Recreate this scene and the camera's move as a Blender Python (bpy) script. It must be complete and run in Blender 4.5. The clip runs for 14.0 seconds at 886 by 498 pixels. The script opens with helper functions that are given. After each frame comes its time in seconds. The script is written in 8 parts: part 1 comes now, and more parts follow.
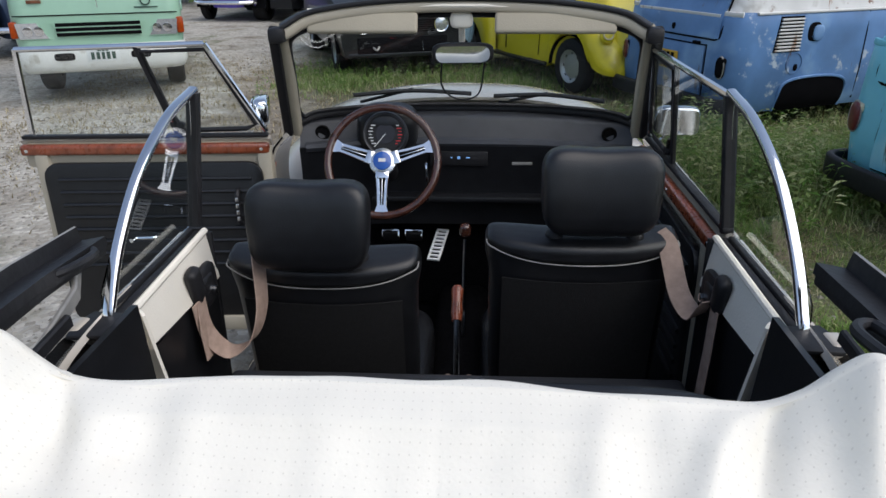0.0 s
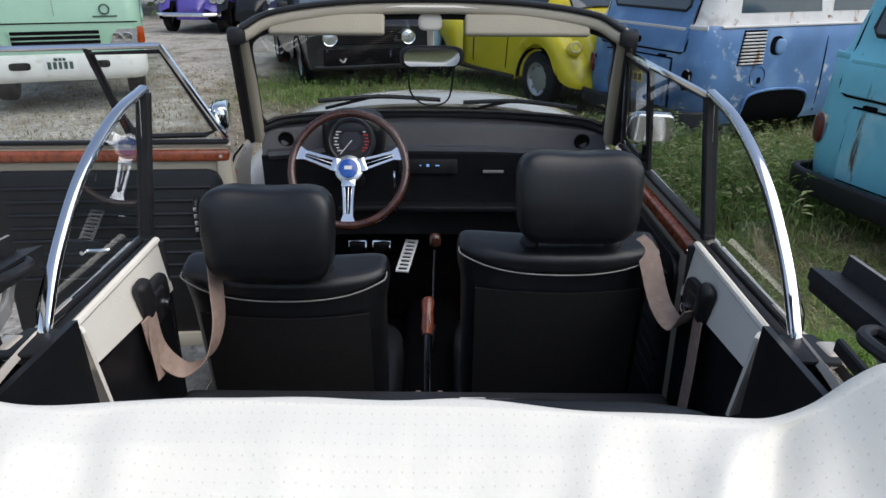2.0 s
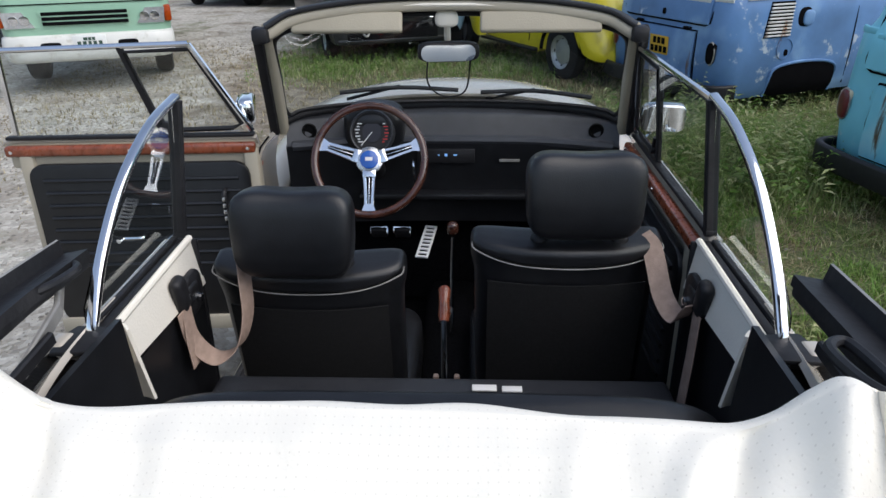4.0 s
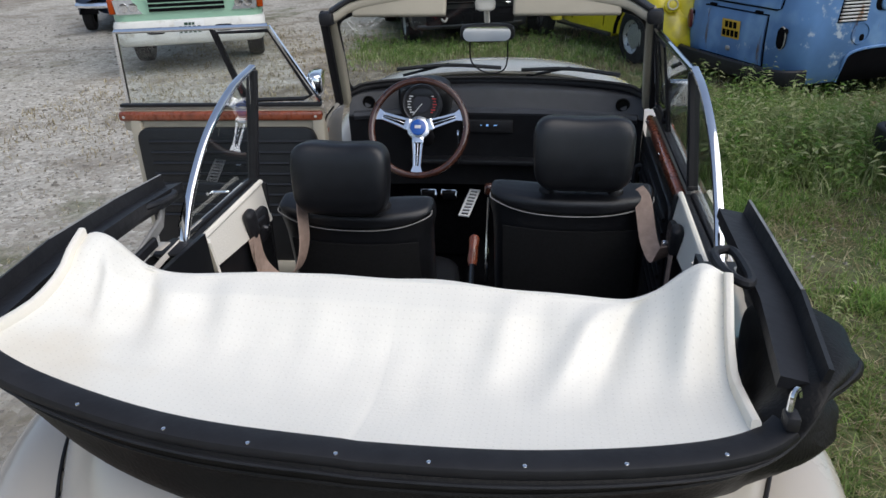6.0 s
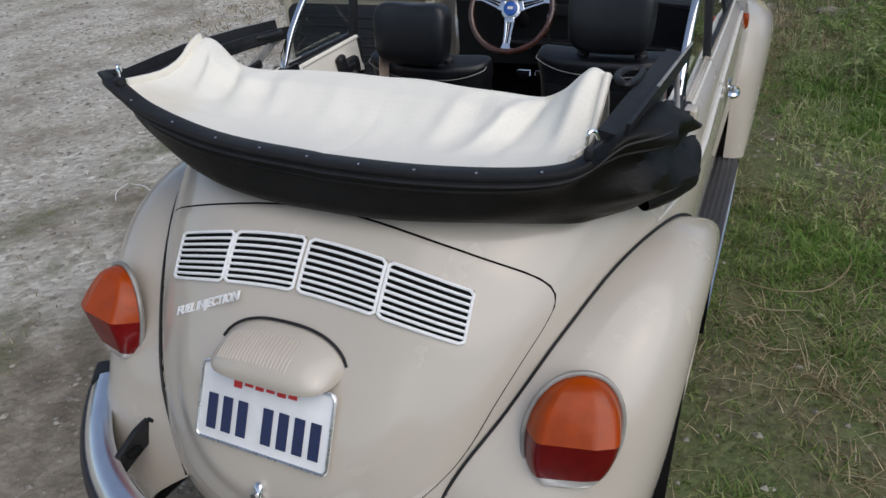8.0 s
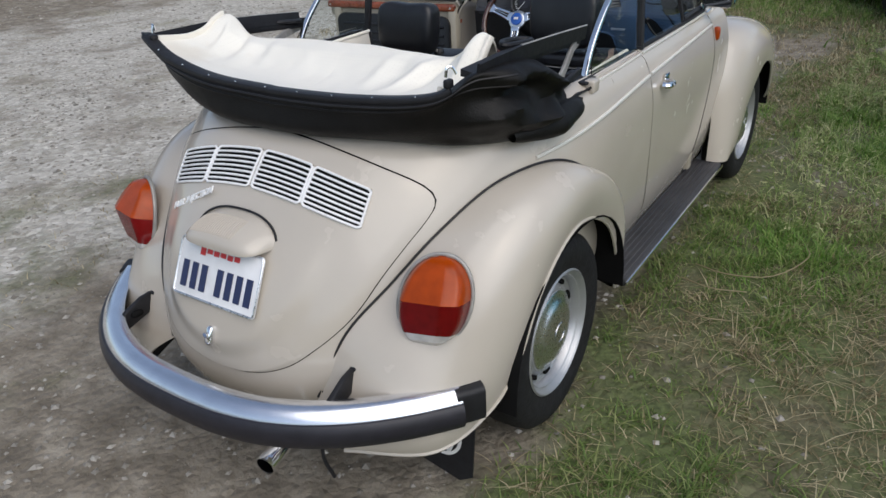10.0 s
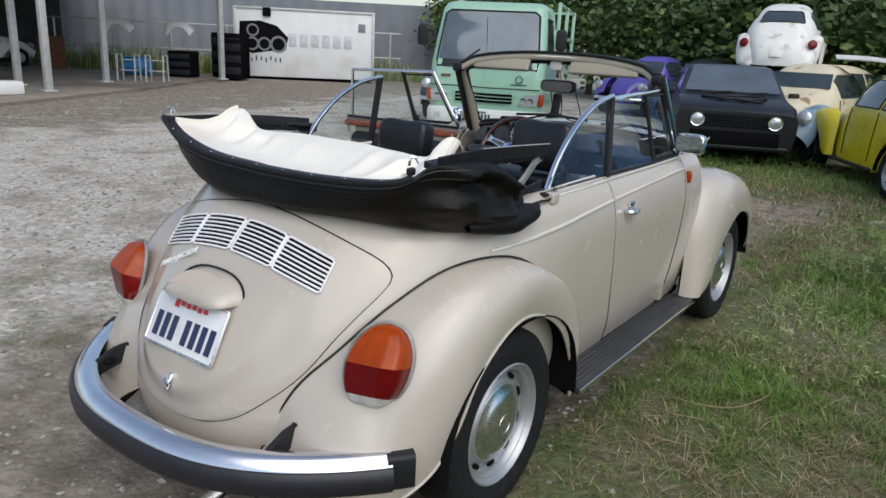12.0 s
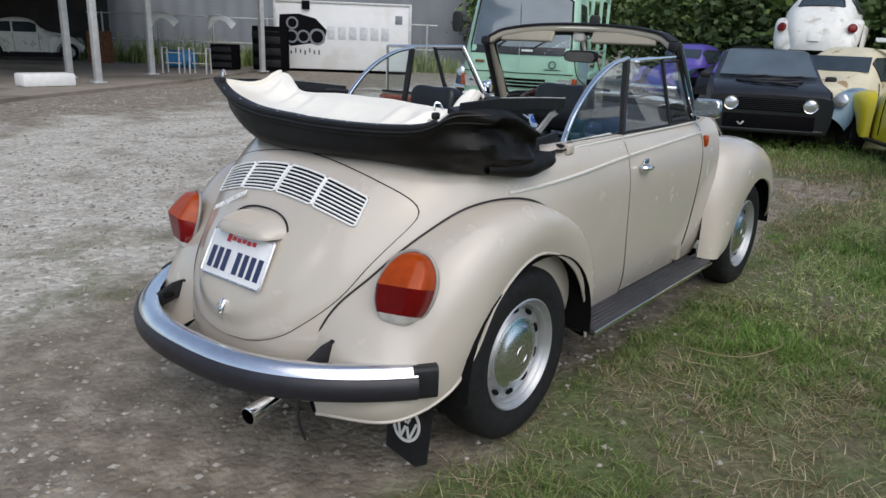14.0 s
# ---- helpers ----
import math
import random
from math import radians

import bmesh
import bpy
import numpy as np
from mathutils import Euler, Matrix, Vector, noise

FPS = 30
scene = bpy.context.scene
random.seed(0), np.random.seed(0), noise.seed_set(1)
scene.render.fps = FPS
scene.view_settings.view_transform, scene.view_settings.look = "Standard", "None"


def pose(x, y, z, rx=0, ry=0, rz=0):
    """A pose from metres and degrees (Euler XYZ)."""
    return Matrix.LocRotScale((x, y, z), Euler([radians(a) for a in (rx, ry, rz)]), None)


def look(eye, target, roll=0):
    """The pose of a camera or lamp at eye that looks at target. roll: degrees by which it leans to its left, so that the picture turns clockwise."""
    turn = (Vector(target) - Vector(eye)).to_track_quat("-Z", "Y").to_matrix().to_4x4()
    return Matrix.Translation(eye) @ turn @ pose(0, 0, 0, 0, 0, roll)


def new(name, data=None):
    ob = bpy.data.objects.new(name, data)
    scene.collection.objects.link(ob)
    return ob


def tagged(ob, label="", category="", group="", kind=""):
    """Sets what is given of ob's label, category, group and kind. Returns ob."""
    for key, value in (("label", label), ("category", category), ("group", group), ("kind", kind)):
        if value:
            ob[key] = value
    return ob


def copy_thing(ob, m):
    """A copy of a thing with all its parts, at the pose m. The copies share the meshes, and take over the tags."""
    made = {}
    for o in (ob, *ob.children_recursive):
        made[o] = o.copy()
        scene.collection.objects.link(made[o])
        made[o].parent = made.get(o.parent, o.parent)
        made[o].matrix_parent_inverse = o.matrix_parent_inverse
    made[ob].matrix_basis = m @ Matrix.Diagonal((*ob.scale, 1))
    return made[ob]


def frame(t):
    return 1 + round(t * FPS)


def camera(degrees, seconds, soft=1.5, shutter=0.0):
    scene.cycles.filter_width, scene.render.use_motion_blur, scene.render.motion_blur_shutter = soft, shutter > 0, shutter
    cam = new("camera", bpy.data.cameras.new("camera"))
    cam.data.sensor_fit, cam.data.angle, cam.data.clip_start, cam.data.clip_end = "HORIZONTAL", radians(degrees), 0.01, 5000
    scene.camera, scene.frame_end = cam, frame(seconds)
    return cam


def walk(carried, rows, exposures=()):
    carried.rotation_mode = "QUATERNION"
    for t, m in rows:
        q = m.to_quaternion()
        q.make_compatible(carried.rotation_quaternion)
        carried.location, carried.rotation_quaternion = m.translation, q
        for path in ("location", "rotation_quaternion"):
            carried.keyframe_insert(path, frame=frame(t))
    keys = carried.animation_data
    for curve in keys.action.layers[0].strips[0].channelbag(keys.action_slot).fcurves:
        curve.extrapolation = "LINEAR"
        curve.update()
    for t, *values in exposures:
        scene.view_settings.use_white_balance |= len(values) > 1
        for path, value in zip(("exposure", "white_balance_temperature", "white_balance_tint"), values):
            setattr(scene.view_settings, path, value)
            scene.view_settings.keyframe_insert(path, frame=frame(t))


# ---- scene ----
cam = camera(63.5, 14.0)
PATH = [
    (0, (0.047, -0.737, 1.631), (-0.047, 1.099, 0.844), -0.3),
    (0.5, (0.044, -0.709, 1.611), (-0.025, 1.133, 0.836), -0.0),
    (1, (0.04, -0.691, 1.596), (-0.002, 1.157, 0.833), 0.2),
    (1.5, (0.043, -0.673, 1.594), (0.024, 1.176, 0.834), 0.3),
    (2, (0.039, -0.661, 1.586), (0.034, 1.193, 0.836), 0.4),
    (4.3, (0.071, -0.751, 1.702), (-0.022, 1.061, 0.861), -0.5),
    (4.5, (0.075, -0.791, 1.715), (-0.033, 1.018, 0.87), -0.3),
    (5, (0.119, -0.865, 1.719), (-0.052, 0.942, 0.878), -0.8),
    (5.5, (0.171, -0.949, 1.739), (-0.058, 0.847, 0.888), -1.1),
    (6, (0.248, -1.057, 1.714), (-0.051, 0.724, 0.856), -1.7),
    (6.5, (0.371, -1.21, 1.696), (-0.02, 0.529, 0.788), -1.7),
    (7, (0.496, -1.295, 1.687), (-0.026, 0.378, 0.724), -2.2),
    (7.5, (0.643, -1.373, 1.668), (-0.004, 0.231, 0.663), -3.0),
    (8, (0.791, -1.466, 1.657), (0.041, 0.086, 0.642), -3.4),
    (8.2, (0.87, -1.521, 1.639), (0.081, 0.01, 0.624), -3.4),
    (10.3, (1.514, -1.754, 1.577), (0.495, -0.265, 0.714), -2.2),
    (10.5, (1.557, -1.777, 1.586), (0.533, -0.271, 0.761), -1.4),
    (11, (1.606, -1.803, 1.557), (0.559, -0.238, 0.881), 1.1),
    (11.5, (1.671, -1.801, 1.533), (0.58, -0.224, 0.965), 2.3),
    (12, (1.702, -1.814, 1.489), (0.586, -0.246, 0.943), 2.8),
    (12.5, (1.746, -1.847, 1.449), (0.612, -0.305, 0.869), 2.7),
    (13, (1.819, -1.911, 1.432), (0.658, -0.39, 0.85), 2.4),
    (13.5, (1.873, -1.967, 1.403), (0.693, -0.456, 0.834), 2.3),
    (14, (1.901, -1.998, 1.387), (0.708, -0.496, 0.822), 2.2),
]
walk(cam, [(t, look(eye, target, roll)) for t, eye, target, roll in PATH],
     [(0, 0.14), (2, 0.2), (4.5, 0.34), (5.5, 0.28), (6.1, 0.08), (7, -0.10), (8, -0.18), (10.3, 0.04), (14, 0.10)])

# ---- sky and sun: a bright overcast afternoon ----
world = bpy.data.worlds.new("sky")
scene.world = world
world.use_nodes = True
wn = world.node_tree.nodes
sky = wn.new("ShaderNodeTexSky")
sky.sky_type = "NISHITA"
sky.sun_disc = False
sky.sun_elevation = radians(50)
sky.sun_rotation = radians(120)
sky.air_density, sky.dust_density, sky.ozone_density = 1.0, 1.5, 1.2
wn["Background"].inputs["Strength"].default_value = 0.15
haze = wn.new("ShaderNodeHueSaturation")
haze.inputs["Saturation"].default_value = 0.82
world.node_tree.links.new(sky.outputs["Color"], haze.inputs["Color"])
world.node_tree.links.new(haze.outputs["Color"], wn["Background"].inputs["Color"])
sun_data = bpy.data.lights.new("sun", "SUN")
sun_data.energy, sun_data.angle, sun_data.color = 1.75, radians(75), (1.0, 0.96, 0.915)
sun = new("sun", sun_data)
sun.matrix_world = look((6.4, -3.4, 9.4), (0.3, 0.3, 0.5))


# ---- materials ----
def material(name, colour, rough=0.5, metal=0.0, vary=0.12, scale=12.0, bump=0.0, bump_scale=60.0, coat=0.0,
             second=None, second_scale=3.0, second_amount=0.4, sheen=0.0, piece=0.0):
    """A surface with its colour varied at two scales, roughness varied, and fine relief."""
    m = bpy.data.materials.new(name)
    m.use_nodes = True
    nt = m.node_tree
    b = nt.nodes["Principled BSDF"]
    coords = nt.nodes.new("ShaderNodeTexCoord")

    def noise_of(sc, detail=5.0):
        n = nt.nodes.new("ShaderNodeTexNoise")
        n.inputs["Scale"].default_value, n.inputs["Detail"].default_value = sc, detail
        nt.links.new(coords.outputs["Object"], n.inputs["Vector"])
        return n.outputs["Fac"]

    def ramp(fac, lo, hi, a=0.3, z=0.7):
        r = nt.nodes.new("ShaderNodeValToRGB")
        r.color_ramp.elements[0].position, r.color_ramp.elements[1].position = a, z
        r.color_ramp.elements[0].color, r.color_ramp.elements[1].color = (*lo, 1), (*hi, 1)
        nt.links.new(fac, r.inputs["Fac"])
        return r.outputs["Color"]

    lo = [max(0, c * (1 - vary)) for c in colour]
    hi = [min(1, c * (1 + vary)) for c in colour]
    col = ramp(noise_of(scale), lo, hi)
    if second:
        mask = ramp(noise_of(second_scale, 8.0), (0, 0, 0), (1, 1, 1), 0.62 - 0.24 * second_amount, 0.70 - 0.2 * second_amount)
        mix = nt.nodes.new("ShaderNodeMix")
        mix.data_type = "RGBA"
        nt.links.new(mask, mix.inputs["Factor"])
        nt.links.new(col, mix.inputs["A"])
        mix.inputs["B"].default_value = (*second, 1)
        col = mix.outputs["Result"]
    if piece:
        info = nt.nodes.new("ShaderNodeObjectInfo")
        hsv = nt.nodes.new("ShaderNodeHueSaturation")
        rng = nt.nodes.new("ShaderNodeMapRange")
        rng.inputs["To Min"].default_value, rng.inputs["To Max"].default_value = 1 - piece, 1 + piece
        nt.links.new(info.outputs["Random"], rng.inputs["Value"])
        nt.links.new(rng.outputs["Result"], hsv.inputs["Value"])
        nt.links.new(col, hsv.inputs["Color"])
        col = hsv.outputs["Color"]
    nt.links.new(col, b.inputs["Base Color"])
    rr = nt.nodes.new("ShaderNodeMapRange")
    rr.inputs["To Min"].default_value, rr.inputs["To Max"].default_value = max(0.02, rough * 0.85), min(1, rough * 1.15)
    nt.links.new(noise_of(scale * 2.3), rr.inputs["Value"])
    nt.links.new(rr.outputs["Result"], b.inputs["Roughness"])
    b.inputs["Metallic"].default_value = metal
    b.inputs["Coat Weight"].default_value = coat
    b.inputs["Coat Roughness"].default_value = 0.06
    b.inputs["Sheen Weight"].default_value = sheen
    if bump:
        bp = nt.nodes.new("ShaderNodeBump")
        bp.inputs["Strength"].default_value = bump
        bp.inputs["Distance"].default_value = 0.004
        nt.links.new(noise_of(bump_scale), bp.inputs["Height"])
        nt.links.new(bp.outputs["Normal"], b.inputs["Normal"])
    return m


def perforate(m, pitch=0.011):
    """Rows of pin holes over a vinyl."""
    nt = m.node_tree
    b = nt.nodes["Principled BSDF"]
    src = b.inputs["Base Color"].links[0].from_socket
    tc = nt.nodes.new("ShaderNodeTexCoord")
    vo = nt.nodes.new("ShaderNodeTexVoronoi")
    vo.voronoi_dimensions = "2D"
    vo.inputs["Scale"].default_value, vo.inputs["Randomness"].default_value = 1 / pitch, 0.0
    nt.links.new(tc.outputs["Object"], vo.inputs["Vector"])
    r = nt.nodes.new("ShaderNodeValToRGB")
    r.color_ramp.elements[0].position, r.color_ramp.elements[1].position = 0.07, 0.11
    r.color_ramp.elements[0].color, r.color_ramp.elements[1].color = (0.55, 0.53, 0.5, 1), (1, 1, 1, 1)
    nt.links.new(vo.outputs["Distance"], r.inputs["Fac"])
    x = nt.nodes.new("ShaderNodeMix")
    x.data_type, x.blend_type = "RGBA", "MULTIPLY"
    x.inputs["Factor"].default_value = 0.3
    nt.links.new(src, x.inputs["A"])
    nt.links.new(r.outputs["Color"], x.inputs["B"])
    nt.links.new(x.outputs["Result"], b.inputs["Base Color"])
    return m


def worn(m, chip, chip_scale, chip_at, streak, streak_at):
    """Flaked spots of one colour and runs of another down a painted panel."""
    nt = m.node_tree
    b = nt.nodes["Principled BSDF"]
    tc = nt.nodes.new("ShaderNodeTexCoord")
    for colour, at, stretch, sc in ((chip, chip_at, (1, 1, 1), chip_scale), (streak, streak_at, (1, 1, 0.12), 7.0)):
        src = b.inputs["Base Color"].links[0].from_socket
        mp = nt.nodes.new("ShaderNodeMapping")
        mp.inputs["Scale"].default_value = stretch
        n = nt.nodes.new("ShaderNodeTexNoise")
        n.inputs["Scale"].default_value, n.inputs["Detail"].default_value, n.inputs["Roughness"].default_value = sc, 9.0, 0.68
        r = nt.nodes.new("ShaderNodeValToRGB")
        r.color_ramp.elements[0].position, r.color_ramp.elements[1].position = at, at + 0.05
        x = nt.nodes.new("ShaderNodeMix")
        x.data_type = "RGBA"
        x.inputs["B"].default_value = (*colour, 1)
        nt.links.new(tc.outputs["Object"], mp.inputs["Vector"])
        nt.links.new(mp.outputs["Vector"], n.inputs["Vector"])
        nt.links.new(n.outputs["Fac"], r.inputs["Fac"])
        nt.links.new(r.outputs["Color"], x.inputs["Factor"])
        nt.links.new(src, x.inputs["A"])
        nt.links.new(x.outputs["Result"], b.inputs["Base Color"])
    return m


def glass_material(name, tint=(0.9, 0.95, 0.95), rough=0.0):
    m = bpy.data.materials.new(name)
    m.use_nodes = True
    b = m.node_tree.nodes["Principled BSDF"]
    b.inputs["Base Color"].default_value = (*tint, 1)
    b.inputs["Transmission Weight"].default_value = 1.0
    b.inputs["Roughness"].default_value = rough
    b.inputs["IOR"].default_value = 1.45
    return m


M = {
    "paint": material("beige_paint", (0.505, 0.458, 0.392), 0.26, 0, 0.03, 4, coat=0.6),
    "paint_in": material("beige_paint_inner", (0.42, 0.38, 0.30), 0.38, 0, 0.05, 6),
    "chrome": material("chrome", (0.88, 0.89, 0.91), 0.09, 1, 0.04, 20),
    "bumper_chrome": material("dulled_bumper_chrome", (0.86, 0.87, 0.90), 0.24, 1, 0.05, 14),
    "slat": material("polished_vent_slat", (0.86, 0.86, 0.86), 0.4, 0.0, 0.05, 30),
    "trim": material("bright_trim", (0.78, 0.76, 0.70), 0.3, 0.2, 0.04, 30),
    "alu": material("brushed_aluminium", (0.72, 0.73, 0.75), 0.28, 1, 0.08, 60),
    "black": material("black_rubber", (0.013, 0.013, 0.015), 0.5, 0, 0.25, 30, bump=0.2),
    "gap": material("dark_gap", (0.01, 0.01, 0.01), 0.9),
    "bumper_strip": material("grey_black_rubber_strip", (0.019, 0.018, 0.024), 0.42, 0, 0.2, 30),
    "hood_cloth": material("black_hood_vinyl", (0.006, 0.0055, 0.005), 0.5, 0, 0.3, 18, bump=0.35, bump_scale=220),
    "leather": material("black_leatherette", (0.009, 0.0095, 0.0112), 0.36, 0, 0.25, 25, bump=0.14, bump_scale=420),
    "carpet": material("black_carpet", (0.005, 0.005, 0.0058), 0.95, 0, 0.4, 90, bump=0.5, bump_scale=300),
    "cream": material("cream_headliner", (0.82, 0.775, 0.68), 0.6, 0, 0.04, 6, bump=0.25, bump_scale=180, second=(0.72, 0.66, 0.54), second_scale=2.0, second_amount=0.15),
    "visor": material("visor_and_shaded_pillar", (0.36, 0.325, 0.25), 0.6, 0, 0.05, 8, bump=0.2, bump_scale=200),
    "board": material("worn_board_rubber", (0.036, 0.036, 0.039), 0.5, 0, 0.25, 8, bump=0.3),
    "wood": material("red_brown_wood", (0.23, 0.055, 0.022), 0.28, 0, 0.35, 30, coat=0.6),
    "wood_dark": material("dark_walnut_rim", (0.06, 0.022, 0.014), 0.25, 0, 0.35, 40, coat=0.7),
    "silver": material("silver_wheel_paint", (0.42, 0.43, 0.44), 0.38, 0.6, 0.06, 20),
    "tyre": material("tyre_rubber", (0.013, 0.013, 0.014), 0.7, 0, 0.3, 40, bump=0.3, bump_scale=90),
    "glass": glass_material("clear_glass"),
    "mirror": material("mirror_glass", (0.80, 0.82, 0.84), 0.03, 1, 0.02, 20),
    # lighter black vinyl, with the dash top's sheen put into the colour
    "sheen_vinyl": material("black_grained_vinyl_with_sheen", (0.034, 0.036, 0.042), 0.42, 0, 0.15, 20, bump=0.12, bump_scale=500),
    # darker than the leatherette: shade behind the seats is in this colour
    "seat_back_dark": material("seat_back_shade_black", (0.0035, 0.0035, 0.004), 0.9, 0, 0.3, 60, bump=0.3, bump_scale=400),
    "amber": material("amber_lens", (0.34, 0.046, 0.001), 0.3, 0, 0.15, 30, coat=0.25, bump=0.08, bump_scale=300),
    "red_lens": material("red_lens", (0.15, 0.0025, 0.0035), 0.25, 0, 0.15, 40, coat=0.25, bump=0.15, bump_scale=200),
    "clear_lens": material("clear_lens", (0.55, 0.53, 0.50), 0.15, 0.1, 0.15, 30, coat=0.6),
    "plate": material("white_plate", (0.78, 0.79, 0.80), 0.35, 0, 0.05, 20),
    "ink_blue": material("dark_blue_ink", (0.02, 0.03, 0.09), 0.4, 0, 0.1, 30),
    "ink_red": material("red_ink", (0.55, 0.03, 0.03), 0.4, 0, 0.1, 30),
    "belt": material("beige_webbing", (0.36, 0.26, 0.21), 0.7, 0, 0.15, 60, bump=0.3, bump_scale=300),
    "grey_plate": material("dull_zinc", (0.33, 0.32, 0.30), 0.5, 0.4, 0.25, 20),
    "badge_blue": material("blue_enamel", (0.02, 0.10, 0.42), 0.2, 0, 0.1, 20, coat=0.5),
    "white": material("white_paint", (0.78, 0.78, 0.76), 0.4, 0, 0.05, 8),
}

M["lining"] = perforate(material("cream_perforated_vinyl", (0.82, 0.79, 0.71), 0.55, 0, 0.03, 6, bump=0.2, bump_scale=180, second=(0.74, 0.68, 0.57), second_scale=1.6, second_amount=0.12))


# ---- building helpers ----
def thing(name, label, category, group="", kind="", m=None):
    e = new(name)
    e.empty_display_size = 0.1
    if m is not None:
        e.matrix_world = m
    return tagged(e, label, category, group, kind)


def part(name, bm, mat, parent=None, label="", smooth=True, angle=40):
    """Links a bmesh as one mesh object under a thing or a part."""
    me = bpy.data.meshes.new(name)
    bm.normal_update()
    if smooth:
        for f in bm.faces:
            f.smooth = True
        for e in bm.edges:
            if len(e.link_faces) == 2 and e.calc_face_angle(0) > radians(angle):
                e.smooth = False
    bm.to_mesh(me)
    bm.free()
    me.materials.append(M[mat] if isinstance(mat, str) else mat)
    ob = new(name, me)
    if parent is not None:
        ob.parent = parent
    if label:
        tagged(ob, label)
    return ob


def grid(fn, nu, nv, loop_u=False, loop_v=False, thick=0.0, flip=False):
    """A sheet of (nu by nv) faces through fn(u, v), u and v from 0 to 1; thick gives it a back."""
    bm = bmesh.new()
    cu, cv = nu + (not loop_u), nv + (not loop_v)
    vs = [[bm.verts.new(fn(i / nu, j / nv)) for j in range(cv)] for i in range(cu)]
    for i in range(nu):
        for j in range(nv):
            q = [vs[i][j], vs[(i + 1) % cu][j], vs[(i + 1) % cu][(j + 1) % cv], vs[i][(j + 1) % cv]]
            q = list(dict.fromkeys(q))
            if len(q) > 2:
                bm.faces.new(q[::-1] if flip else q)
    bmesh.ops.remove_doubles(bm, verts=bm.verts, dist=1e-5)
    if thick:
        bm.normal_update()
        bmesh.ops.solidify(bm, geom=bm.faces[:], thickness=thick)
    return bm


def block(x, y, z, sx, sy, sz, bevel=0.004, seg=2, turn=None):
    """A bevelled block round its middle."""
    bm = bmesh.new()
    bmesh.ops.create_cube(bm, size=1)
    bmesh.ops.scale(bm, vec=(sx, sy, sz), verts=bm.verts)
    if bevel:
        bmesh.ops.bevel(bm, geom=bm.edges[:], offset=min(bevel, min(sx, sy, sz) * 0.49), segments=seg, affect="EDGES", profile=0.5)
    if turn is not None:
        bmesh.ops.transform(bm, matrix=turn.to_3x3().to_4x4(), verts=bm.verts)
    bmesh.ops.translate(bm, vec=(x, y, z), verts=bm.verts)
    return bm


def merge(*bms):
    out = bms[0]
    for b in bms[1:]:
        me = bpy.data.meshes.new("tmp")
        b.to_mesh(me)
        b.free()
        out.from_mesh(me)
        bpy.data.meshes.remove(me)
    return out


def smooth_path(pts, n, closed=False):
    """n + 1 points along a rounded line through pts."""
    p = [Vector(q) for q in pts]
    if closed:
        get = lambda i: p[i % len(p)]
        spans = len(p)
    else:
        get = lambda i: p[min(max(i, 0), len(p) - 1)]
        spans = len(p) - 1
    out = []
    for k in range(n + (not closed)):
        s = k / n * spans
        i = min(int(s), spans - 1)
        f = s - i
        a, b, c, d = get(i - 1), get(i), get(i + 1), get(i + 2)
        if not closed and i == 0:
            a = b * 2 - c
        if not closed and i == spans - 1:
            d = c * 2 - b
        out.append(0.5 * ((2 * b) + (c - a) * f + (2 * a - 5 * b + 4 * c - d) * f * f + (3 * b - a - 3 * c + d) * f ** 3))
    return out


def curve_at(pts, s):
    return smooth_at([Vector(q) for q in pts], s)


def smooth_at(p, s):
    spans = len(p) - 1
    s = min(max(s, 0), 1) * spans
    i = min(int(s), spans - 1)
    f = s - i
    b, c = p[i], p[i + 1]
    a = p[i - 1] if i else b * 2 - c
    d = p[i + 2] if i + 2 <= spans else c * 2 - b
    return 0.5 * ((2 * b) + (c - a) * f + (2 * a - 5 * b + 4 * c - d) * f * f + (3 * b - a - 3 * c + d) * f ** 3)


def sweep(path, section, up=(0, 0, 1), closed=False, caps=True, scale=None):
    """A section (list of (side, up) offsets) carried along a path."""
    bm = bmesh.new()
    n = len(path)
    up = Vector(up)
    rows = []
    for i, p in enumerate(path):
        p = Vector(p)
        a = Vector(path[(i - 1) % n] if closed or i else path[i])
        b = Vector(path[(i + 1) % n] if closed or i < n - 1 else path[i])
        t = (b - a).normalized()
        side = t.cross(up)
        side = side.normalized() if side.length > 1e-6 else Vector((1, 0, 0))
        u = side.cross(t).normalized()
        k = scale(i / (n - 1)) if scale else 1.0
        rows.append([bm.verts.new(p + side * s * k + u * h * k) for s, h in section])
    m = len(section)
    for i in range(n if closed else n - 1):
        for j in range(m):
            bm.faces.new([rows[i][j], rows[i][(j + 1) % m], rows[(i + 1) % n][(j + 1) % m], rows[(i + 1) % n][j]])
    if caps and not closed:
        bm.faces.new(rows[0][::-1])
        bm.faces.new(rows[-1])
    bmesh.ops.recalc_face_normals(bm, faces=bm.faces)
    return bm


def ring(r, n=8, rx=None):
    rx = rx or r
    return [(rx * math.cos(2 * math.pi * k / n), r * math.sin(2 * math.pi * k / n)) for k in range(n)]


def rrect(w, h, r, n=3):
    """A rounded rectangle as a section, w wide and h high."""
    out = []
    for cx, cy, a0 in ((w / 2 - r, h / 2 - r, 0), (-w / 2 + r, h / 2 - r, 90), (-w / 2 + r, -h / 2 + r, 180), (w / 2 - r, -h / 2 + r, 270)):
        for k in range(n + 1):
            a = radians(a0 + 90 * k / n)
            out.append((cx + r * math.cos(a), cy + r * math.sin(a)))
    return out


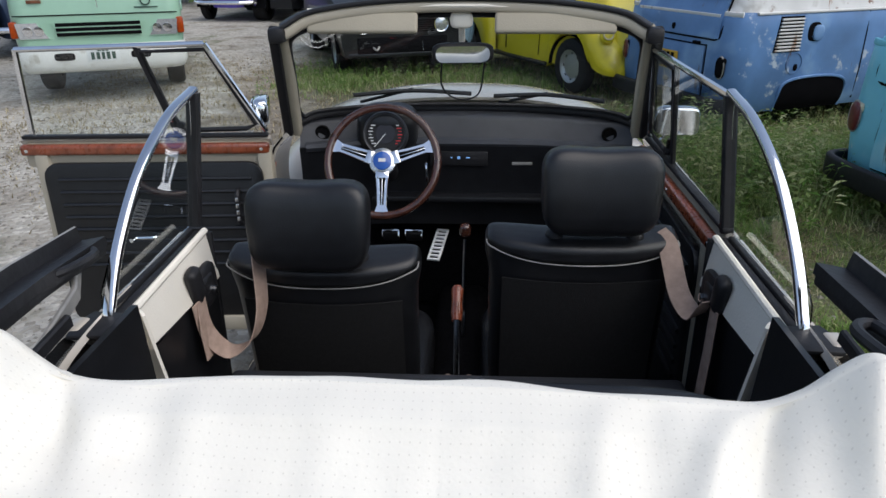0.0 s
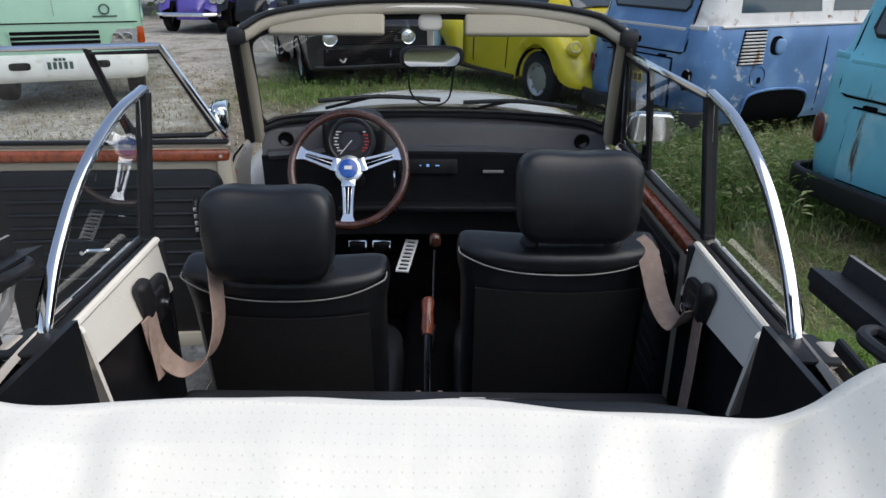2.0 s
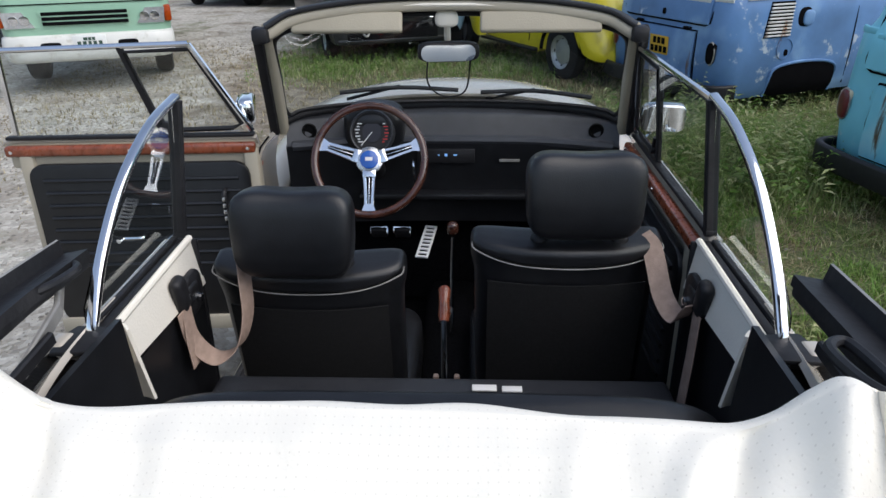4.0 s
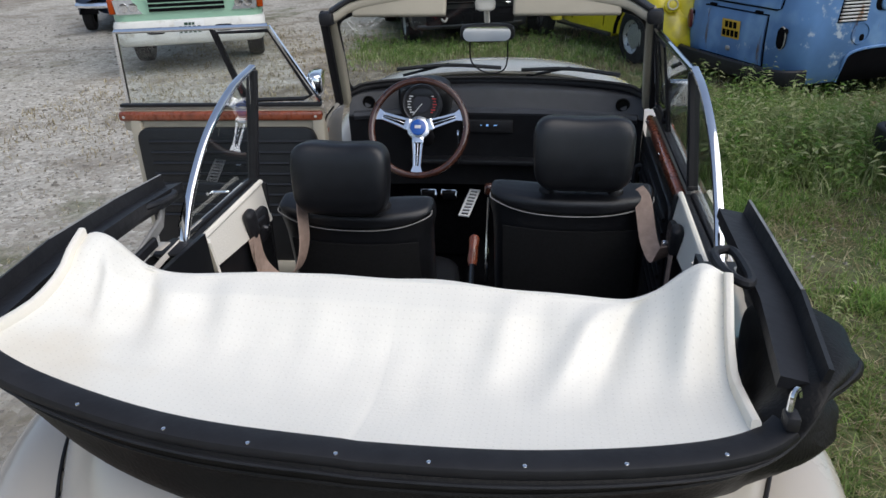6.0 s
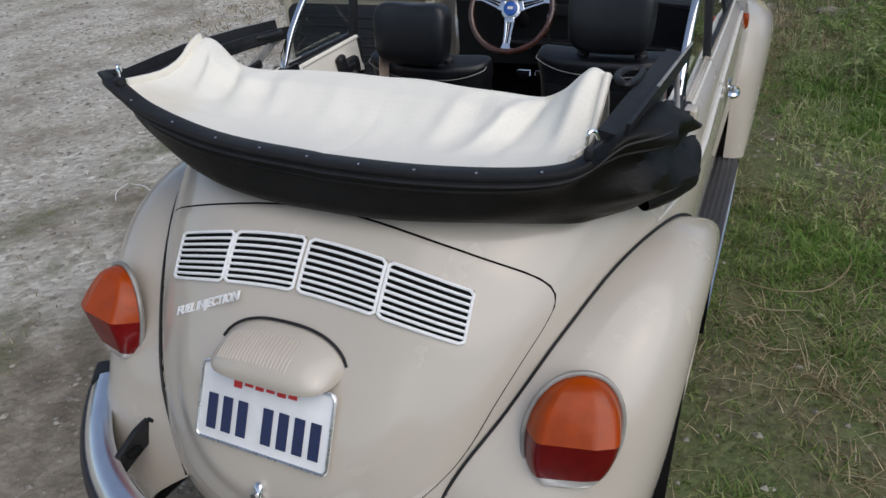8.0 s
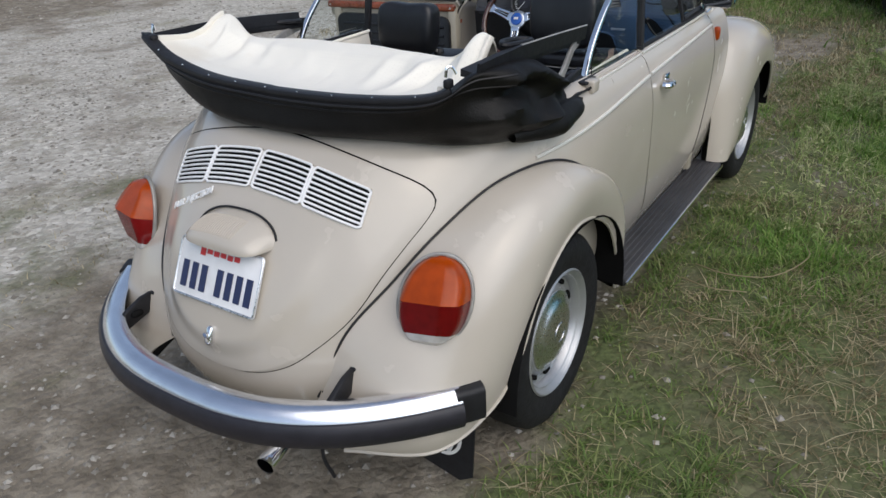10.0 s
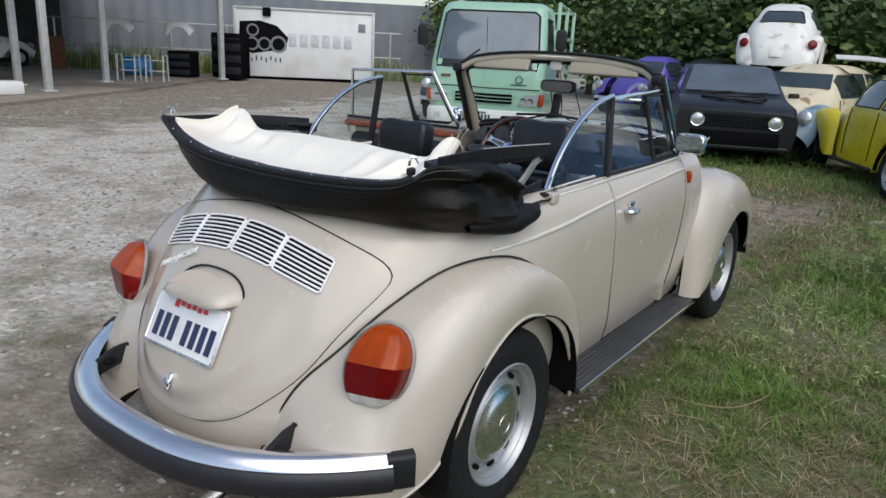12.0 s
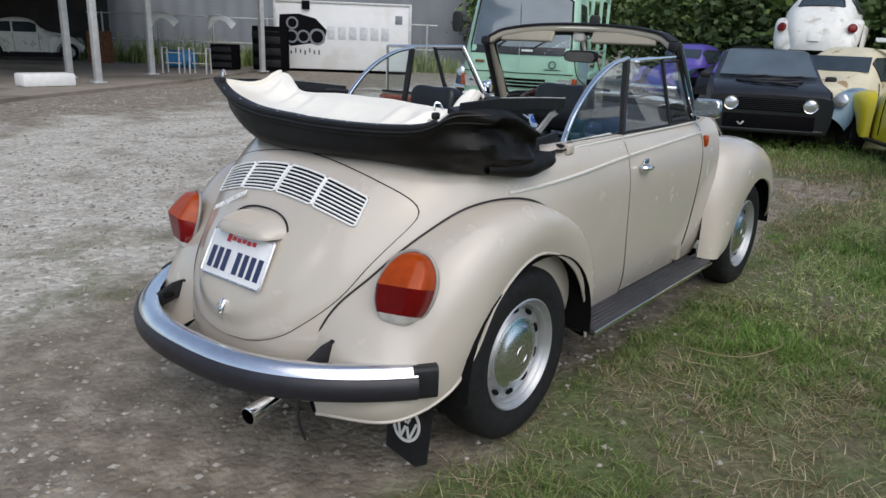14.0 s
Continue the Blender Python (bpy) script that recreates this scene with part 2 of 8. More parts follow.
def tube(pts, r, n=8, steps=None, closed=False):
    path = smooth_path(pts, steps, closed) if steps else [Vector(p) for p in pts]
    d = path[-1] - path[0]
    up = (0, 0, 1) if abs(d.normalized().z) < 0.8 or closed else (0, 1, 0)
    return sweep(path, ring(r, n), up, closed)


def lathe(profile, n=32, axis="x", at=(0, 0, 0), close=True):
    """A turned body: profile of (along the axis, radius)."""
    bm = bmesh.new()
    rows = []
    for k in range(n):
        a = 2 * math.pi * k / n
        row = []
        for s, r in profile:
            c, d = r * math.cos(a), r * math.sin(a)
            v = {"x": (s, c, d), "y": (c, s, d), "z": (c, d, s)}[axis]
            row.append(bm.verts.new(Vector(v) + Vector(at)))
        rows.append(row)
    for k in range(n):
        for j in range(len(profile) - 1):
            bm.faces.new([rows[k][j], rows[(k + 1) % n][j], rows[(k + 1) % n][j + 1], rows[k][j + 1]])
    bmesh.ops.remove_doubles(bm, verts=bm.verts, dist=1e-5)
    bmesh.ops.recalc_face_normals(bm, faces=bm.faces)
    return bm


def slab(outline, thick, m=None, bevel=0.0):
    """A flat piece from an outline of (x, y), extruded thick along z, then set by m."""
    bm = bmesh.new()
    f = bm.faces.new([bm.verts.new((x, y, 0)) for x, y in outline])
    g = bmesh.ops.extrude_face_region(bm, geom=[f])
    bmesh.ops.translate(bm, vec=(0, 0, thick), verts=[v for v in g["geom"] if isinstance(v, bmesh.types.BMVert)])
    bmesh.ops.recalc_face_normals(bm, faces=bm.faces)
    if bevel:
        bmesh.ops.bevel(bm, geom=[e for e in bm.edges], offset=bevel, segments=2, affect="EDGES", profile=0.5)
    if m is not None:
        bmesh.ops.transform(bm, matrix=m, verts=bm.verts)
    return bm


def moved(bm, m):
    bmesh.ops.transform(bm, matrix=m, verts=bm.verts)
    return bm


def mirrored(bm):
    bmesh.ops.scale(bm, vec=(-1, 1, 1), verts=bm.verts)
    bmesh.ops.reverse_faces(bm, faces=bm.faces)
    return bm


def pillow(sx, sy, sz, n=14, e=0.45, m=None):
    """A stuffed, rounded block: a superellipsoid."""
    def sg(v, p):
        return math.copysign(abs(v) ** p, v)

    def fn(u, v):
        a, b = 2 * math.pi * u, math.pi * (v - 0.5)
        return Vector((sx / 2 * sg(math.cos(a), e) * sg(math.cos(b), e), sy / 2 * sg(math.sin(a), e) * sg(math.cos(b), e), sz / 2 * sg(math.sin(b), e)))
    bm = grid(fn, 2 * n, n, loop_u=True)
    bmesh.ops.recalc_face_normals(bm, faces=bm.faces)
    return moved(bm, m) if m is not None else bm


def interp(table, x):
    xs, ys = zip(*table)
    return float(np.interp(x, xs, ys))


def wobble(x, y, z=0.0, s=1.0):
    return noise.noise(Vector((x * s, y * s, z * s)))
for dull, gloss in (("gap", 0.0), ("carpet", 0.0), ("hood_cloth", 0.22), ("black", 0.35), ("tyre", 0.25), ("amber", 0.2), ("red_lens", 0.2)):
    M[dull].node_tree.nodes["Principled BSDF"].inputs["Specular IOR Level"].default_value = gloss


def eased(table, x):
    """A smooth line through (x, y) pairs."""
    xs, ys = [p[0] for p in table], [p[1] for p in table]
    if x <= xs[0]:
        return ys[0]
    if x >= xs[-1]:
        return ys[-1]
    i = next(k for k in range(len(xs) - 1) if x <= xs[k + 1])
    h = xs[i + 1] - xs[i]
    slope = lambda k: (ys[min(k + 1, len(xs) - 1)] - ys[max(k - 1, 0)]) / (xs[min(k + 1, len(xs) - 1)] - xs[max(k - 1, 0)])
    m0, m1, t = slope(i), slope(i + 1), (x - xs[i]) / h
    return ((2 * t ** 3 - 3 * t * t + 1) * ys[i] + (t ** 3 - 2 * t * t + t) * h * m0
            + (-2 * t ** 3 + 3 * t * t) * ys[i + 1] + (t ** 3 - t * t) * h * m1)


# ---- the convertible: y ahead from the rear axle, z up from the ground ----
Y0, POWER = 0.45, 2.6
WIDTH = [(0.26, 0.585), (0.4, 0.635), (0.6, 0.665), (0.8, 0.68), (0.9, 0.675), (1.0, 0.645), (1.045, 0.60)]
REAR = [(0.26, -0.68), (0.36, -0.725), (0.45, -0.73), (0.55, -0.705), (0.65, -0.66), (0.75, -0.60), (0.85, -0.53), (0.945, -0.447), (1.0, -0.375), (1.06, -0.25)]


def half_width(z):
    return eased(WIDTH, z)


def body_y(x, z):
    """The rear body's surface: y for a given x and height."""
    k = min(abs(x) / half_width(z), 1.0)
    return Y0 - (Y0 - eased(REAR, z)) * (1 - k ** POWER) ** (1 / POWER)


def body_x(y, z):
    """The body side's surface: half width for a given y and height."""
    if y >= Y0:
        return half_width(z)
    k = min((Y0 - y) / (Y0 - eased(REAR, z)), 1.0)
    return half_width(z) * (1 - k ** POWER) ** (1 / POWER)


car = thing("convertible_car", "beige convertible car with folded hood and one open door", "car")


def rear_shell(u, v):
    z = 0.27 + 0.77 * v
    a = math.pi * u
    c, s = math.cos(a), math.sin(a)
    w, l = half_width(z), Y0 - eased(REAR, z)
    return (w * math.copysign(abs(c) ** (2 / POWER), c), Y0 - l * abs(s) ** (2 / POWER), z)


part("rear_body", grid(rear_shell, 64, 30, thick=-0.012), "paint", car, "glossy beige rear body panel")

def lid_half(z):
    return eased([(0.43, 0.02), (0.44, 0.12), (0.475, 0.225), (0.53, 0.30), (0.585, 0.355), (0.63, 0.385), (0.70, 0.417), (0.77, 0.452), (0.815, 0.475), (0.85, 0.485), (0.88, 0.472), (0.91, 0.43), (0.94, 0.355), (0.965, 0.265), (0.985, 0.15), (0.997, 0.02)], z)


LID_Z0, LID_Z1 = 0.43, 0.997


def lid_surface(x, z, proud):
    return Vector((x, body_y(x, z) - proud, z))


def lid_point(u, v, grow=0.0, proud=0.006):
    # rows close up at the top and bottom edge
    zm, zh = (LID_Z0 + LID_Z1) / 2, (LID_Z1 - LID_Z0) / 2 + grow
    z = zm - zh * math.cos(math.pi * v)
    w = lid_half(min(max(zm + (z - zm) * (zh - grow) / zh, LID_Z0), LID_Z1)) + grow
    x = w * (2 * u - 1)
    edge = min(1.0, (1 - abs(2 * u - 1)) * w / 0.02, 1)
    # the middle stands proud and falls to a flat lip round the lower edge
    k = min(1.0, max(0.0, (1.16 - math.hypot(x / 0.27, min(0.0, z - 0.75) / 0.25)) / 0.26))
    f = min(1.0, max(0.0, (0.84 - z) / 0.16))
    bulge = 0.016 * k * k * (3 - 2 * k) * f * f * (3 - 2 * f)
    return lid_surface(x, z, proud * (0.4 + 0.6 * edge) + bulge)


lid = part("engine_lid", grid(lid_point, 48, 56, thick=0.004), "paint", car, "beige engine lid with four louvred vents")
part("lid_gap", grid(lambda u, v: lid_point(u, v, 0.0022, 0.002), 40, 40), "gap", car)

# four louvred vents with bright frames
VENT_X = [(-0.352, -0.186), (-0.178, -0.006), (0.006, 0.178), (0.186, 0.352)]


def vent_z(x, v):
    top = 0.957 - 0.44 * x * x - 0.1 * abs(x) ** 3
    return top - (0.080 + 0.005 * abs(x)) * v


for x0, x1 in VENT_X:
    on = lambda u, v, p: lid_surface(x0 + (x1 - x0) * u, vent_z(x0 + (x1 - x0) * u, v), p)
    vent = part("vent", grid(lambda u, v: on(u, v, 0.009), 8, 8), "gap", lid, "black louvred engine vent with a bright frame")
    border = [(0.02, 0.02), (0.5, 0), (0.98, 0.02), (1, 0.5), (0.98, 0.98), (0.5, 1), (0.02, 0.98), (0, 0.5)]
    loop = []
    for (a, b), (c, d) in zip([(0.0, 0.05), (0.05, 0), (0.95, 0), (1, 0.05), (1, 0.95), (0.95, 1), (0.05, 1), (0, 0.95)], [(0.05, 0), (0.95, 0), (1, 0.05), (1, 0.95), (0.95, 1), (0.05, 1), (0, 0.95), (0, 0.05)]):
        for k in range(4):
            loop.append(on(a + (c - a) * k / 4, b + (d - b) * k / 4, 0.011))
    part("vent_frame", sweep(loop, rrect(0.007, 0.007, 0.003, 2), (0, -1, 0.4), closed=True), "slat", vent)
    for k in range(7):
        v = (k + 1) / 8
        path = [on(0.01 + 0.98 * i / 6, v, 0.012) for i in range(7)]
        part("louvre_slat", sweep(path, rrect(0.0062, 0.0055, 0.002, 1), (0, -1, 0.4)), "slat", vent)


# number plate light housing, plate, latch, badge
def visor_top(t):
    return lid_surface(0.150 * t, 0.760 + 0.062 * (1 - abs(t) ** 2.6) ** 0.6, 0.004)


def visor_front(t):
    return Vector((0.148 * t - 0.004, -0.590 - 0.084 * max(0.0, 1 - abs(t) ** 6) ** 0.5, 0.757 - 0.004 * (1 - t * t)))


def visor(u, v):
    t = 2 * u - 1
    a, b = visor_top(t), visor_front(t)
    c = Vector((b.x, b.y, a.z - 0.012))
    o = a + b - c
    f = v * math.pi / 2
    return o + (a - o) * math.cos(f) ** 0.85 + (b - o) * math.sin(f) ** 0.80


lamp_housing = part("plate_lamp_housing", grid(visor, 36, 14, thick=-0.004), "paint", lid, "beige ribbed number plate lamp housing")
part("lamp_underside", grid(lambda u, v: visor_front(2 * u - 1).lerp(lid_surface(0.146 * (2 * u - 1), 0.756, 0.003), v), 24, 4), "clear_lens", lamp_housing)
for k in range(21):
    t = -0.72 + 0.055 * k
    part("rib", tube([Vector(visor(0.5 + t / 2, 0.14 + 0.08 * j)) + Vector((0, -0.0004, 0.0004)) for j in range(7)], 0.0019, 5), "paint", lamp_housing)
part("seal", sweep([visor_top(-0.98 + 1.96 * k / 30) + Vector((0, -0.004, 0.005)) for k in range(31)], rrect(0.006, 0.006, 0.002, 2), (0, -1, 0.6)), "black", lamp_housing)

plate_pose = Matrix.Translation((-0.006, -0.672, 0.676)) @ pose(0, 0, 0, 63, 0, 0) @ pose(0, 0, 0, 0, 0, 0)
plate = part("number_plate", slab(rrect(0.318, 0.165, 0.012), 0.003, plate_pose, 0.001), "plate", lid, "white plate with dark blue writing")
part("plate_frame", sweep([plate_pose @ Vector((x, y, 0.004)) for x, y in rrect(0.312, 0.158, 0.012)], rrect(0.006, 0.006, 0.002, 1), plate_pose.to_3x3() @ Vector((0, 0, 1)), closed=True), "alu", plate)


def lettering(name, text, size, mat, parent, m, depth=0.001, sx=1.0, shear=0.0, bold=0.0):
    cu = bpy.data.curves.new(name, "FONT")
    cu.body, cu.size, cu.extrude, cu.align_x, cu.align_y, cu.shear, cu.offset = text, size, depth, "CENTER", "CENTER", shear, bold
    cu.resolution_u = 3
    ob = new(name, cu)
    dg = bpy.context.evaluated_depsgraph_get()
    me = bpy.data.meshes.new_from_object(ob.evaluated_get(dg))
    bpy.data.objects.remove(ob)
    bpy.data.curves.remove(cu)
    me.transform(m @ Matrix.Diagonal((sx, 1, 1, 1)))
    me.materials.clear()
    me.materials.append(M[mat])
    o = new(name, me)
    o.parent = parent
    return o


for k in range(7):
    x = -0.122 + 0.037 * k + (0.024 if k > 2 else 0)
    part("plate_bar", moved(block(x, -0.020, 0.005, 0.024, 0.074, 0.002, 0.0008, 1), plate_pose), "ink_blue", plate)
for k in range(6):
    part("plate_mark", moved(block(-0.066 + 0.026 * k, 0.054 + 0.002 * (k % 2), 0.0048, 0.020, 0.014 if k else 0.026, 0.0014, 0.0005, 1), plate_pose), "ink_red", plate)
bx = Vector((0.214, 0.0, 0.098)).normalized()
bz = Vector((-0.28, -0.82, 0.50))
by = bz.cross(bx).normalized()
bz = bx.cross(by)
badge_m = Matrix.Translation(lid_surface(-0.216, 0.812, 0.010)) @ Matrix((bx, by, bz)).transposed().to_4x4()
lettering("badge_text", "FUEL INJECTION", 0.025, "slat", lid, badge_m, 0.002, 1.12, 0.35, 0.0008)
latch = part("lid_latch", pillow(0.024, 0.03, 0.055, 8, 0.6, pose(0, -0.738, 0.525, -25, 0, 0)), "chrome", lid, "chrome lid latch")
part("latch_button", lathe([(0, 0), (0, 0.008), (0.006, 0.008), (0.007, 0)], 12, "y", (0, -0.757, 0.535)), "chrome", latch)


# ---- fenders ----
def fender(A, B, C, p=0.8, nu=56, nv=18):
    """A bulged shell between the body seam A and the lip B; C is the corner of each section."""
    A, B, C = ([Vector(q) for q in c] for c in (A, B, C))

    def fn(u, v):
        a, b, c = smooth_at(A, u), smooth_at(B, u), smooth_at(C, u)
        o = a + b - c
        f = v * math.pi / 2
        return o + (a - o) * math.cos(f) ** p + (b - o) * math.sin(f) ** p
    return grid(fn, nu, nv, thick=0.008)


def seam(points, lift=0.0):
    return [Vector((body_x(y, z) + lift, y, z)) for y, z in points]


REAR_A = seam([(0.50, 0.26), (0.47, 0.48), (0.37, 0.64), (0.21, 0.78), (0.02, 0.875), (-0.19, 0.872), (-0.36, 0.787), (-0.50, 0.672), (-0.605, 0.56), (-0.665, 0.38)])
REAR_B = [(0.69, 0.47, 0.25), (0.71, 0.40, 0.42), (0.725, 0.27, 0.585), (0.735, 0.09, 0.69), (0.74, -0.08, 0.705), (0.735, -0.24, 0.61), (0.72, -0.34, 0.44), (0.685, -0.44, 0.33), (0.61, -0.60, 0.285), (0.40, -0.70, 0.275)]
REAR_C = [(0.715, 0.49, 0.26), (0.755, 0.46, 0.50), (0.77, 0.38, 0.69), (0.778, 0.20, 0.83), (0.782, -0.05, 0.885), (0.772, -0.28, 0.855), (0.75, -0.46, 0.74), (0.712, -0.56, 0.55), (0.63, -0.66, 0.41), (0.42, -0.71, 0.30)]
FRONT_A = [(0.66, 1.78, 0.30), (0.655, 1.79, 0.50), (0.63, 1.82, 0.72), (0.60, 1.92, 0.86), (0.56, 2.15, 0.90), (0.50, 2.45, 0.87), (0.44, 2.75, 0.75), (0.40, 2.95, 0.55)]
FRONT_B = [(0.735, 1.88, 0.29), (0.745, 1.98, 0.35), (0.755, 2.08, 0.53), (0.76, 2.25, 0.65), (0.76, 2.42, 0.67), (0.755, 2.62, 0.60), (0.74, 2.75, 0.45), (0.70, 2.85, 0.33)]
FRONT_C = [(0.75, 1.80, 0.29), (0.765, 1.83, 0.50), (0.78, 1.90, 0.74), (0.79, 2.05, 0.87), (0.79, 2.30, 0.90), (0.775, 2.62, 0.86), (0.74, 2.85, 0.72), (0.66, 2.98, 0.48)]
for sx in (1, -1):
    for nm, (A, B, C) in (("rear_fender", (REAR_A, REAR_B, REAR_C)), ("front_fender", (FRONT_A, FRONT_B, FRONT_C))):
        bm = fender(A, B, C)
        f = part(nm, bm if sx > 0 else mirrored(bm), "paint", car, "rounded glossy beige fender")
        # near-black second skin just inside the painted shell
        inner_skin = fender(A, [Vector(p) + Vector((-0.012, 0, 0)) for p in B], [Vector(p) + Vector((-0.026, 0, -0.024)) for p in C], 0.8, 40, 12)
        part("fender_liner", inner_skin if sx > 0 else mirrored(inner_skin), "gap", f)
        bm = tube([p + Vector((0.004, 0, 0.004)) for p in smooth_path(A, 60)], 0.0034, 6)
        part("fender_beading", bm if sx > 0 else mirrored(bm), "black", f)
        bm = tube(smooth_path(B, 60), 0.006, 6)
        part("fender_lip", bm if sx > 0 else mirrored(bm), "paint", f)


# ---- wheels ----
def wheel():
    w = new("wheel")
    part("tyre", lathe([(-0.07, 0.20), (-0.082, 0.235), (-0.086, 0.265), (-0.078, 0.295), (-0.06, 0.312), (-0.03, 0.317), (0.03, 0.317), (0.06, 0.312), (0.078, 0.295), (0.086, 0.265), (0.082, 0.235), (0.07, 0.20)], 56), "tyre", w, "black road tyre")
    part("rim", lathe([(-0.06, 0.19), (0.02, 0.185), (0.064, 0.196), (0.074, 0.205), (0.078, 0.200), (0.072, 0.193), (0.062, 0.190), (0.058, 0.184), (0.060, 0.180), (0.052, 0.174), (0.036, 0.170), (0.028, 0.158), (0.036, 0.142), (0.046, 0.134), (0.047, 0.125), (0.044, 0.05), (0.044, 0)], 56), "silver", w, "silver steel rim")
    for k in range(10):
        a = 2 * math.pi * (k + 0.5) / 10
        part("rim_slot", pillow(0.014, 0.040, 0.017, 5, 0.6, Matrix.Translation((0.034, 0.156 * math.cos(a), 0.156 * math.sin(a))) @ pose(0, 0, 0, math.degrees(a) + 90, 0, 0)), "gap", w)
    cap = part("hubcap", lathe([(0.043, 0.128), (0.050, 0.129), (0.054, 0.122), (0.055, 0.112), (0.064, 0.102), (0.071, 0.085), (0.075, 0.060), (0.077, 0.040), (0.078, 0.0)], 48), "alu", w, "dull bright hubcap")
    part("hubcap_emblem", lathe([(0.076, 0.036), (0.079, 0.036), (0.079, 0.031), (0.076, 0.031)], 24), "alu", cap)
    return w


w0 = wheel()
w0.matrix_world = pose(0.612, 0, 0.326)
w0.parent = car
for x, y, rz in ((-0.620, 0, 180), (0.625, 2.42, 0), (-0.625, 2.42, 180)):
    c = copy_thing(w0, pose(x, y, 0.317, 25 * y, 0, rz))
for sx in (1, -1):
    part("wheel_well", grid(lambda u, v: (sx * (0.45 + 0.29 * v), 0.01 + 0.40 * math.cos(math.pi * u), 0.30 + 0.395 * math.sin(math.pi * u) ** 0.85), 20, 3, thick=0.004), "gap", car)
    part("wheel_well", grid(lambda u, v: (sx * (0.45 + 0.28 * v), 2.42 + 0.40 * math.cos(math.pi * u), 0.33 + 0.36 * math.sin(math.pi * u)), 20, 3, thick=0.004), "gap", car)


# ---- tail lights ----
def tail_light(sx):
    """A round-shouldered lamp lying on the fender: amber above, red below, clear at the foot."""
    c = Vector((0.566, -0.487, 0.664))
    out = Vector((0.33, -0.89, 0.30)).normalized()
    right = Vector((0, 0, 1)).cross(out).normalized()
    up = out.cross(right).normalized()
    light = new("tail_light")
    light.parent = car
    tagged(light, "large rear lamp with amber top and red bottom")
    SEAM = 0.08

    def half(yy):
        return 0.089 * (1 - abs(yy) ** (2.0 if yy > 0 else 2.5)) ** (1 / 2.1)

    def shape(a0, a1):
        def fn(u, v):
            yy = min(max(a0 + (a1 - a0) * v, -1), 1)
            t = 2 * u - 1
            # two flat slopes that meet along the seam, and a ridge right of the middle
            rise = 1 - abs(yy - SEAM) / (1 - SEAM if yy > SEAM else 1 + SEAM)
            wall = min(1.0, (1 - abs(t)) * 5) ** 0.6
            ridge = 1 - 0.22 * abs(t - 0.35)
            d = (0.026 + 0.060 * rise ** 0.9) * wall * ridge * min(1.0, (1 - abs(yy)) * 6) ** 0.5
            return c + right * (half(yy) * t + 0.016 * yy) + up * (0.115 * yy) + out * d
        return grid(fn, 24, 14)
    for nm, mat, a0, a1 in (("amber_lens", "amber", SEAM, 1.0), ("red_lens", "red_lens", -0.66, SEAM), ("clear_lens", "clear_lens", -1.0, -0.66)):
        bm = shape(a0, a1)
        part(nm, bm if sx > 0 else mirrored(bm), mat, light, "", True, 70)
    loop = []
    for k in range(40):
        a = 2 * math.pi * k / 40
        x = 0.093 * (abs(math.cos(a)) ** (2 / 2.15)) * math.copysign(1, math.cos(a))
        loop.append(c + right * (x + 0.016 * math.sin(a)) + up * 0.119 * math.sin(a) - out * 0.002)
    bm = sweep(loop, rrect(0.010, 0.012, 0.004, 2), out, closed=True)
    part("rim_seal", bm if sx > 0 else mirrored(bm), "grey_plate", light)


tail_light(1)
tail_light(-1)


# ---- rear bumper ----
def bumper_y(x):
    return -0.856 + 0.384 * (abs(x + 0.012) / 0.70) ** 2.6


BUMPER_Z = 0.411


def bumper_path(n, x0, x1):
    return [Vector((x, bumper_y(x), BUMPER_Z)) for x in [x0 + (x1 - x0) * k / n for k in range(n + 1)]]


bumper = part("rear_bumper", sweep(bumper_path(48, -0.675, 0.648), [(-0.03, 0.046), (-0.012, 0.054), (0.008, 0.054), (0.022, 0.047), (0.034, 0.034), (0.042, 0.018), (0.044, -0.02), (0.040, -0.038), (0.026, -0.052), (-0.02, -0.056), (-0.022, -0.05), (0.02, -0.045), (0.032, -0.03), (0.034, 0.0), (0.028, 0.024), (0.012, 0.042), (-0.012, 0.046)], (0, 0, 1)), "bumper_chrome", car, "chrome rear bumper with a dark rubber strip and black end caps")
part("rubber_strip", sweep(bumper_path(48, -0.675, 0.648), [(0.034, 0.026), (0.044, 0.024), (0.053, 0.012), (0.056, -0.010), (0.053, -0.030), (0.045, -0.044), (0.032, -0.048)], (0, 0, 1)), "bumper_strip", bumper, "dark grey rubber strip")
for sx in (1, -1):
    ends = (0.640, 0.658, 0.672, 0.684) if sx > 0 else (-0.665, -0.683, -0.697, -0.708)
    pth = [Vector((x, bumper_y(x), BUMPER_Z)) for x in ends]
    if sx < 0:
        pth = pth[::-1]
    part("end_cap", sweep(pth, rrect(0.072, 0.104, 0.016, 3), (0, 0, 1)), "black", bumper, "black rubber bumper end cap")
    arm = part("bracket", merge(slab([(0, -0.02), (0.15, -0.062), (0.15, -0.012), (0.05, 0.030), (0.0, 0.035)], 0.016, Matrix.Translation((sx * 0.405, -0.62, 0.458)) @ pose(0, 0, 0, 90, 0, -90 + sx * 3), 0.004), block(sx * 0.40, -0.62, 0.475, 0.034, 0.03, 0.05, 0.012, 3)), "black", bumper, "black steel bumper bracket")
    part("bracket_hole", pillow(0.022, 0.04, 0.018, 6, 0.7, pose(sx * 0.398, -0.70, 0.452)), "gap", arm)
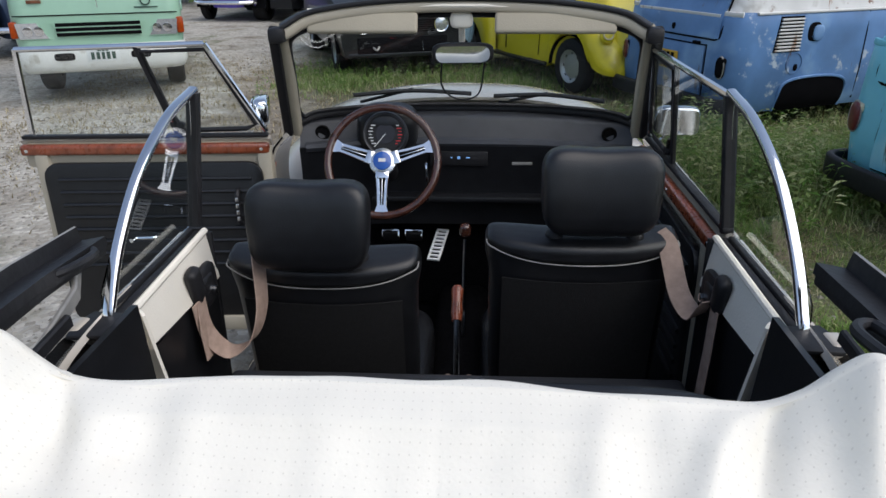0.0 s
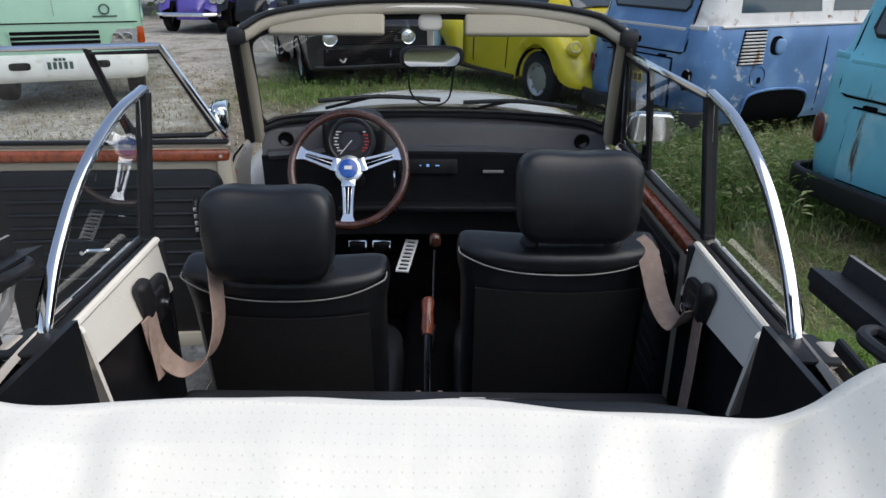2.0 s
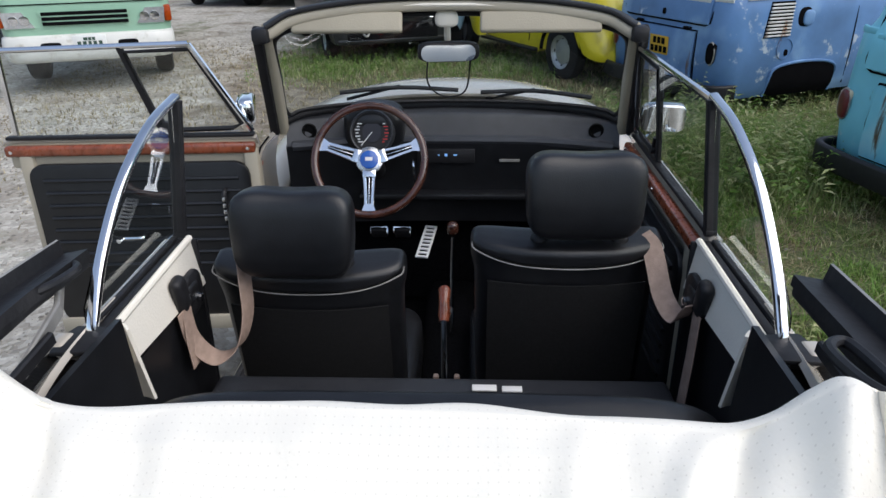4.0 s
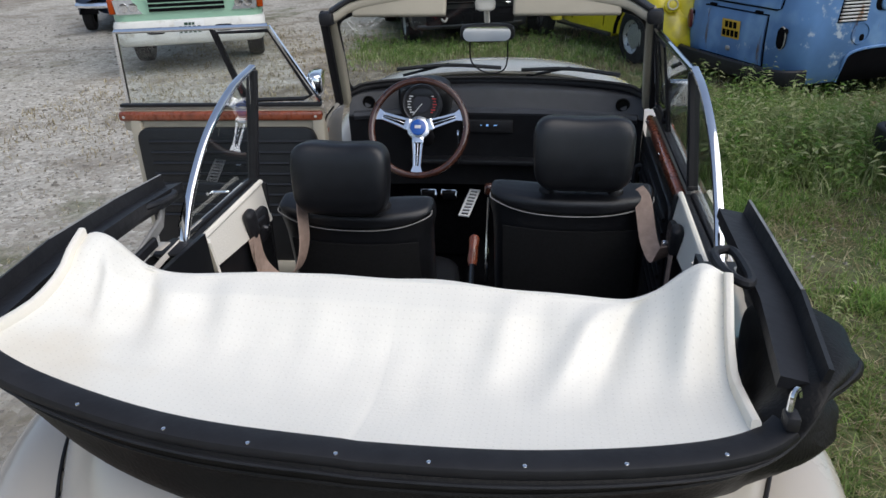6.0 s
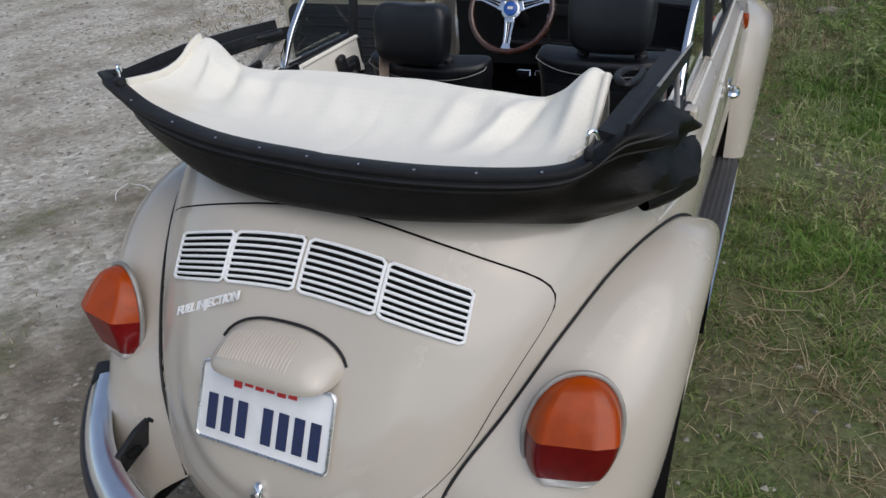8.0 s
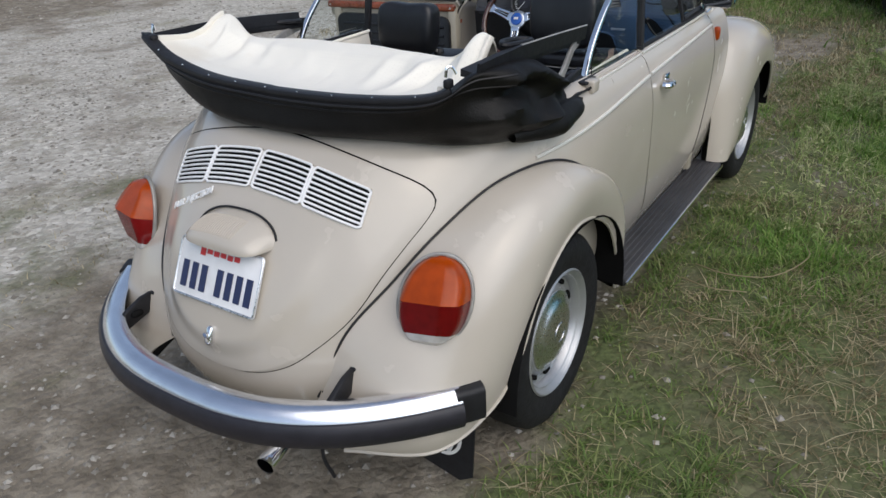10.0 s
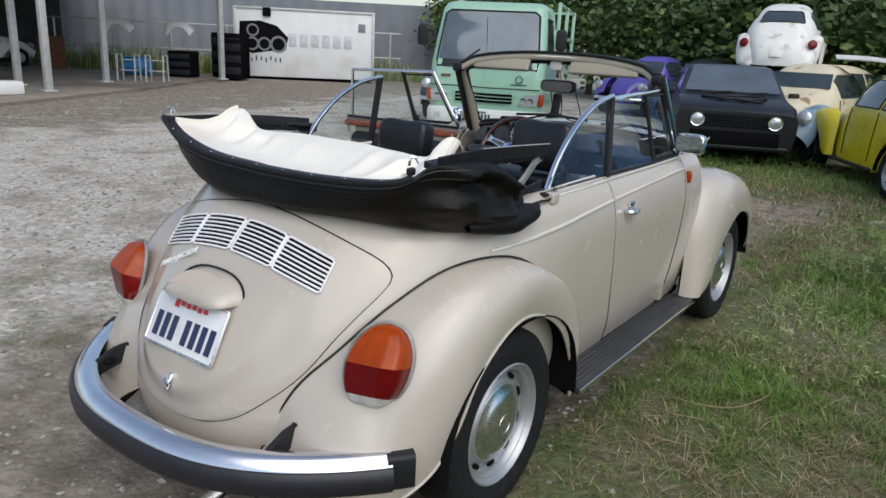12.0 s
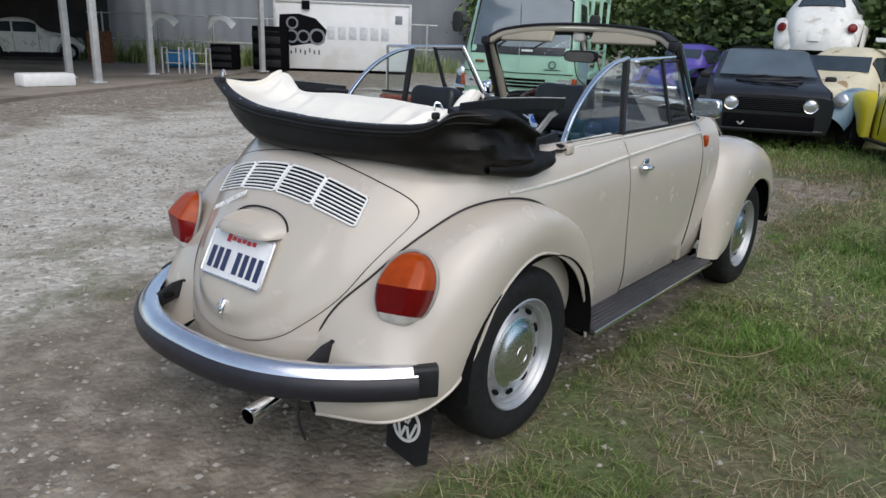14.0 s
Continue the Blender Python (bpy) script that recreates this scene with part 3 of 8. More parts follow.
part("rear_apron", grid(lambda u, v: ((2 * u - 1) * 0.52, max(-0.60 - 0.115 * (1 - abs(2 * u - 1) ** 2.4), body_y((2 * u - 1) * 0.52, 0.36) + 0.014) + 0.05 * v, 0.36 - 0.13 * v + 0.05 * abs(2 * u - 1) ** 3), 28, 6, thick=0.01), "paint", car)
exhaust = part("exhaust_tip", lathe([(-0.16, 0.0), (-0.16, 0.022), (-0.04, 0.023), (0.0, 0.028), (0.05, 0.029), (0.052, 0.026), (0.0, 0.025), (-0.1, 0.022)], 20, "y"), "chrome", car, "chrome exhaust tailpipe")
exhaust.matrix_local = pose(0.245, -0.79, 0.27, -6, 0, 187)
flap = part("mud_flap", slab([(-0.095, 0), (0.095, 0), (0.10, -0.20), (0.06, -0.225), (-0.075, -0.20)], 0.006, pose(0.527, -0.40, 0.265, 80, 0, 0)), "black", car, "black rubber mud flap with a white round emblem")
fm = pose(0.527, -0.40, 0.265, 80, 0, 0) @ pose(0.0, -0.10, 0.006)
part("emblem_ring", moved(lathe([(0, 0.058), (0.003, 0.058), (0.003, 0.048), (0, 0.048)], 28, "z"), fm), "white", flap)
for x, y, a, l in ((-0.011, 0.026, -20, 0.044), (0.011, 0.026, 20, 0.044), (-0.030, -0.014, -20, 0.062), (-0.010, -0.024, 20, 0.040), (0.010, -0.024, -20, 0.040), (0.030, -0.014, 20, 0.062)):
    part("emblem_bar", moved(block(x, y, 0.0015, 0.009, l, 0.003, 0, 1, pose(0, 0, 0, 0, 0, -a)), fm), "white", flap)

part("loose_strap", tube([(0.33, -0.70, 0.31), (0.34, -0.72, 0.24), (0.36, -0.71, 0.17)], 0.005, 6, 8), "black", car, "thin black strap hanging down")

# ---- running boards ----
for sx in (1, -1):
    bd = part("running_board", block(sx * 0.655, 1.14, 0.275, 0.15, 1.34, 0.035, 0.012), "board", car, "black ribbed rubber running board with a bright edge")
    part("board_trim", block(sx * 0.732, 1.14, 0.274, 0.010, 1.34, 0.018, 0.004), "chrome", bd)
    for k in range(6):
        part("board_rib", block(sx * (0.605 + 0.021 * k), 1.14, 0.2935, 0.010, 1.30, 0.006, 0.002, 1), "board", bd)

# ---- floor and sills ----
part("floor_pan", block(0, 0.95, 0.27, 1.16, 2.1, 0.03, 0.005), "carpet", car)

# ---- body sides, doors ----
BELT = 1.035


def side_panel(y0, y1, z0, z1, n=4, slant=0.0, tuck=0.0, sweep_back=0.0):
    def fn(u, v):
        z = z0 + (z1 - z0) * v
        a, b = y0 + slant * (1 - v) ** 2, y1 + tuck * (1 - v) + sweep_back * (1 - v) ** 2
        return (half_width(z), a + (b - a) * u, z)
    return grid(fn, n, 24, thick=0.014)


FRONT_Y = 1.60
DOOR_X = half_width(0.95)


def trim_strip(y0, y1, z0, z1, drop=0.0, w=0.010):
    path = []
    for k in range(13):
        y = y0 + (y1 - y0) * k / 12
        z = z0 + (z1 - z0) * k / 12 - drop * (1 - k / 12) ** 2
        path.append((body_x(y, z) + 0.003, y, z))
    return sweep(path, rrect(w, 0.010, 0.003, 2), (0, 0, 1))


def door_parts(parent, bm_of):
    """The parts of a door in the closed place of the near side: outer skin, inner frame, card, wood rail, window, handle."""
    put = lambda nm, bm, mat, par, lab="", ang=40: part(nm, bm_of(bm), mat, par, lab, True, ang)
    put("door_skin", side_panel(0.757, FRONT_Y - 0.004, 0.30, BELT, 6, 0.20, -0.02), "paint", parent, "glossy beige outer door skin")
    put("inner_frame", merge(block(0.612, 1.18, 0.975, 0.045, 0.82, 0.085, 0.015), block(0.598, 0.83, 0.74, 0.05, 0.05, 0.50, 0.012), block(0.605, 1.575, 0.66, 0.06, 0.05, 0.68, 0.012), block(0.575, 1.20, 0.345, 0.05, 0.76, 0.06, 0.012)), "paint_in", parent, "beige painted inner door frame")
    card = put("door_card", slab(rrect(0.735, 0.60, 0.05, 4), 0.022, pose(0.562, 1.200, 0.655, 90, 0, 90), 0.004), "leather", parent, "black ribbed vinyl door card")
    for k in range(8):
        z = 0.90 - 0.045 * k
        put("ridge", tube([(0.560, 0.88, z), (0.560, 1.53, z)], 0.007, 6), "leather", card)
    rail = put("wood_rail", block(0.585, 1.18, 0.998, 0.03, 0.83, 0.038, 0.012, 3), "wood", parent, "varnished red-brown wooden door rail")
    for y in (0.79, 1.18, 1.57):
        put("screw", lathe([(0.569, 0.006), (0.567, 0.006), (0.5665, 0)], 10, "x", (0, y, 0.998)), "chrome", rail)
    h = put("door_pull", tube([(0.556, 1.48, 0.86), (0.535, 1.48, 0.845), (0.535, 1.48, 0.755), (0.556, 1.48, 0.74)], 0.009, 8, 12), "black", parent, "black door pull with a bright inlay")
    for k in range(4):
        put("inlay", block(0.524, 1.48, 0.766 + 0.023 * k, 0.004, 0.011, 0.015, 0.002), "alu", h)
    put("window_crank", tube([(0.56, 1.18, 0.70), (0.53, 1.18, 0.70), (0.525, 1.12, 0.70), (0.50, 1.11, 0.70)], 0.008, 8, 12), "chrome", parent, "chrome window crank")
    hd = put("door_handle", tube([(0.676, 0.935, 0.888), (0.698, 0.930, 0.890), (0.706, 0.89, 0.893), (0.702, 0.855, 0.895), (0.684, 0.85, 0.896)], 0.012, 8, 16), "chrome", parent, "chrome door handle")
    put("handle_plate", pillow(0.012, 0.05, 0.03, 6, 0.6, pose(0.680, 0.905, 0.915)), "chrome", hd)
    put("side_trim", trim_strip(0.765, FRONT_Y - 0.015, 0.955, 0.985), "trim", parent, "bright side moulding")
    put("ledge_trim", sweep([(0.628, 0.765, 1.024), (0.628, 1.2, 1.030), (0.625, FRONT_Y - 0.02, 1.036)], rrect(0.008, 0.009, 0.003, 2)), "trim", parent)
    put("window_seal", block(0.606, 1.18, 1.038, 0.028, 0.82, 0.012, 0.004), "black", parent)
    # window: chrome top rail, upright dividing strip, vent pane
    top = lambda y: (0.585 - 0.030 * (y - 0.84) / 0.6, y, 1.325 + 0.018 * (y - 0.84) / 0.6)
    win = put("window_frame", tube([top(0.82), top(1.1), top(1.43)], 0.009, 8), "chrome", parent, "bright window frame")
    put("window_post", sweep([(0.612, 0.80, 1.03), top(0.82)], rrect(0.014, 0.018, 0.003, 1), (0, 1, 0)), "chrome", win)
    put("vent_post", sweep([(0.610, 1.290, 1.03), top(1.21)], rrect(0.016, 0.020, 0.004, 1), (0, 1, 0)), "black", win)
    put("vent_frame", tube([(0.608, 1.300, 1.055), (0.606, 1.52, 1.06), (0.600, 1.555, 1.075), (0.562, 1.43, 1.325), (0.565, 1.225, 1.318), (0.606, 1.292, 1.06)], 0.009, 6), "black", win)
    put("front_frame", tube([top(1.43), (0.605, 1.585, 1.05)], 0.009, 8), "chrome", win)
    g = put("window_pane", grid(lambda u, v: Vector((0.613, 0.81 + 0.47 * u, 1.04)).lerp(Vector((0.582 - 0.03 * u * 0.7, 0.83 + 0.375 * u, 1.32 + 0.012 * u)), v), 2, 2, thick=0.003), "glass", win, "clear window glass")
    g.visible_shadow = False
    g = put("vent_pane", grid(lambda u, v: Vector((0.609, 1.295 + 0.26 * u, 1.05)).lerp(Vector((0.562, 1.22 + 0.20 * u, 1.32)), v), 2, 2, thick=0.003), "glass", win)
    g.visible_shadow = False
    put("vent_catch", merge(lathe([(0.0, 0.014), (-0.016, 0.013), (-0.018, 0.0)], 14, "x", (0.600, 1.305, 1.075)), tube([(0.592, 1.302, 1.08), (0.590, 1.285, 1.115)], 0.006, 6)), "black", win)


right_door = new("door")
right_door.parent = car
tagged(right_door, "closed beige car door with chrome handle")
door_parts(right_door, lambda b: b)
left_door = new("door")
left_door.parent = car
tagged(left_door, "wide open beige car door with black card and wooden rail")
HINGE = Vector((-0.655, 1.655, 0))
left_turn = Matrix.Translation(HINGE) @ pose(0, 0, 0, 0, 0, -86) @ Matrix.Translation(-Vector((-0.655, FRONT_Y, 0)))
door_parts(left_door, lambda b: moved(mirrored(b), left_turn))

# mirrors on the doors
for sx, tr in ((1, None), (-1, left_turn)):
    def mset(b):
        return b if sx > 0 else moved(mirrored(b), tr)
    mm = part("side_mirror", mset(pillow(0.140, 0.055, 0.092, 12, 0.42, pose(0.680, 1.560, 1.106, 0, 0, -8))), "chrome", right_door if sx > 0 else left_door, "chrome side mirror")
    part("mirror_glass", mset(slab(rrect(0.124, 0.076, 0.016, 4), 0.004, pose(0.680, 1.533, 1.106, 90, 0, -8))), "mirror", mm)
    part("mirror_stem", mset(tube([(0.630, 1.575, 1.03), (0.645, 1.57, 1.045), (0.665, 1.565, 1.07)], 0.009, 6)), "chrome", mm)

for sx in (1, -1):
    def flip(b):
        return b if sx > 0 else mirrored(b)
    # quarter panel behind the door, with its ledge and mouldings
    qp = part("quarter_panel", flip(side_panel(Y0 - 0.002, 0.751, 0.28, BELT, 6, 0.0, 0.0, 0.20)), "paint", car)
    part("cowl_panel", flip(side_panel(FRONT_Y + 0.004, 1.84, 0.30, BELT + 0.01, 4)), "paint", car)
    part("side_trim", flip(trim_strip(-0.05, 0.745, 0.905, 0.954)), "trim", qp, "bright side moulding")
    part("ledge_trim", flip(sweep([(0.628, 0.30, 1.018), (0.628, 0.55, 1.020), (0.628, 0.745, 1.024)], rrect(0.008, 0.009, 0.003, 2))), "trim", qp)
    part("window_channel", flip(merge(block(0.604, 0.535, 1.030, 0.014, 0.42, 0.016, 0.004), block(0.586, 0.535, 1.026, 0.018, 0.42, 0.012, 0.004))), "black", qp, "black rubber window channel")
    part("ledge", flip(block(0.618, 0.525, 1.026, 0.012, 0.44, 0.012, 0.004)), "paint", qp)
    part("trim_roll", flip(tube([(0.571, 0.355, 1.022), (0.572, 0.55, 1.026), (0.573, 0.750, 1.030)], 0.008, 8, 8)), "cream", qp)
    part("inner_trim", flip(grid(lambda u, v: (0.552 + 0.016 * v, 0.36 + 0.39 * u, 0.945 - 0.030 * u + (0.080 + 0.030 * u) * v), 6, 4, thick=-0.015)), "cream", qp, "cream vinyl quarter trim")
    part("lower_trim", flip(grid(lambda u, v: (0.550 + 0.010 * v, 0.30 + 0.44 * u, 0.32 + 0.605 * v), 6, 4, thick=-0.015)), "leather", qp)
    part("lock_pillar", flip(block(0.59, 0.748, 0.80, 0.07, 0.012, 0.46, 0.004)), "black", qp)
    part("well_panel", flip(grid(lambda u, v: (0.53 + 0.015 * v, -0.1 + 0.45 * u, 0.80 + 0.25 * v), 4, 3, thick=-0.012)), "leather", qp)
    part("trim_end", flip(grid(lambda u, v: (0.527 + 0.062 * u * (1 - 0.62 * v) + 0.020 * v, 0.372 + 0.010 * math.sin(math.pi * u) - 0.012 * v, 0.862 + 0.158 * v + 0.006 * math.sin(math.pi * u) * v), 8, 8, thick=0.006)), "cream", qp, "loose cream lining flap end")
    part("hinge_plate", flip(merge(block(0.600, 0.315, 0.960, 0.070, 0.055, 0.13, 0.014, 3), block(0.600, 0.284, 0.945, 0.030, 0.012, 0.06, 0.004))), "grey_plate", qp, "dull zinc hinge plate")
    part("cap_pad", flip(slab([(-0.045, -0.04), (0.030, -0.045), (0.038, 0.0), (0.025, 0.045), (-0.038, 0.040)], 0.009, pose(0.600, 0.305, 1.028), 0.003)), "black", qp, "black hinge cover plate")
    part("corner_block", flip(block(0.632, 0.300, 1.020, 0.034, 0.050, 0.040, 0.008, 3)), "paint", qp)
    part("well_edge", flip(sweep([(0.560, 0.355, 1.000), (0.562, 0.20, 0.985), (0.560, 0.02, 0.965)], rrect(0.006, 0.030, 0.002, 1))), "black", qp)
    for y, sl in ((0.754, 0.20), (FRONT_Y, 0.0)):
        gap = [(half_width(z) - 0.004, y + sl * (1 - (z - 0.29) / 0.745) ** (2 if sl else 1), z) for z in [0.30 + 0.0365 * k for k in range(21)]]
        part("door_gap", flip(sweep(gap, rrect(0.007, 0.006, 0.002, 1), (1, 0, 0))), "gap", qp)
    # rear side window in a bright arch
    arch = smooth_path([(0.583, 0.825, 1.335), (0.585, 0.68, 1.308), (0.588, 0.53, 1.240), (0.590, 0.41, 1.140), (0.592, 0.345, 1.05), (0.594, 0.335, 1.02)], 28)
    qw = part("quarter_window", flip(sweep(arch, rrect(0.016, 0.020, 0.005, 2), (1, 0, 0.1))), "chrome", car, "clear rear side window in a bright curved frame")
    part("window_post", flip(sweep([(0.608, 0.785, 1.03), (0.582, 0.815, 1.33)], rrect(0.030, 0.022, 0.004, 1), (0, 1, 0))), "black", qw)

    def qglass(u, v):
        y = 0.35 + 0.445 * u
        zt = eased([(0.32, 1.045), (0.345, 1.065), (0.41, 1.14), (0.53, 1.240), (0.68, 1.308), (0.825, 1.335)], y)
        z = 1.04 + (zt - 1.04) * v
        return (0.612 - 0.028 * (z - 1.03) / 0.3, y, z)
    g = part("window_pane", flip(grid(qglass, 12, 3, thick=0.003)), "glass", qw)
    g.visible_shadow = False
    # A pillar and bead
    part("front_turn_signal", flip(pillow(0.03, 0.04, 0.06, 8, 0.6, pose(0.668, 1.635, 0.94))), "amber", car, "amber side turn signal")
    part("belt_reel", flip(merge(block(0.548, 0.600, 0.965, 0.030, 0.045, 0.085, 0.014, 3, pose(0, 0, 0, 12, 0, 0)), block(0.546, 0.645, 0.945, 0.022, 0.06, 0.045, 0.010, 3), pillow(0.026, 0.10, 0.10, 8, 0.7, pose(0.551, 0.665, 0.935)))), "black", car, "black belt anchor")
    part("belt_bolt", flip(lathe([(0.535, 0.010), (0.528, 0.010), (0.526, 0.005), (0.526, 0.0)], 12, "x", (0, 0.665, 0.925))), "chrome", car)

# ---- windscreen frame ----
WS_B = [(-0.575, 1.655, 1.065), (-0.50, 1.73, 1.08), (-0.3, 1.80, 1.085), (0, 1.83, 1.085), (0.3, 1.80, 1.085), (0.50, 1.73, 1.08), (0.575, 1.655, 1.065)]
WS_T = [(-0.535, 1.43, 1.385), (-0.45, 1.455, 1.425), (-0.25, 1.475, 1.452), (0, 1.485, 1.46), (0.25, 1.475, 1.452), (0.45, 1.455, 1.425), (0.535, 1.43, 1.385)]
frame_ws = new("windscreen_frame")
frame_ws.parent = car
tagged(frame_ws, "beige windscreen frame with black rubber and sun visors")
wb, wt = [Vector(p) for p in WS_B], [Vector(p) for p in WS_T]
part("header", sweep(smooth_path(WS_T, 28), rrect(0.075, 0.034, 0.012, 3)), "paint_in", frame_ws, "beige windscreen header")
part("header_seal", sweep([p + Vector((0, -0.012, 0.022)) for p in smooth_path(WS_T, 28)], rrect(0.06, 0.014, 0.005, 2)), "black", frame_ws)
for sx in (1, -1):
    a, b = Vector((sx * 0.575, 1.655, 1.04)), Vector((sx * 0.535, 1.43, 1.40))
    # pillar paint takes the darker visor colour to hold its shade
    part("pillar", sweep([a + (b - a) * k / 6 for k in range(7)], rrect(0.034, 0.048, 0.010, 3), (0, 1, 0)), "visor", frame_ws)
    part("pillar_seal", sweep([a + (b - a) * k / 6 + Vector((sx * 0.020, -0.026, 0)) for k in range(7)], rrect(0.030, 0.034, 0.007, 2), (0, 1, 0)), "black", frame_ws)
    part("pillar_bead", tube([a + (b - a) * k / 6 + Vector((sx * 0.026, 0.012, 0)) for k in range(7)], 0.005, 6), "chrome", frame_ws)
    part("corner_cap", block(sx * 0.543, 1.405, 1.385, 0.05, 0.06, 0.045, 0.012), "black", frame_ws)
part("lower_frame", sweep(smooth_path(WS_B, 28), rrect(0.036, 0.022, 0.008, 2)), "black", frame_ws)
g = part("windscreen", grid(lambda u, v: smooth_at(wb, 0.04 + 0.92 * u).lerp(smooth_at(wt, 0.04 + 0.92 * u), v) + Vector((0, 0.05 * math.sin(math.pi * v) * 0.3, 0)), 20, 6, thick=0.004), "glass", frame_ws, "clear curved windscreen")
g.visible_shadow = False
low_rim = [smooth_at(wb, 0.07 + 0.86 * k / 14) + Vector((0, -0.020, 0.016)) for k in range(15)]
top_rim = [smooth_at(wt, 0.93 - 0.86 * k / 14) + Vector((0, 0.0, -0.026)) for k in range(15)]
right_rim = [low_rim[-1].lerp(top_rim[0], k) + Vector((0.016, 0, 0)) for k in (0.12, 0.35, 0.65, 0.90)]
left_rim = [top_rim[-1].lerp(low_rim[0], k) + Vector((-0.016, 0, 0)) for k in (0.10, 0.35, 0.65, 0.88)]
rim_in = smooth_path(low_rim + right_rim + top_rim + left_rim, 120, True)
part("windscreen_rubber", sweep(rim_in, ring(0.008, 6), (0, 1, 0.3), closed=True), "black", frame_ws)
for x0, x1, z in ((-0.46, -0.135, 1.415), (0.09, 0.44, 1.415)):
    v = block((x0 + x1) / 2, 1.435, z, x1 - x0, 0.020, 0.062, 0.009, 4, pose(0, 0, 0, -28, 0, 0))
    part("sun_visor", v, "visor", frame_ws, "beige grey padded sun visor")
part("visor_rod", tube([(-0.46, 1.45, 1.45), (-0.1, 1.45, 1.462), (0.06, 1.45, 1.462), (0.45, 1.45, 1.45)], 0.006, 6), "cream", frame_ws)
mir = part("rear_view_mirror", pillow(0.190, 0.035, 0.062, 12, 0.5, pose(-0.004, 1.515, 1.32, -3, 0, 6)), "black", frame_ws, "black rear view mirror with bright glass")
part("mirror_glass", slab(rrect(0.165, 0.048, 0.022, 4), 0.003, pose(-0.004, 1.496, 1.318, 89, 0, 6)), "mirror", mir)
part("mirror_stem", merge(tube([(-0.008, 1.50, 1.43), (-0.008, 1.53, 1.39), (-0.008, 1.55, 1.35)], 0.010, 8), pillow(0.07, 0.03, 0.05, 8, 0.6, pose(-0.008, 1.485, 1.42))), "cream", mir)
part("mirror_cable", tube([(-0.07, 1.56, 1.30), (-0.075, 1.63, 1.20), (-0.03, 1.74, 1.135), (0.045, 1.70, 1.16), (0.065, 1.57, 1.30)], 0.003, 5, 24), "black", mir)

# bonnet, scuttle and wipers
def bonnet(u, v):
    x = (2 * u - 1) * (0.56 - 0.16 * v)
    y = 1.865 + 0.985 * v - 0.165 * abs(2 * u - 1) ** 4 * (1 - v)
    z = 1.108 + 0.02 * math.sin(math.pi * min(1, v * 1.6)) - 0.30 * v ** 2.2 - 0.070 * abs(2 * u - 1) ** 2.4
    return (x, y, z)


part("bonnet", grid(bonnet, 30, 24, thick=-0.01), "paint", car, "glossy beige bonnet")
part("nose_panel", grid(lambda u, v: ((2 * u - 1) * 0.42, 2.84 + 0.10 * math.sin(math.pi * v * 0.6), 0.80 - 0.48 * v), 10, 8, thick=-0.01), "paint", car)
part("front_bulkhead", block(0, 1.82, 0.67, 1.16, 0.03, 0.72, 0.01), "carpet", car)
for x0, y0, x1, y1, zz in ((-0.40, 1.80, 0.02, 1.84, 1.135), (0.10, 1.85, 0.48, 1.76, 1.125)):
    wp = part("wiper", tube([(x0, y0, zz), ((x0 + x1) / 2, (y0 + y1) / 2 + 0.02, zz + 0.01), (x1, y1, zz)], 0.008, 6, 8), "black", car, "black windscreen wiper")
    part("wiper_arm", tube([(x0 + 0.02, y0 + 0.03, zz - 0.03), ((x0 + x1) / 2, (y0 + y1) / 2 + 0.02, zz + 0.015)], 0.006, 6), "black", wp)

# ---- dashboard ----
dash = new("dashboard")
dash.parent = car
dash.location = (0, 0.04, 0)
tagged(dash, "black padded dashboard with round speedometer")


def dash_top(u, v):
    x = (2 * u - 1) * 0.565
    e = abs(2 * u - 1)
    y = 1.80 - 0.15 * v - 0.13 * e ** 3 * (1 - v * 0.6)
    z = 1.078 - 0.025 * v ** 2 - 0.085 * max(0.0, v - 0.55) ** 1.0 * 1.6 - 0.012 * e ** 2
    return (x, y, z)


part("padded_top", grid(dash_top, 30, 16, thick=-0.02), "sheen_vinyl", dash, "black padded dashboard top")
part("lip", tube([(-0.545, 1.60, 0.985), (-0.3, 1.648, 0.99), (0, 1.655, 0.992), (0.3, 1.648, 0.99), (0.545, 1.60, 0.985)], 0.018, 8, 20), "sheen_vinyl", dash)
part("fascia", grid(lambda u, v: ((2 * u - 1) * 0.57, 1.66 + 0.03 * v - 0.05 * abs(2 * u - 1) ** 3, 0.985 - 0.30 * v), 16, 6, thick=0.02), "leather", dash)
part("parcel_shelf", block(0.10, 1.66, 0.80, 0.85, 0.12, 0.02, 0.006), "leather", dash)
for sx in (1, -1):
    part("air_vent", lathe([(0, 0.024), (-0.008, 0.026), (-0.012, 0.022), (-0.004, 0.016), (-0.002, 0)], 24, "y", (sx * 0.49, 1.64, 1.03)), "gap", dash)
pod = part("instrument_pod", pillow(0.21, 0.16, 0.165, 14, 0.62, pose(-0.266, 1.665, 1.040, 8, 0, 0)), "leather", dash, "round instrument pod")
dial_m = pose(-0.266, 1.578, 1.040, 74, 0, 0)
part("dial", moved(lathe([(0, 0.0), (0.0, 0.060), (0.008, 0.063), (0.008, 0.067), (-0.01, 0.069)], 36, "z"), dial_m), material("dial_face", (0.012, 0.012, 0.013), 0.6, 0, 0.2, 30), pod, "dark speedometer dial")
for k in range(22):
    a = radians(-40 + 260 * k / 21)
    part("tick", moved(block(0.050 * math.cos(a), 0.050 * math.sin(a), 0.002, 0.016 if k % 2 else 0.009, 0.0034, 0.001, 0, 1), Matrix.Identity(4)), "white" if k > 5 else "ink_red", pod).matrix_local = dial_m
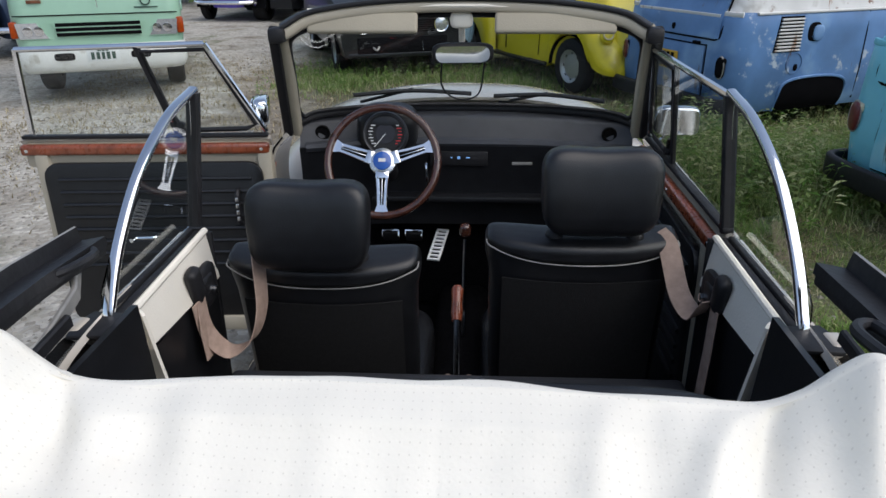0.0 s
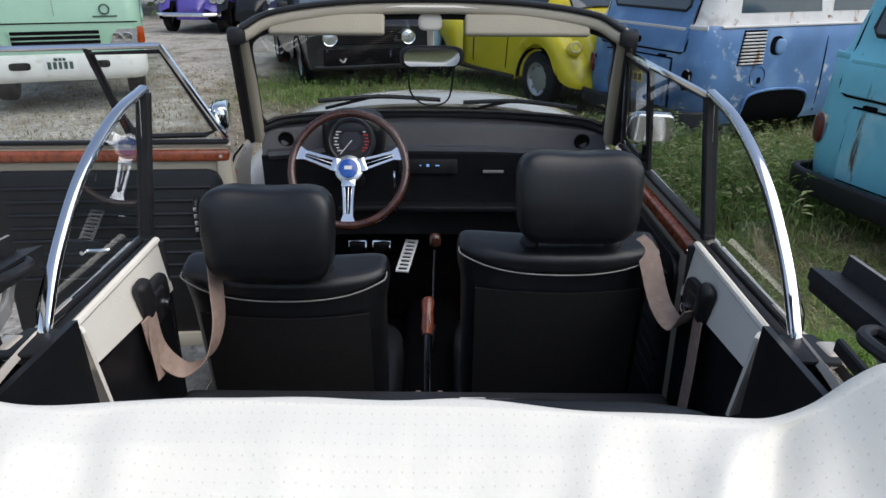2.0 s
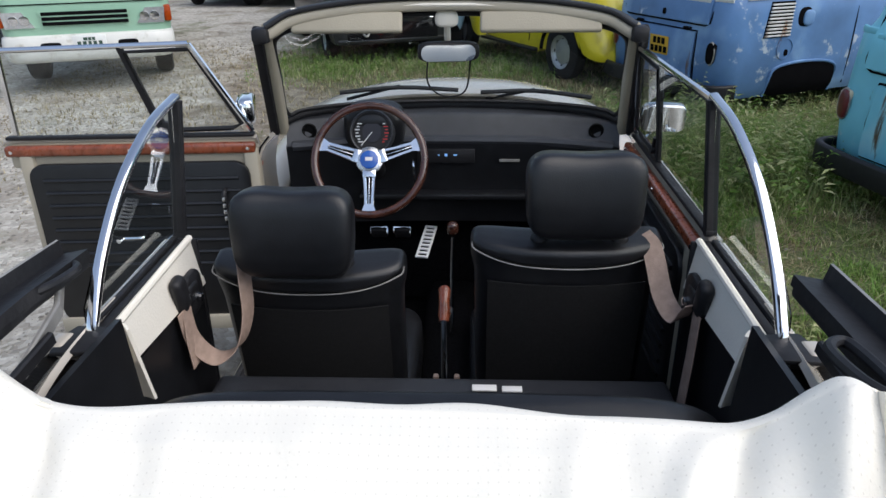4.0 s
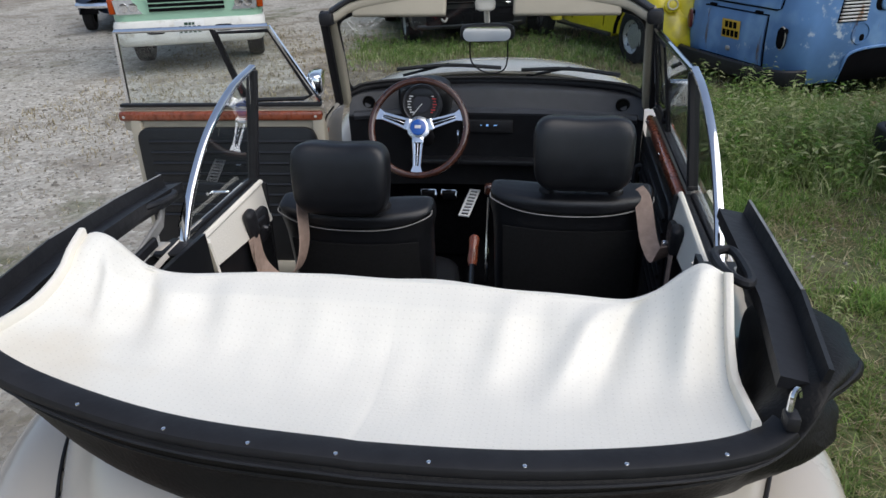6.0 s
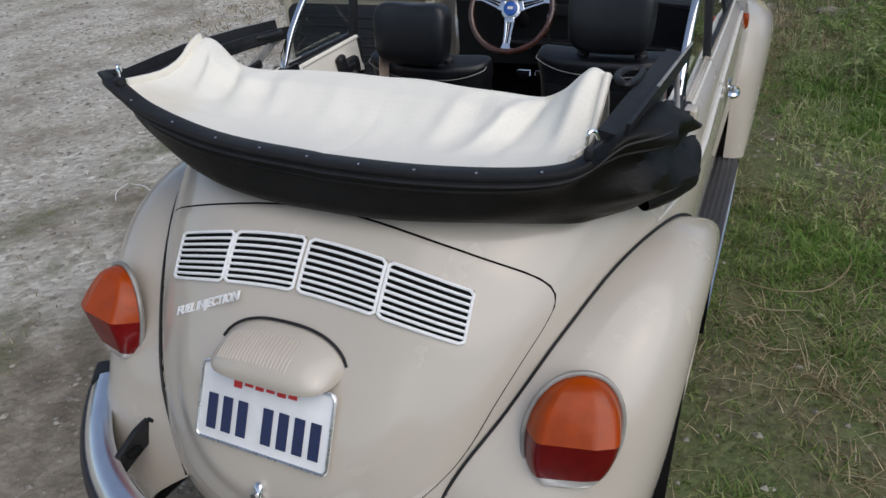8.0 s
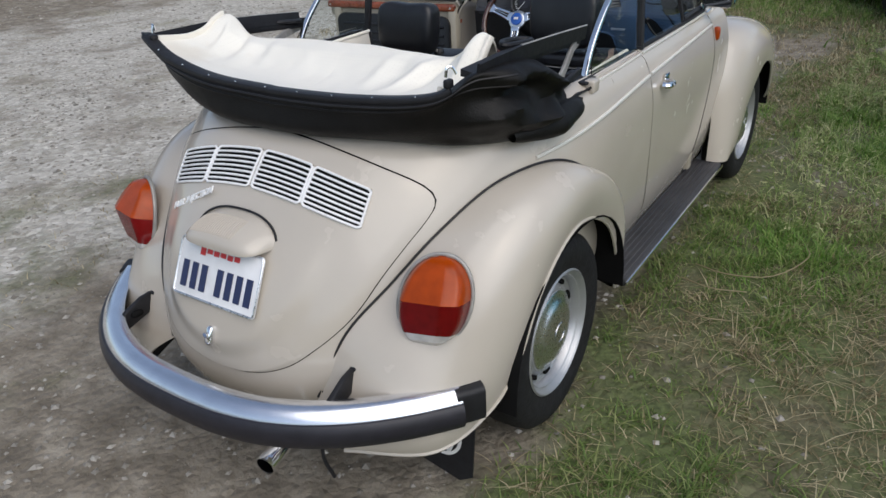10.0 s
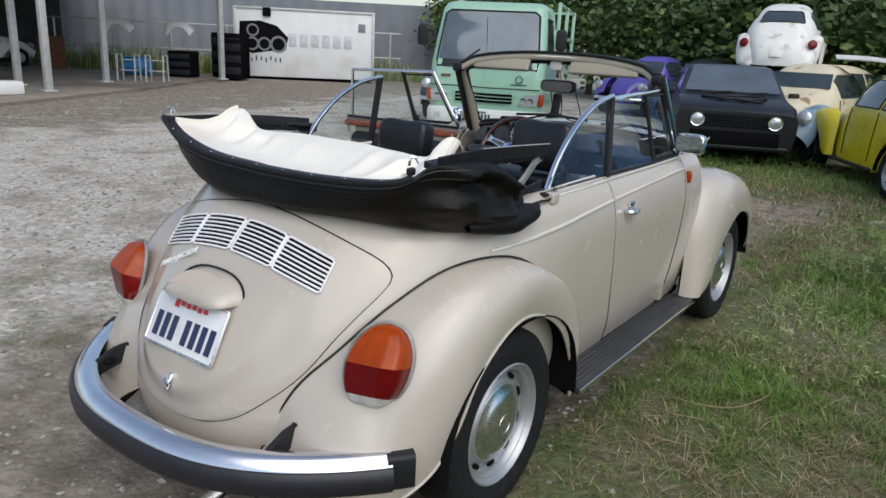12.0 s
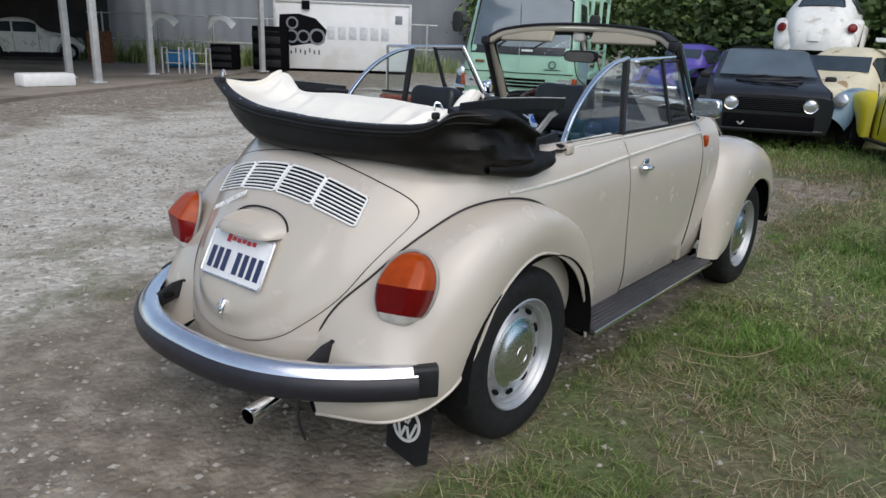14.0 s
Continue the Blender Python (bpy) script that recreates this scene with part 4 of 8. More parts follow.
part("bezel", moved(lathe([(0.004, 0.064), (0.012, 0.067), (0.014, 0.071), (0.006, 0.075), (-0.02, 0.077)], 40, "z"), dial_m), "sheen_vinyl", pod)
part("dial_centre", moved(lathe([(0.0015, 0.034), (0.0025, 0.033), (0.0025, 0.0)], 28, "z"), dial_m), "bumper_strip", pod)
part("needle", moved(block(-0.018, -0.022, 0.003, 0.058, 0.0025, 0.001, 0, 1, pose(0, 0, 0, 0, 0, 50)), dial_m), "white", pod)
radio = part("radio", block(-0.02, 1.645, 0.94, 0.20, 0.03, 0.05, 0.004), "black", dash, "small radio with a lit blue display")
lit = material("display_glow", (0.1, 0.25, 0.5), 0.3)
lit.node_tree.nodes["Principled BSDF"].inputs["Emission Color"].default_value = (0.25, 0.5, 1, 1)
lit.node_tree.nodes["Principled BSDF"].inputs["Emission Strength"].default_value = 0.5
for x, w in ((-0.045, 0.006), (-0.02, 0.010), (0.012, 0.014)):
    part("display_bar", block(x, 1.629, 0.945, w, 0.003, 0.009 if w == 0.010 else 0.004, 0.001, 1), lit, radio)
part("glovebox_badge", block(0.20, 1.632, 0.925, 0.07, 0.004, 0.010, 0.001), "grey_plate", dash)
part("ignition_key", tube([(-0.135, 1.62, 0.93), (-0.13, 1.59, 0.92), (-0.125, 1.585, 0.80)], 0.005, 6, 8), "chrome", dash)

# ---- steering wheel ----
st = new("steering_wheel")
st.parent = car
tagged(st, "three-spoke steering wheel with a dark wooden rim")
st.matrix_local = pose(-0.268, 1.538, 0.968, 62, 0, 0)
part("rim", lathe([(0.013 * math.sin(a), 0.182 + 0.0135 * math.cos(a)) for a in [2 * math.pi * k / 10 for k in range(11)]], 64, "z"), "wood_dark", st, "dark brown wooden rim")
part("hub", lathe([(-0.06, 0.03), (-0.02, 0.03), (-0.006, 0.046), (0.0, 0.044), (0.006, 0.03), (0.006, 0)], 32, "z"), "alu", st)
part("horn_button", lathe([(0.005, 0.031), (0.011, 0.030), (0.014, 0.022), (0.015, 0)], 28, "z"), "badge_blue", st, "blue horn button with a white mark")
part("horn_mark", block(0, 0.001, 0.0155, 0.024, 0.012, 0.001, 0.0004, 1), "white", st)
for a in (162, 18, 270):
    spoke = new("spoke")
    spoke.parent = st
    spoke.matrix_local = pose(0, 0, 0, 0, 0, a)
    for s in (1, -1):
        part("spoke_bar", sweep([(0.035, s * 0.017, 0.0), (0.10, s * 0.0125, -0.004), (0.16, s * 0.010, -0.004)], rrect(0.011, 0.005, 0.002, 1)), "chrome", spoke)
    part("spoke_root", block(0.045, 0, 0.0, 0.025, 0.044, 0.005, 0.002), "chrome", spoke)
    part("spoke_end", slab([(0.145, -0.014), (0.172, -0.024), (0.178, 0.0), (0.172, 0.024), (0.145, 0.014)], 0.005, pose(0, 0, -0.006)), "chrome", spoke)
    part("spoke_rib", block(0.10, 0, -0.003, 0.10, 0.003, 0.004, 0.001), "chrome", spoke)
part("column", tube([(-0.268, 1.56, 0.955), (-0.268, 1.80, 0.83)], 0.035, 12), "black", car)

# ---- pedals, levers ----
for x in (-0.277, -0.190):
    pd = part("pedal", block(x, 1.765, 0.612, 0.062, 0.02, 0.05, 0.008, 2, pose(0, 0, 0, 30, 0, 0)), "black", car, "black pedal with a bright edge")
    part("pedal_edge", tube([(x - 0.033, 1.742, 0.618), (x - 0.030, 1.748, 0.640), (x + 0.030, 1.748, 0.640), (x + 0.033, 1.742, 0.618)], 0.0055, 6), "chrome", pd)
acc = new("accelerator")
acc.parent = car
tagged(acc, "slotted aluminium accelerator pedal")
acc.matrix_local = pose(-0.094, 1.675, 0.615, 18, 0, -10)
for x in (-0.019, 0.019):
    part("side_bar", block(x, 0, 0, 0.009, 0.175, 0.008, 0.003), "slat", acc)
for k in range(9):
    part("cross_bar", block(0, -0.082 + 0.0205 * k, 0, 0.040, 0.008, 0.008, 0.002), "slat", acc)
lev = part("gear_lever", tube([(0.005, 1.36, 0.42), (0.005, 1.42, 0.60), (0.008, 1.45, 0.73)], 0.007, 8, 10), "chrome", car, "gear lever with a brown wooden knob")
part("knob", pillow(0.040, 0.040, 0.048, 10, 0.8, pose(0.008, 1.455, 0.760)), "wood_dark", lev)
hb = part("handbrake", tube([(-0.003, 0.92, 0.44), (-0.005, 0.97, 0.57), (-0.006, 1.02, 0.665)], 0.008, 8, 8), "chrome", car, "handbrake lever with a red-brown wooden grip")
part("grip", lathe([(0.0, 0.0), (0.0, 0.014), (0.02, 0.017), (0.06, 0.015), (0.095, 0.018), (0.104, 0.012), (0.106, 0)], 16, "z"), "wood", hb).matrix_local = pose(-0.006, 1.02, 0.66, -48, 0, 0)
part("tunnel", block(0, 1.1, 0.34, 0.20, 1.4, 0.14, 0.05, 3), "carpet", car)
for sx in (1, -1):
    part("heater_knob", block(sx * 0.03, 1.0, 0.47, 0.016, 0.02, 0.05, 0.005), "belt", car)
part("lever_base", block(0, 1.0, 0.42, 0.08, 0.12, 0.05, 0.015), "black", car)


# ---- seats ----
def front_seat(x, yr, top, lean, head, label):
    """A seat whose back is a slim slab with a padded shoulder roll; yr and top give the rear upper edge."""
    s = new("front_seat")
    s.parent = car
    tagged(s, label)
    m = pose(x, yr + 0.058, top, lean, 0, 0)
    rows = [Vector(r) for r in ((-0.56, 0.90, 0.9), (-0.40, 0.94, 1.0), (-0.22, 0.95, 1.0), (-0.14, 0.955, 1.0), (-0.095, 0.965, 1.0), (-0.060, 0.995, 1.0), (-0.034, 1.0, 1.0), (-0.016, 0.99, 0.95), (-0.005, 0.965, 0.78), (0.0, 0.93, 0.45), (0.001, 0.88, 0.08))]
    roll_edge = lambda xx: -0.054 + 0.030 * min(1.0, abs(xx) / 0.225) ** 3

    def back(u, v):
        z, kw, kd = smooth_at(rows, v)
        a = 2 * math.pi * u
        c, d = math.cos(a), math.sin(a)
        xx = 0.228 * kw * math.copysign(abs(c) ** 0.40, c)
        yy = 0.056 * kd * math.copysign(abs(d) ** 0.55, d)
        yy -= 0.034 * (1 - (xx / 0.228) ** 2)
        if d < 0:
            k = min(1.0, max(0.0, (z - roll_edge(xx)) / 0.014))
            yy -= 0.013 * k * k * (3 - 2 * k) * min(1.0, kd * 1.4)
        return (xx, yy, z)
    bm = grid(back, 72, 60, loop_u=True)
    bmesh.ops.holes_fill(bm, edges=bm.edges[:])
    bmesh.ops.recalc_face_normals(bm, faces=bm.faces)
    part("backrest", moved(bm, m), "leather", s, "black leatherette backrest with a padded shoulder roll")
    # near-black sheet painting the shade on the lower seat back
    part("back_panel", moved(grid(lambda u, v: (0.186 * (2 * u - 1), -0.059 - 0.034 * (1 - (0.186 * (2 * u - 1) / 0.228) ** 2), -0.10 - 0.42 * v), 12, 4, thick=0.004), m), "seat_back_dark", s, "near-black seat back panel with shade in its colour")
    pipe = [(xx, -0.066 - 0.034 * (1 - (xx / 0.228) ** 2) + 0.016 * (abs(xx) / 0.225) ** 6, roll_edge(xx) + 0.004) for xx in [-0.222 + 0.0222 * k for k in range(21)]]
    part("piping", moved(tube([(-0.224, -0.03, -0.018)] + pipe + [(0.224, -0.03, -0.018)], 0.0019, 6, 60), m), "grey_plate", s, "pale grey piping")
    part("cushion", pillow(0.46, 0.50, 0.16, 16, 0.4, pose(x, yr + 0.40, 0.43, 6, 0, 0)), "leather", s)
    part("seat_base", block(x, yr + 0.40, 0.31, 0.40, 0.42, 0.10, 0.02), "black", s)
    hr = pillow(0.262, 0.115, 0.205, 18, 0.46)
    for v in hr.verts:
        low = min(1.0, max(0.0, (-0.02 - v.co.z) / 0.085))
        v.co.x *= 1 + 0.03 * v.co.z / 0.1 - 0.05 * low ** 2
        v.co.y -= 0.020 * (v.co.x / 0.13) ** 2
        v.co.y += 0.020 * low ** 2 * (1 if v.co.y < 0 else 0)
        v.co.z -= 0.005 * math.cos(v.co.x / 0.135 * math.pi) * (1 if v.co.z > 0.02 else 0)
    h = part("headrest", moved(hr, pose(*head, -8, 0, 0)), "leather", s, "black leatherette headrest")
    for dx in (-0.093, 0.093):
        part("headrest_post", tube([(head[0] + dx, yr + 0.020, top - 0.01), (head[0] + dx, head[1] + 0.004, head[2] - 0.07)], 0.007, 8), "grey_plate", h)
        part("post_cup", lathe([(-0.012, 0.022), (0.0, 0.022), (0.010, 0.018), (0.016, 0.010), (0.016, 0)], 18, "z", (head[0] + dx, yr + 0.016, top - 0.004)), "black", h)
    return s


front_seat(0.295, 0.812, 1.006, 7, (0.321, 0.810, 1.114), "black leatherette front seat with headrest")
front_seat(-0.312, 0.745, 0.972, 10, (-0.315, 0.705, 1.064), "black leatherette driver seat with headrest pushed back")

# rear bench
bench = new("rear_seat")
bench.parent = car
tagged(bench, "black rear bench seat")
part("cushion", pillow(1.0, 0.36, 0.16, 14, 0.35, pose(0, 0.48, 0.56, 4, 0, 0)), "leather", bench)
part("folded_back", block(0, 0.48, 0.70, 1.04, 0.38, 0.055, 0.016, 3, pose(0, 0, 0, -3, 0, 0)), "sheen_vinyl", bench, "folded down rear backrest")
part("backrest", pillow(1.02, 0.13, 0.55, 16, 0.35, pose(0, 0.30, 0.70, 18, 0, 0)), "leather", bench)
part("shelf", block(0, 0.10, 0.90, 1.04, 0.34, 0.02, 0.006), "carpet", car)
part("rear_bulkhead", block(0, 0.14, 0.60, 1.06, 0.02, 0.64, 0.004), "carpet", car)
part("paper_slip", merge(block(0.100, 0.615, 0.726, 0.055, 0.022, 0.004, 0.001), block(0.162, 0.612, 0.726, 0.045, 0.020, 0.004, 0.001)), "white", car, "white paper slips on the folded rear seat")


# ---- belts ----
def strap(pts, w, parent, n=28, mat="belt", side=(0, 0, 1)):
    return part("seat_belt", sweep(smooth_path(pts, n), rrect(0.003, w, 0.001, 1), side), mat, parent, "beige webbing seat belt")


strap([(-0.447, 0.735, 0.992), (-0.440, 0.700, 0.960), (-0.432, 0.665, 0.880), (-0.452, 0.640, 0.815), (-0.500, 0.620, 0.795), (-0.535, 0.600, 0.850), (-0.540, 0.585, 0.935)], 0.046, car, 36, "belt", (0.25, 1, 0.1))
strap([(0.470, 0.845, 1.003), (0.487, 0.800, 0.985), (0.502, 0.725, 0.905), (0.522, 0.660, 0.885), (0.538, 0.620, 0.940)], 0.046, car, 24, "belt", (1, 0, 0.5))
part("belt_tail", sweep([(0.540, 0.60, 0.93), (0.535, 0.59, 0.82), (0.525, 0.58, 0.66)], rrect(0.003, 0.045, 0.001, 1), (0, 1, 0)), "belt", car)
part("belt_tail", sweep([(-0.540, 0.60, 0.93), (-0.537, 0.59, 0.86), (-0.530, 0.585, 0.80)], rrect(0.003, 0.045, 0.001, 1), (0, 1, 0)), "belt", car)

# ---- folded hood: black bag, cream lining, rails ----
hood = tagged(new("folded_hood"), "folded black vinyl convertible hood with cream lining showing")
hood.parent = car
HALF_TOP = [(0.650, 0.05, 0), (0.660, -0.08, 0), (0.655, -0.17, 0), (0.628, -0.265, 0), (0.515, -0.347, 0), (0.26, -0.392, 0)]
HALF_LOW = [(0.655, 0.10, 0), (0.645, 0.0, 0), (0.600, -0.12, 0), (0.485, -0.262, 0), (0.31, -0.345, 0), (0.15, -0.385, 0)]
# the near side lies tighter against the body than the far side
TIGHT_TOP = [(p[0] - (0.048, 0.050, 0.048, 0.040, 0.004, 0)[k], p[1], 0) for k, p in enumerate(HALF_TOP)]
TIGHT_LOW = [(p[0] - (0.035, 0.035, 0.030, 0.0, 0, 0)[k], p[1], 0) for k, p in enumerate(HALF_LOW)]
U_PATH = [Vector(p) for p in TIGHT_TOP] + [Vector((0, -0.402, 0))] + [Vector((-p[0] - (0.010, 0.014, 0.018, 0.030, 0.022, 0)[5 - k], p[1] - (0, 0, 0, 0.012, 0, 0)[5 - k], 0)) for k, p in enumerate(HALF_TOP[::-1])]
L_PATH = [Vector(p) for p in TIGHT_LOW] + [Vector((0, -0.395, 0))] + [Vector((-p[0], p[1], 0)) for p in HALF_LOW[::-1]]


def rim_top(s):
    """Height of the hood's rim along the horseshoe, s from 0 (near side) to 1 (far side)."""
    e = abs(2 * s - 1)
    if s < 0.5:
        return eased([(0, 1.106), (0.167, 1.108), (0.27, 1.116), (0.333, 1.128), (0.375, 1.146), (0.42, 1.172), (0.48, 1.184), (0.667, 1.186), (0.833, 1.176), (1.0, 1.155)], e)
    return eased([(0, 1.108), (0.167, 1.120), (0.27, 1.150), (0.345, 1.188), (0.42, 1.207), (0.5, 1.200), (0.667, 1.175), (0.833, 1.14), (1.0, 1.10)], e)


def bag_low(s):
    e = abs(2 * s - 1)
    if s < 0.5:
        return eased([(0, 1.000), (0.167, 1.0), (0.333, 1.0), (0.5, 0.985), (0.667, 0.965), (0.833, 0.965), (1.0, 0.985)], e)
    return eased([(0, 1.000), (0.167, 1.0), (0.333, 1.004), (0.5, 1.02), (0.667, 1.03), (0.833, 1.03), (1.0, 1.03)], e)


def bag(u, v):
    """Outside of the folded hood: leans out from the body to the rim, with sagging folds along the sides."""
    e = abs(2 * u - 1)
    pt, pl = smooth_at(U_PATH, u), smooth_at(L_PATH, u)
    q = smooth_at(U_PATH, min(u + 0.01, 1)) - smooth_at(U_PATH, max(u - 0.01, 0))
    out = Vector((q.y, -q.x, 0)).normalized()
    if out.dot(pt - Vector((0, 0.3, 0))) < 0:
        out = -out
    top, low = rim_top(u), bag_low(u)
    side = min(1.0, max(0.0, (e - 0.42) * 5))
    end = math.sqrt(max(0.0, 1 - ((e - 0.82) / 0.18) ** 2)) if e > 0.82 else 1.0
    a = 2 * math.pi * v
    k = 0.5 + 0.5 * math.sin(a)
    p = pl.lerp(pt, k)
    far = 1.0 if u < 0.5 else 1 - 0.65 * min(1.0, max(0.0, (e - 0.2) * 5))
    w = (0.030 + 0.026 * side) * far * math.copysign(abs(math.cos(a)) ** 0.8, math.cos(a))
    w += far * side * (0.4 + 0.6 * end) * (0.026 * math.sin(11 * k + 6 * e + 2.2 * wobble(p.y * 9, k * 2)) + 0.026 * wobble(p.x * 16, p.y * 16, k * 6)) * max(0.0, math.cos(a))
    w += (1 - side) * 0.006 * math.sin(7 * k) * max(0.0, math.cos(a))
    z = (top + low) / 2 + (top - low) / 2 * math.copysign(abs(math.sin(a)) ** 0.8, math.sin(a)) * (0.12 + 0.88 * end)
    return p + out * (w * (0.3 + 0.7 * end)) + Vector((0, 0, z))


bm = grid(bag, 180, 56, loop_v=True)
bmesh.ops.holes_fill(bm, edges=bm.edges[:])
bmesh.ops.recalc_face_normals(bm, faces=bm.faces)
part("hood_bag", bm, "hood_cloth", hood, "bulging black vinyl hood folds")
part("hood_seam", tube([Vector(bag(0.20 + 0.60 * k / 70, 0.085)) for k in range(71)], 0.0035, 6), "hood_cloth", hood)
part("hood_seam", tube([Vector(bag(0.20 + 0.60 * k / 70, 0.145)) for k in range(71)], 0.0030, 6), "black", hood)
# rim strip with studs along the rear
rim = []
for k in range(61):
    s = 0.315 + 0.37 * k / 60
    p = smooth_at(U_PATH, s)
    rim.append(Vector((p.x * 0.985, p.y + 0.004, rim_top(s) + 0.004)))
part("rim_strip", sweep(rim, rrect(0.040, 0.018, 0.006, 2)), "black", hood, "black rubber rim strip with studs")
for k in range(9):
    p = rim[6 + 6 * k]
    part("stud", lathe([(0, 0.003), (0.002, 0.0027), (0.0032, 0)], 10, "z", p + Vector((0, -0.012, 0.008))), "chrome", hood)


def ridge_z(x):
    return eased([(-0.60, 1.18), (-0.555, 1.216), (-0.535, 1.225), (-0.510, 1.218), (-0.475, 1.188), (-0.44, 1.166), (-0.36, 1.158), (-0.2, 1.166), (-0.05, 1.165), (0.1, 1.165), (0.25, 1.158), (0.36, 1.155), (0.41, 1.178), (0.445, 1.212), (0.470, 1.230), (0.50, 1.220), (0.58, 1.17)], x)


def crease(d, w):
    return math.exp(-(d / w) ** 2)


def lining(u, v):
    """The cream lining: from the rim over a hollow up to a ridge and down in front of it."""
    t = 2 * u - 1
    x = (0.500 if t > 0 else 0.548) * math.copysign(abs(t) ** 0.94, t)
    s = 0.5 - 0.168 * t
    p = smooth_at(U_PATH, s)
    y0, z0 = p.y + 0.020, rim_top(s) + 0.008
    x0 = p.x * 0.965
    yr = -0.092 + 0.03 * wobble(x * 3, 2.0) + 0.045 * (1 - abs(t) ** 3) + (0.045 * t ** 4 if t < 0 else 0.0)
    zr = ridge_z(x)
    if v <= 0.8:
        k = v / 0.8
        y = y0 + (yr - y0) * (1 - (1 - k) ** 1.45)
        steep = 2.2
        q = min(1.0, max(0.0, (k - 0.30) / 0.66))
        wall = 0.45 + 0.55 * min(1.0, max(0.0, (abs(t) - 0.72) / 0.24))
        rise = (1 - wall) * k ** steep + wall * q * q * (3 - 2 * q)
        z = z0 + (zr - z0) * rise - 0.034 * math.sin(math.pi * min(k * 1.35, 1)) * (1 - 0.5 * abs(t))
        mid = math.sin(math.pi * min(1, k * 1.02))
        # hanging folds from the ridge, stronger towards the corners
        f = 0.0
        for cx, cw, ca, lean in ((-0.49, 0.020, 0.036, 0.06), (-0.44, 0.022, -0.026, 0.05), (-0.39, 0.025, 0.016, 0.04), (-0.33, 0.03, -0.012, 0.03), (-0.27, 0.03, 0.008, -0.02), (-0.13, 0.04, 0.006, 0.03), (0.20, 0.022, 0.012, -0.05), (0.25, 0.025, -0.010, -0.04), (0.34, 0.02, 0.026, -0.12), (0.39, 0.018, -0.030, -0.10), (0.46, 0.02, 0.026, -0.05), (0.50, 0.02, -0.018, -0.02)):
            f += ca * crease(x - cx - lean * (1 - k), cw * (1.3 - 0.5 * k)) * k
        y -= f * mid ** 0.7
        z += 0.5 * f * mid + 0.0035 * wobble(x * 8, k * 4, 2.2) * mid + 0.0022 * wobble(x * 22, k * 9, 5) * mid
        xx = x0 + (x - x0) * k
    else:
        k = (v - 0.8) / 0.2
        y = yr + 0.055 * math.sin(k * math.pi / 2) + 0.01 * wobble(x * 8, 1)
        z = zr + 0.006 * math.sin(k * math.pi) - 0.16 * (1 - math.cos(k * math.pi / 2))
        xx = x
    return (xx, y, z)


part("cream_lining", grid(lining, 200, 70, thick=0.004), "lining", hood, "wrinkled cream perforated vinyl lining")
for sx in (1, -1):
    hem = [Vector(lining(0.5 + sx * 0.5, 0.08 * k)) + Vector((sx * 0.004, 0, 0.004)) for k in range(11)]
    part("lining_hem", sweep(hem, rrect(0.012, 0.022, 0.004, 2)), "cream", hood)

